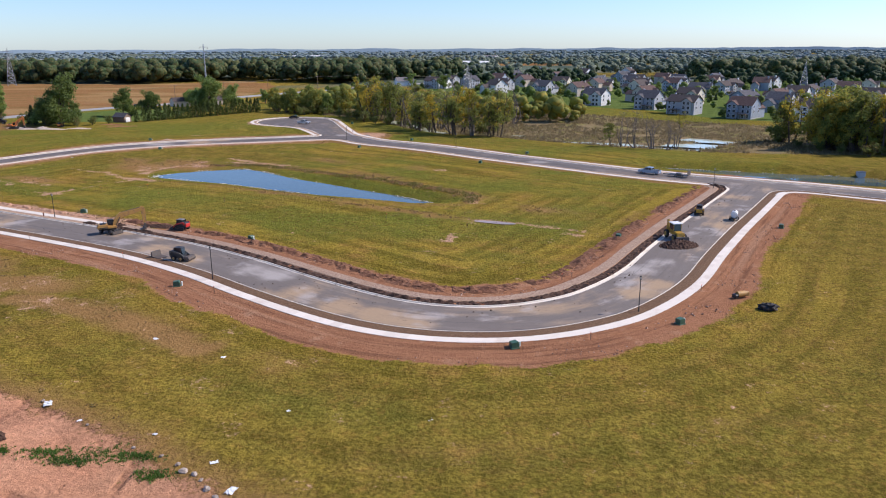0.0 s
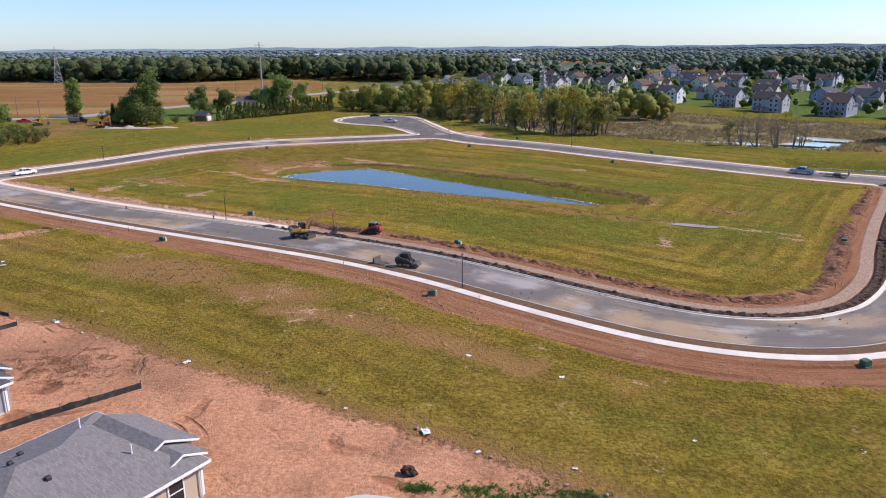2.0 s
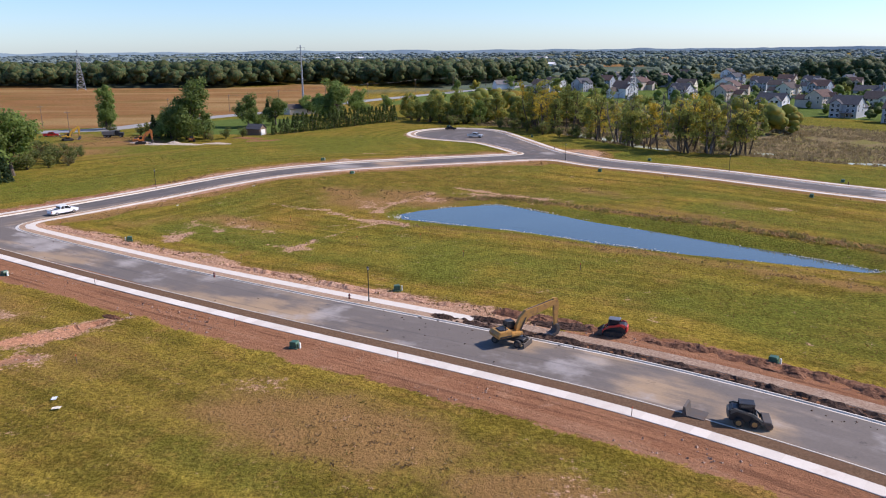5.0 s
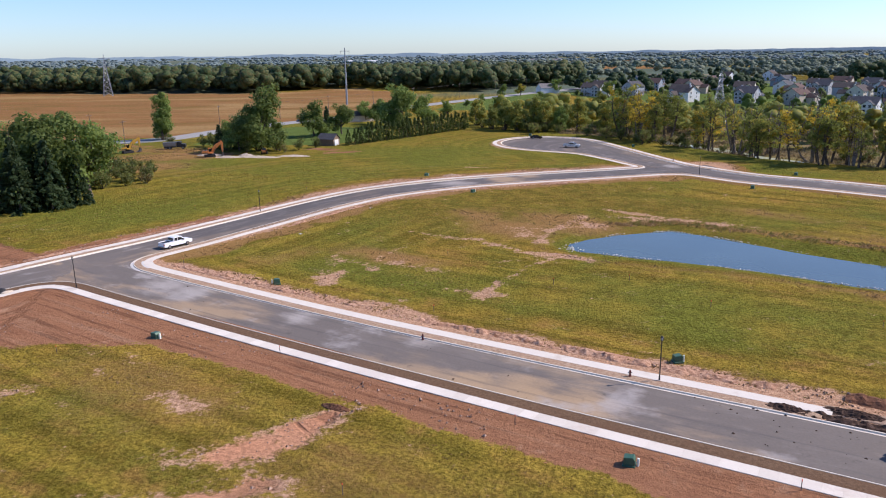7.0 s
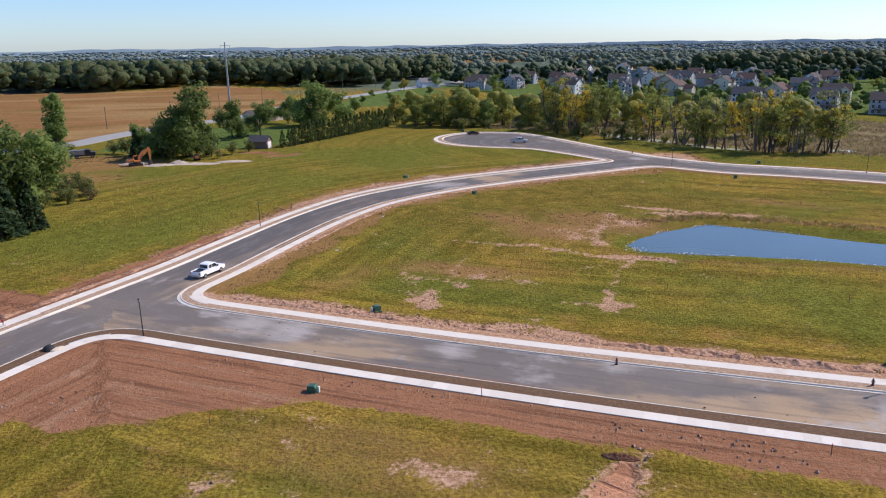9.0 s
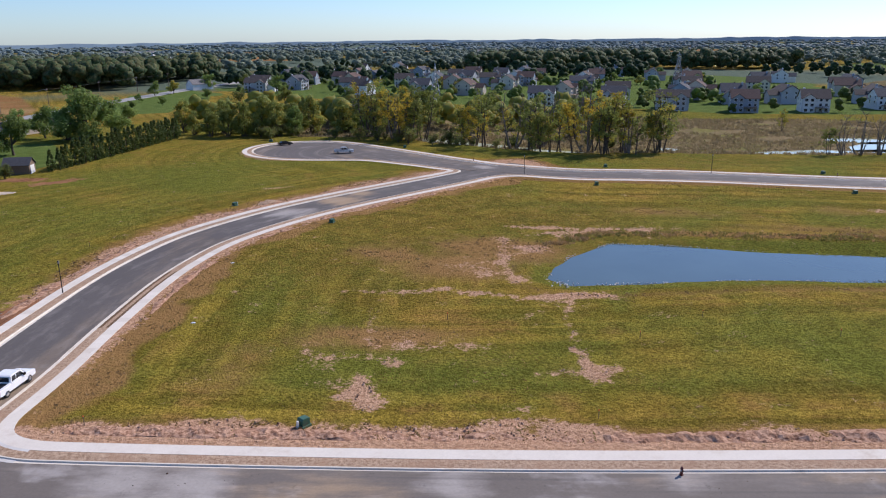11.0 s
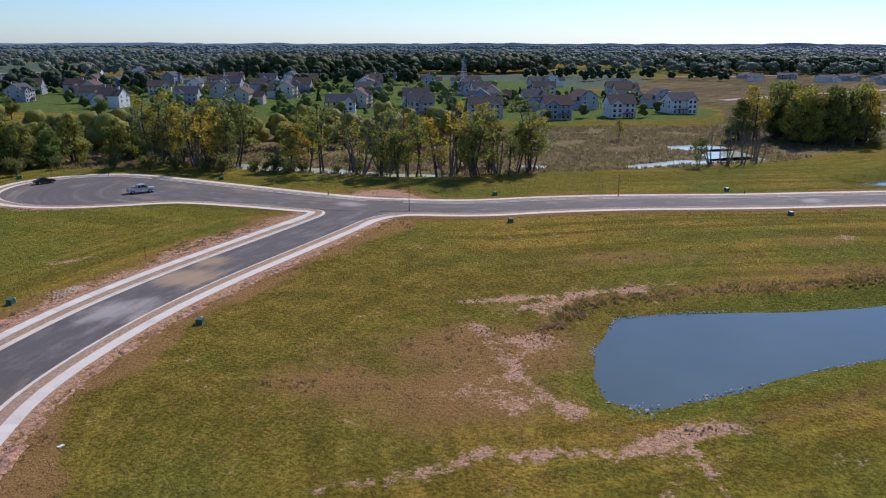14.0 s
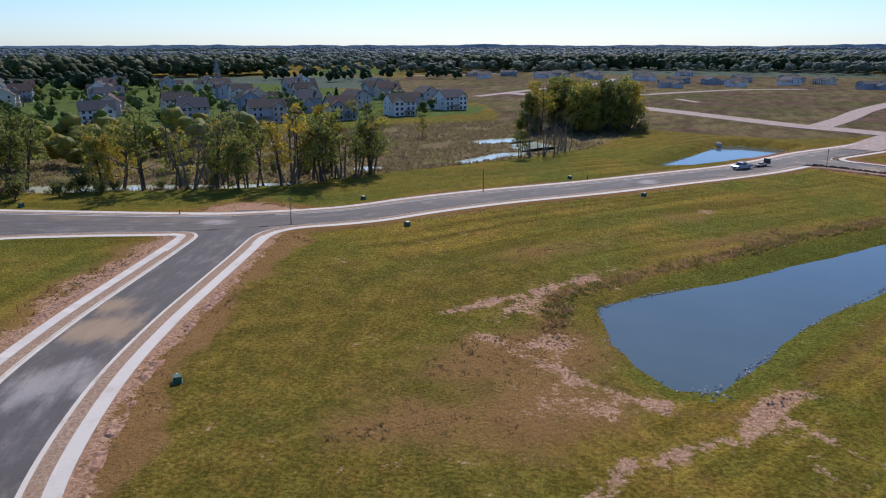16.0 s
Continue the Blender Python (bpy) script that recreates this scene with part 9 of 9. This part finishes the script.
tagged(new("clods", me), "loose clods and stones on the bare strips", "clods", kind="stuff")
# crumbs of soil dropped on the asphalt
cl = []
rr = np.random.default_rng(61)
for k in range(420):
    i = rr.integers(10, len(NEAR_CL) - 6)
    o = rr.choice([rr.uniform(2.4, 4.2), rr.uniform(-4, 4)])
    p = NEAR_CL[i] + normals(NEAR_CL)[i] * o + rr.normal(size=2) * .8
    if hash_noise(np.array([p[0]]), np.array([p[1]]), 7, 9)[0] > -.1:
        v = octa * rr.uniform(.03, .16) * rr.uniform(.6, 1.4, (6, 1)) + (p[0], p[1], T(*p) + .13)
        cl += [v[list(f)] for f in face]
me = tris_mesh("soil_crumbs", np.array(cl))
me.materials.append(M_TRENCH)
tagged(new("soil_crumbs", me), "dark crumbs of soil dropped on the asphalt", "soil", kind="stuff")

# leafy gardens round the neighbourhood's houses
gr = np.random.default_rng(91)
yard = []
for a in FIRST + REST:
    for k in range(2):
        t, d = gr.uniform(0, 6.28), gr.uniform(10.5, 15)
        p = (a[0] + math.cos(t) * d, a[1] + math.sin(t) * d)
        if min(math.hypot(p[0] - b[0], p[1] - b[1]) for b in FIRST + REST) > 10 and not inside(np.array([p[0]]), np.array([p[1]]), np.array(MARSH, float))[0]:
            yard.append(p)
woods("rounded garden trees close round the houses", np.array(yard), 3, 7.5, 26, 0.7, M_LEAF)

# taller brown weeds on the banks of the near pond
px, py, r_ = spots_in(60000, -105, 160, 5, 240, 57)
dp_ = np.abs(near_line(px, py, np.vstack([POND, POND[:1]]).astype(float))[0])
keep = ~inside(px, py, POND) & (np.abs(dp_ - 5.6) < 2.4 * r_.random(len(px)) + 0.9 * hash_noise(px, py, 4, 23)) & (r_.random(len(px)) < 0.6) & (py > 197 - 0.82 * (px + 40))
px, py = px[keep], py[keep]
blades("weeds", px, py, 0.18 + 0.34 * r_.random(len(px)), 0.34, 5, M_WEED, "tall brown weeds on the pond's bank", "weeds", 58, 0.7)
M_SPROUT = foliage("sprouting_weeds", (0.085, 0.170, 0.030), (0.170, 0.300, 0.055))
r_ = np.random.default_rng(59)
px = np.concatenate([x + r_.normal(size=130) * a for x, a in ((-45.9, .6), (-41.5, 1.2), (-36.8, 1.6), (-33.8, .9), (-31.4, .8), (-39.0, 1.1))])
py = np.concatenate([y + r_.normal(size=130) * a for y, a in ((59.3, .3), (59.3, .5), (59.4, .7), (59.1, .4), (56.5, .5), (58.2, .4))])
blades("weeds", px, py, 0.05 + 0.14 * r_.random(len(px)), 0.12, 5, M_SPROUT, "low bright green weeds sprouting on red soil", "weeds", 60, 0.9)

# ---------------------------------------------------------------- the walks' slabs, poured one by one
def slab_shape(length):
    bm = bmesh.new()
    h = .005
    a = [bm.verts.new((sx * (length / 2 - .004 - e), sy * (.745 - e), z)) for z, e in ((0, 0), (h, .005)) for sx, sy in ((-1, -1), (1, -1), (1, 1), (-1, 1))]
    bm.faces.new(a[4:])
    for k in range(4):
        bm.faces.new((a[k], a[(k + 1) % 4], a[4 + (k + 1) % 4], a[4 + k]))
    return bm_mesh("slab", bm, M_SLAB)


def slab_material():
    n = Nodes("walk_slab")
    c = n.mix(n.rand(), (0.61, 0.545, 0.465), (0.71, 0.645, 0.56))
    c = n.mix(n.step(n.noise(3.0, 6, 0.7), 0.52, 0.74, 0, 0.65), c, (0.53, 0.43, 0.345))
    c = n.shade(c, n.math("MULTIPLY_ADD", n.noise(0.2, 4, 0.7), 0.22, 0.89))
    n.bump(n.noise(0.08, 3), 0.2, 0.01)
    return n.done(c, 0.85, 0, 0.3)


M_SLAB = slab_material()
SLAB = slab_shape(1.5)
for line, flip, host, most in ((paved, 1, "pavement.002", 300), (SOUTH, -1, "pavement", 300), (OUTER, 1, "pavement.001", 240)):
    ln = even(offset(line, 2.75 * flip), 1.5)
    d = np.gradient(ln, axis=0)
    zz = flat_bumps(ln[:, 0], ln[:, 1])
    parent = bpy.data.objects[host]
    ok = (ln[:, 0] > -205) & (ln[:, 0] < 80) & (ln[:, 1] < 300)
    rise = np.gradient(zz)
    for p, q, z, dz in list(zip(ln[ok], d[ok], zz[ok], rise[ok]))[:most]:
        ob = new("slab", SLAB)
        ob.parent = parent
        ob.matrix_basis = Matrix.Translation((p[0], p[1], z + .1980)) @ Matrix.Rotation(math.atan2(q[1], q[0]), 4, "Z") @ Matrix.Rotation(-math.atan2(dz, math.hypot(q[0], q[1])), 4, "Y") @ Matrix.Diagonal((math.hypot(q[0], q[1]) / 1.5, 1, 1, 1))
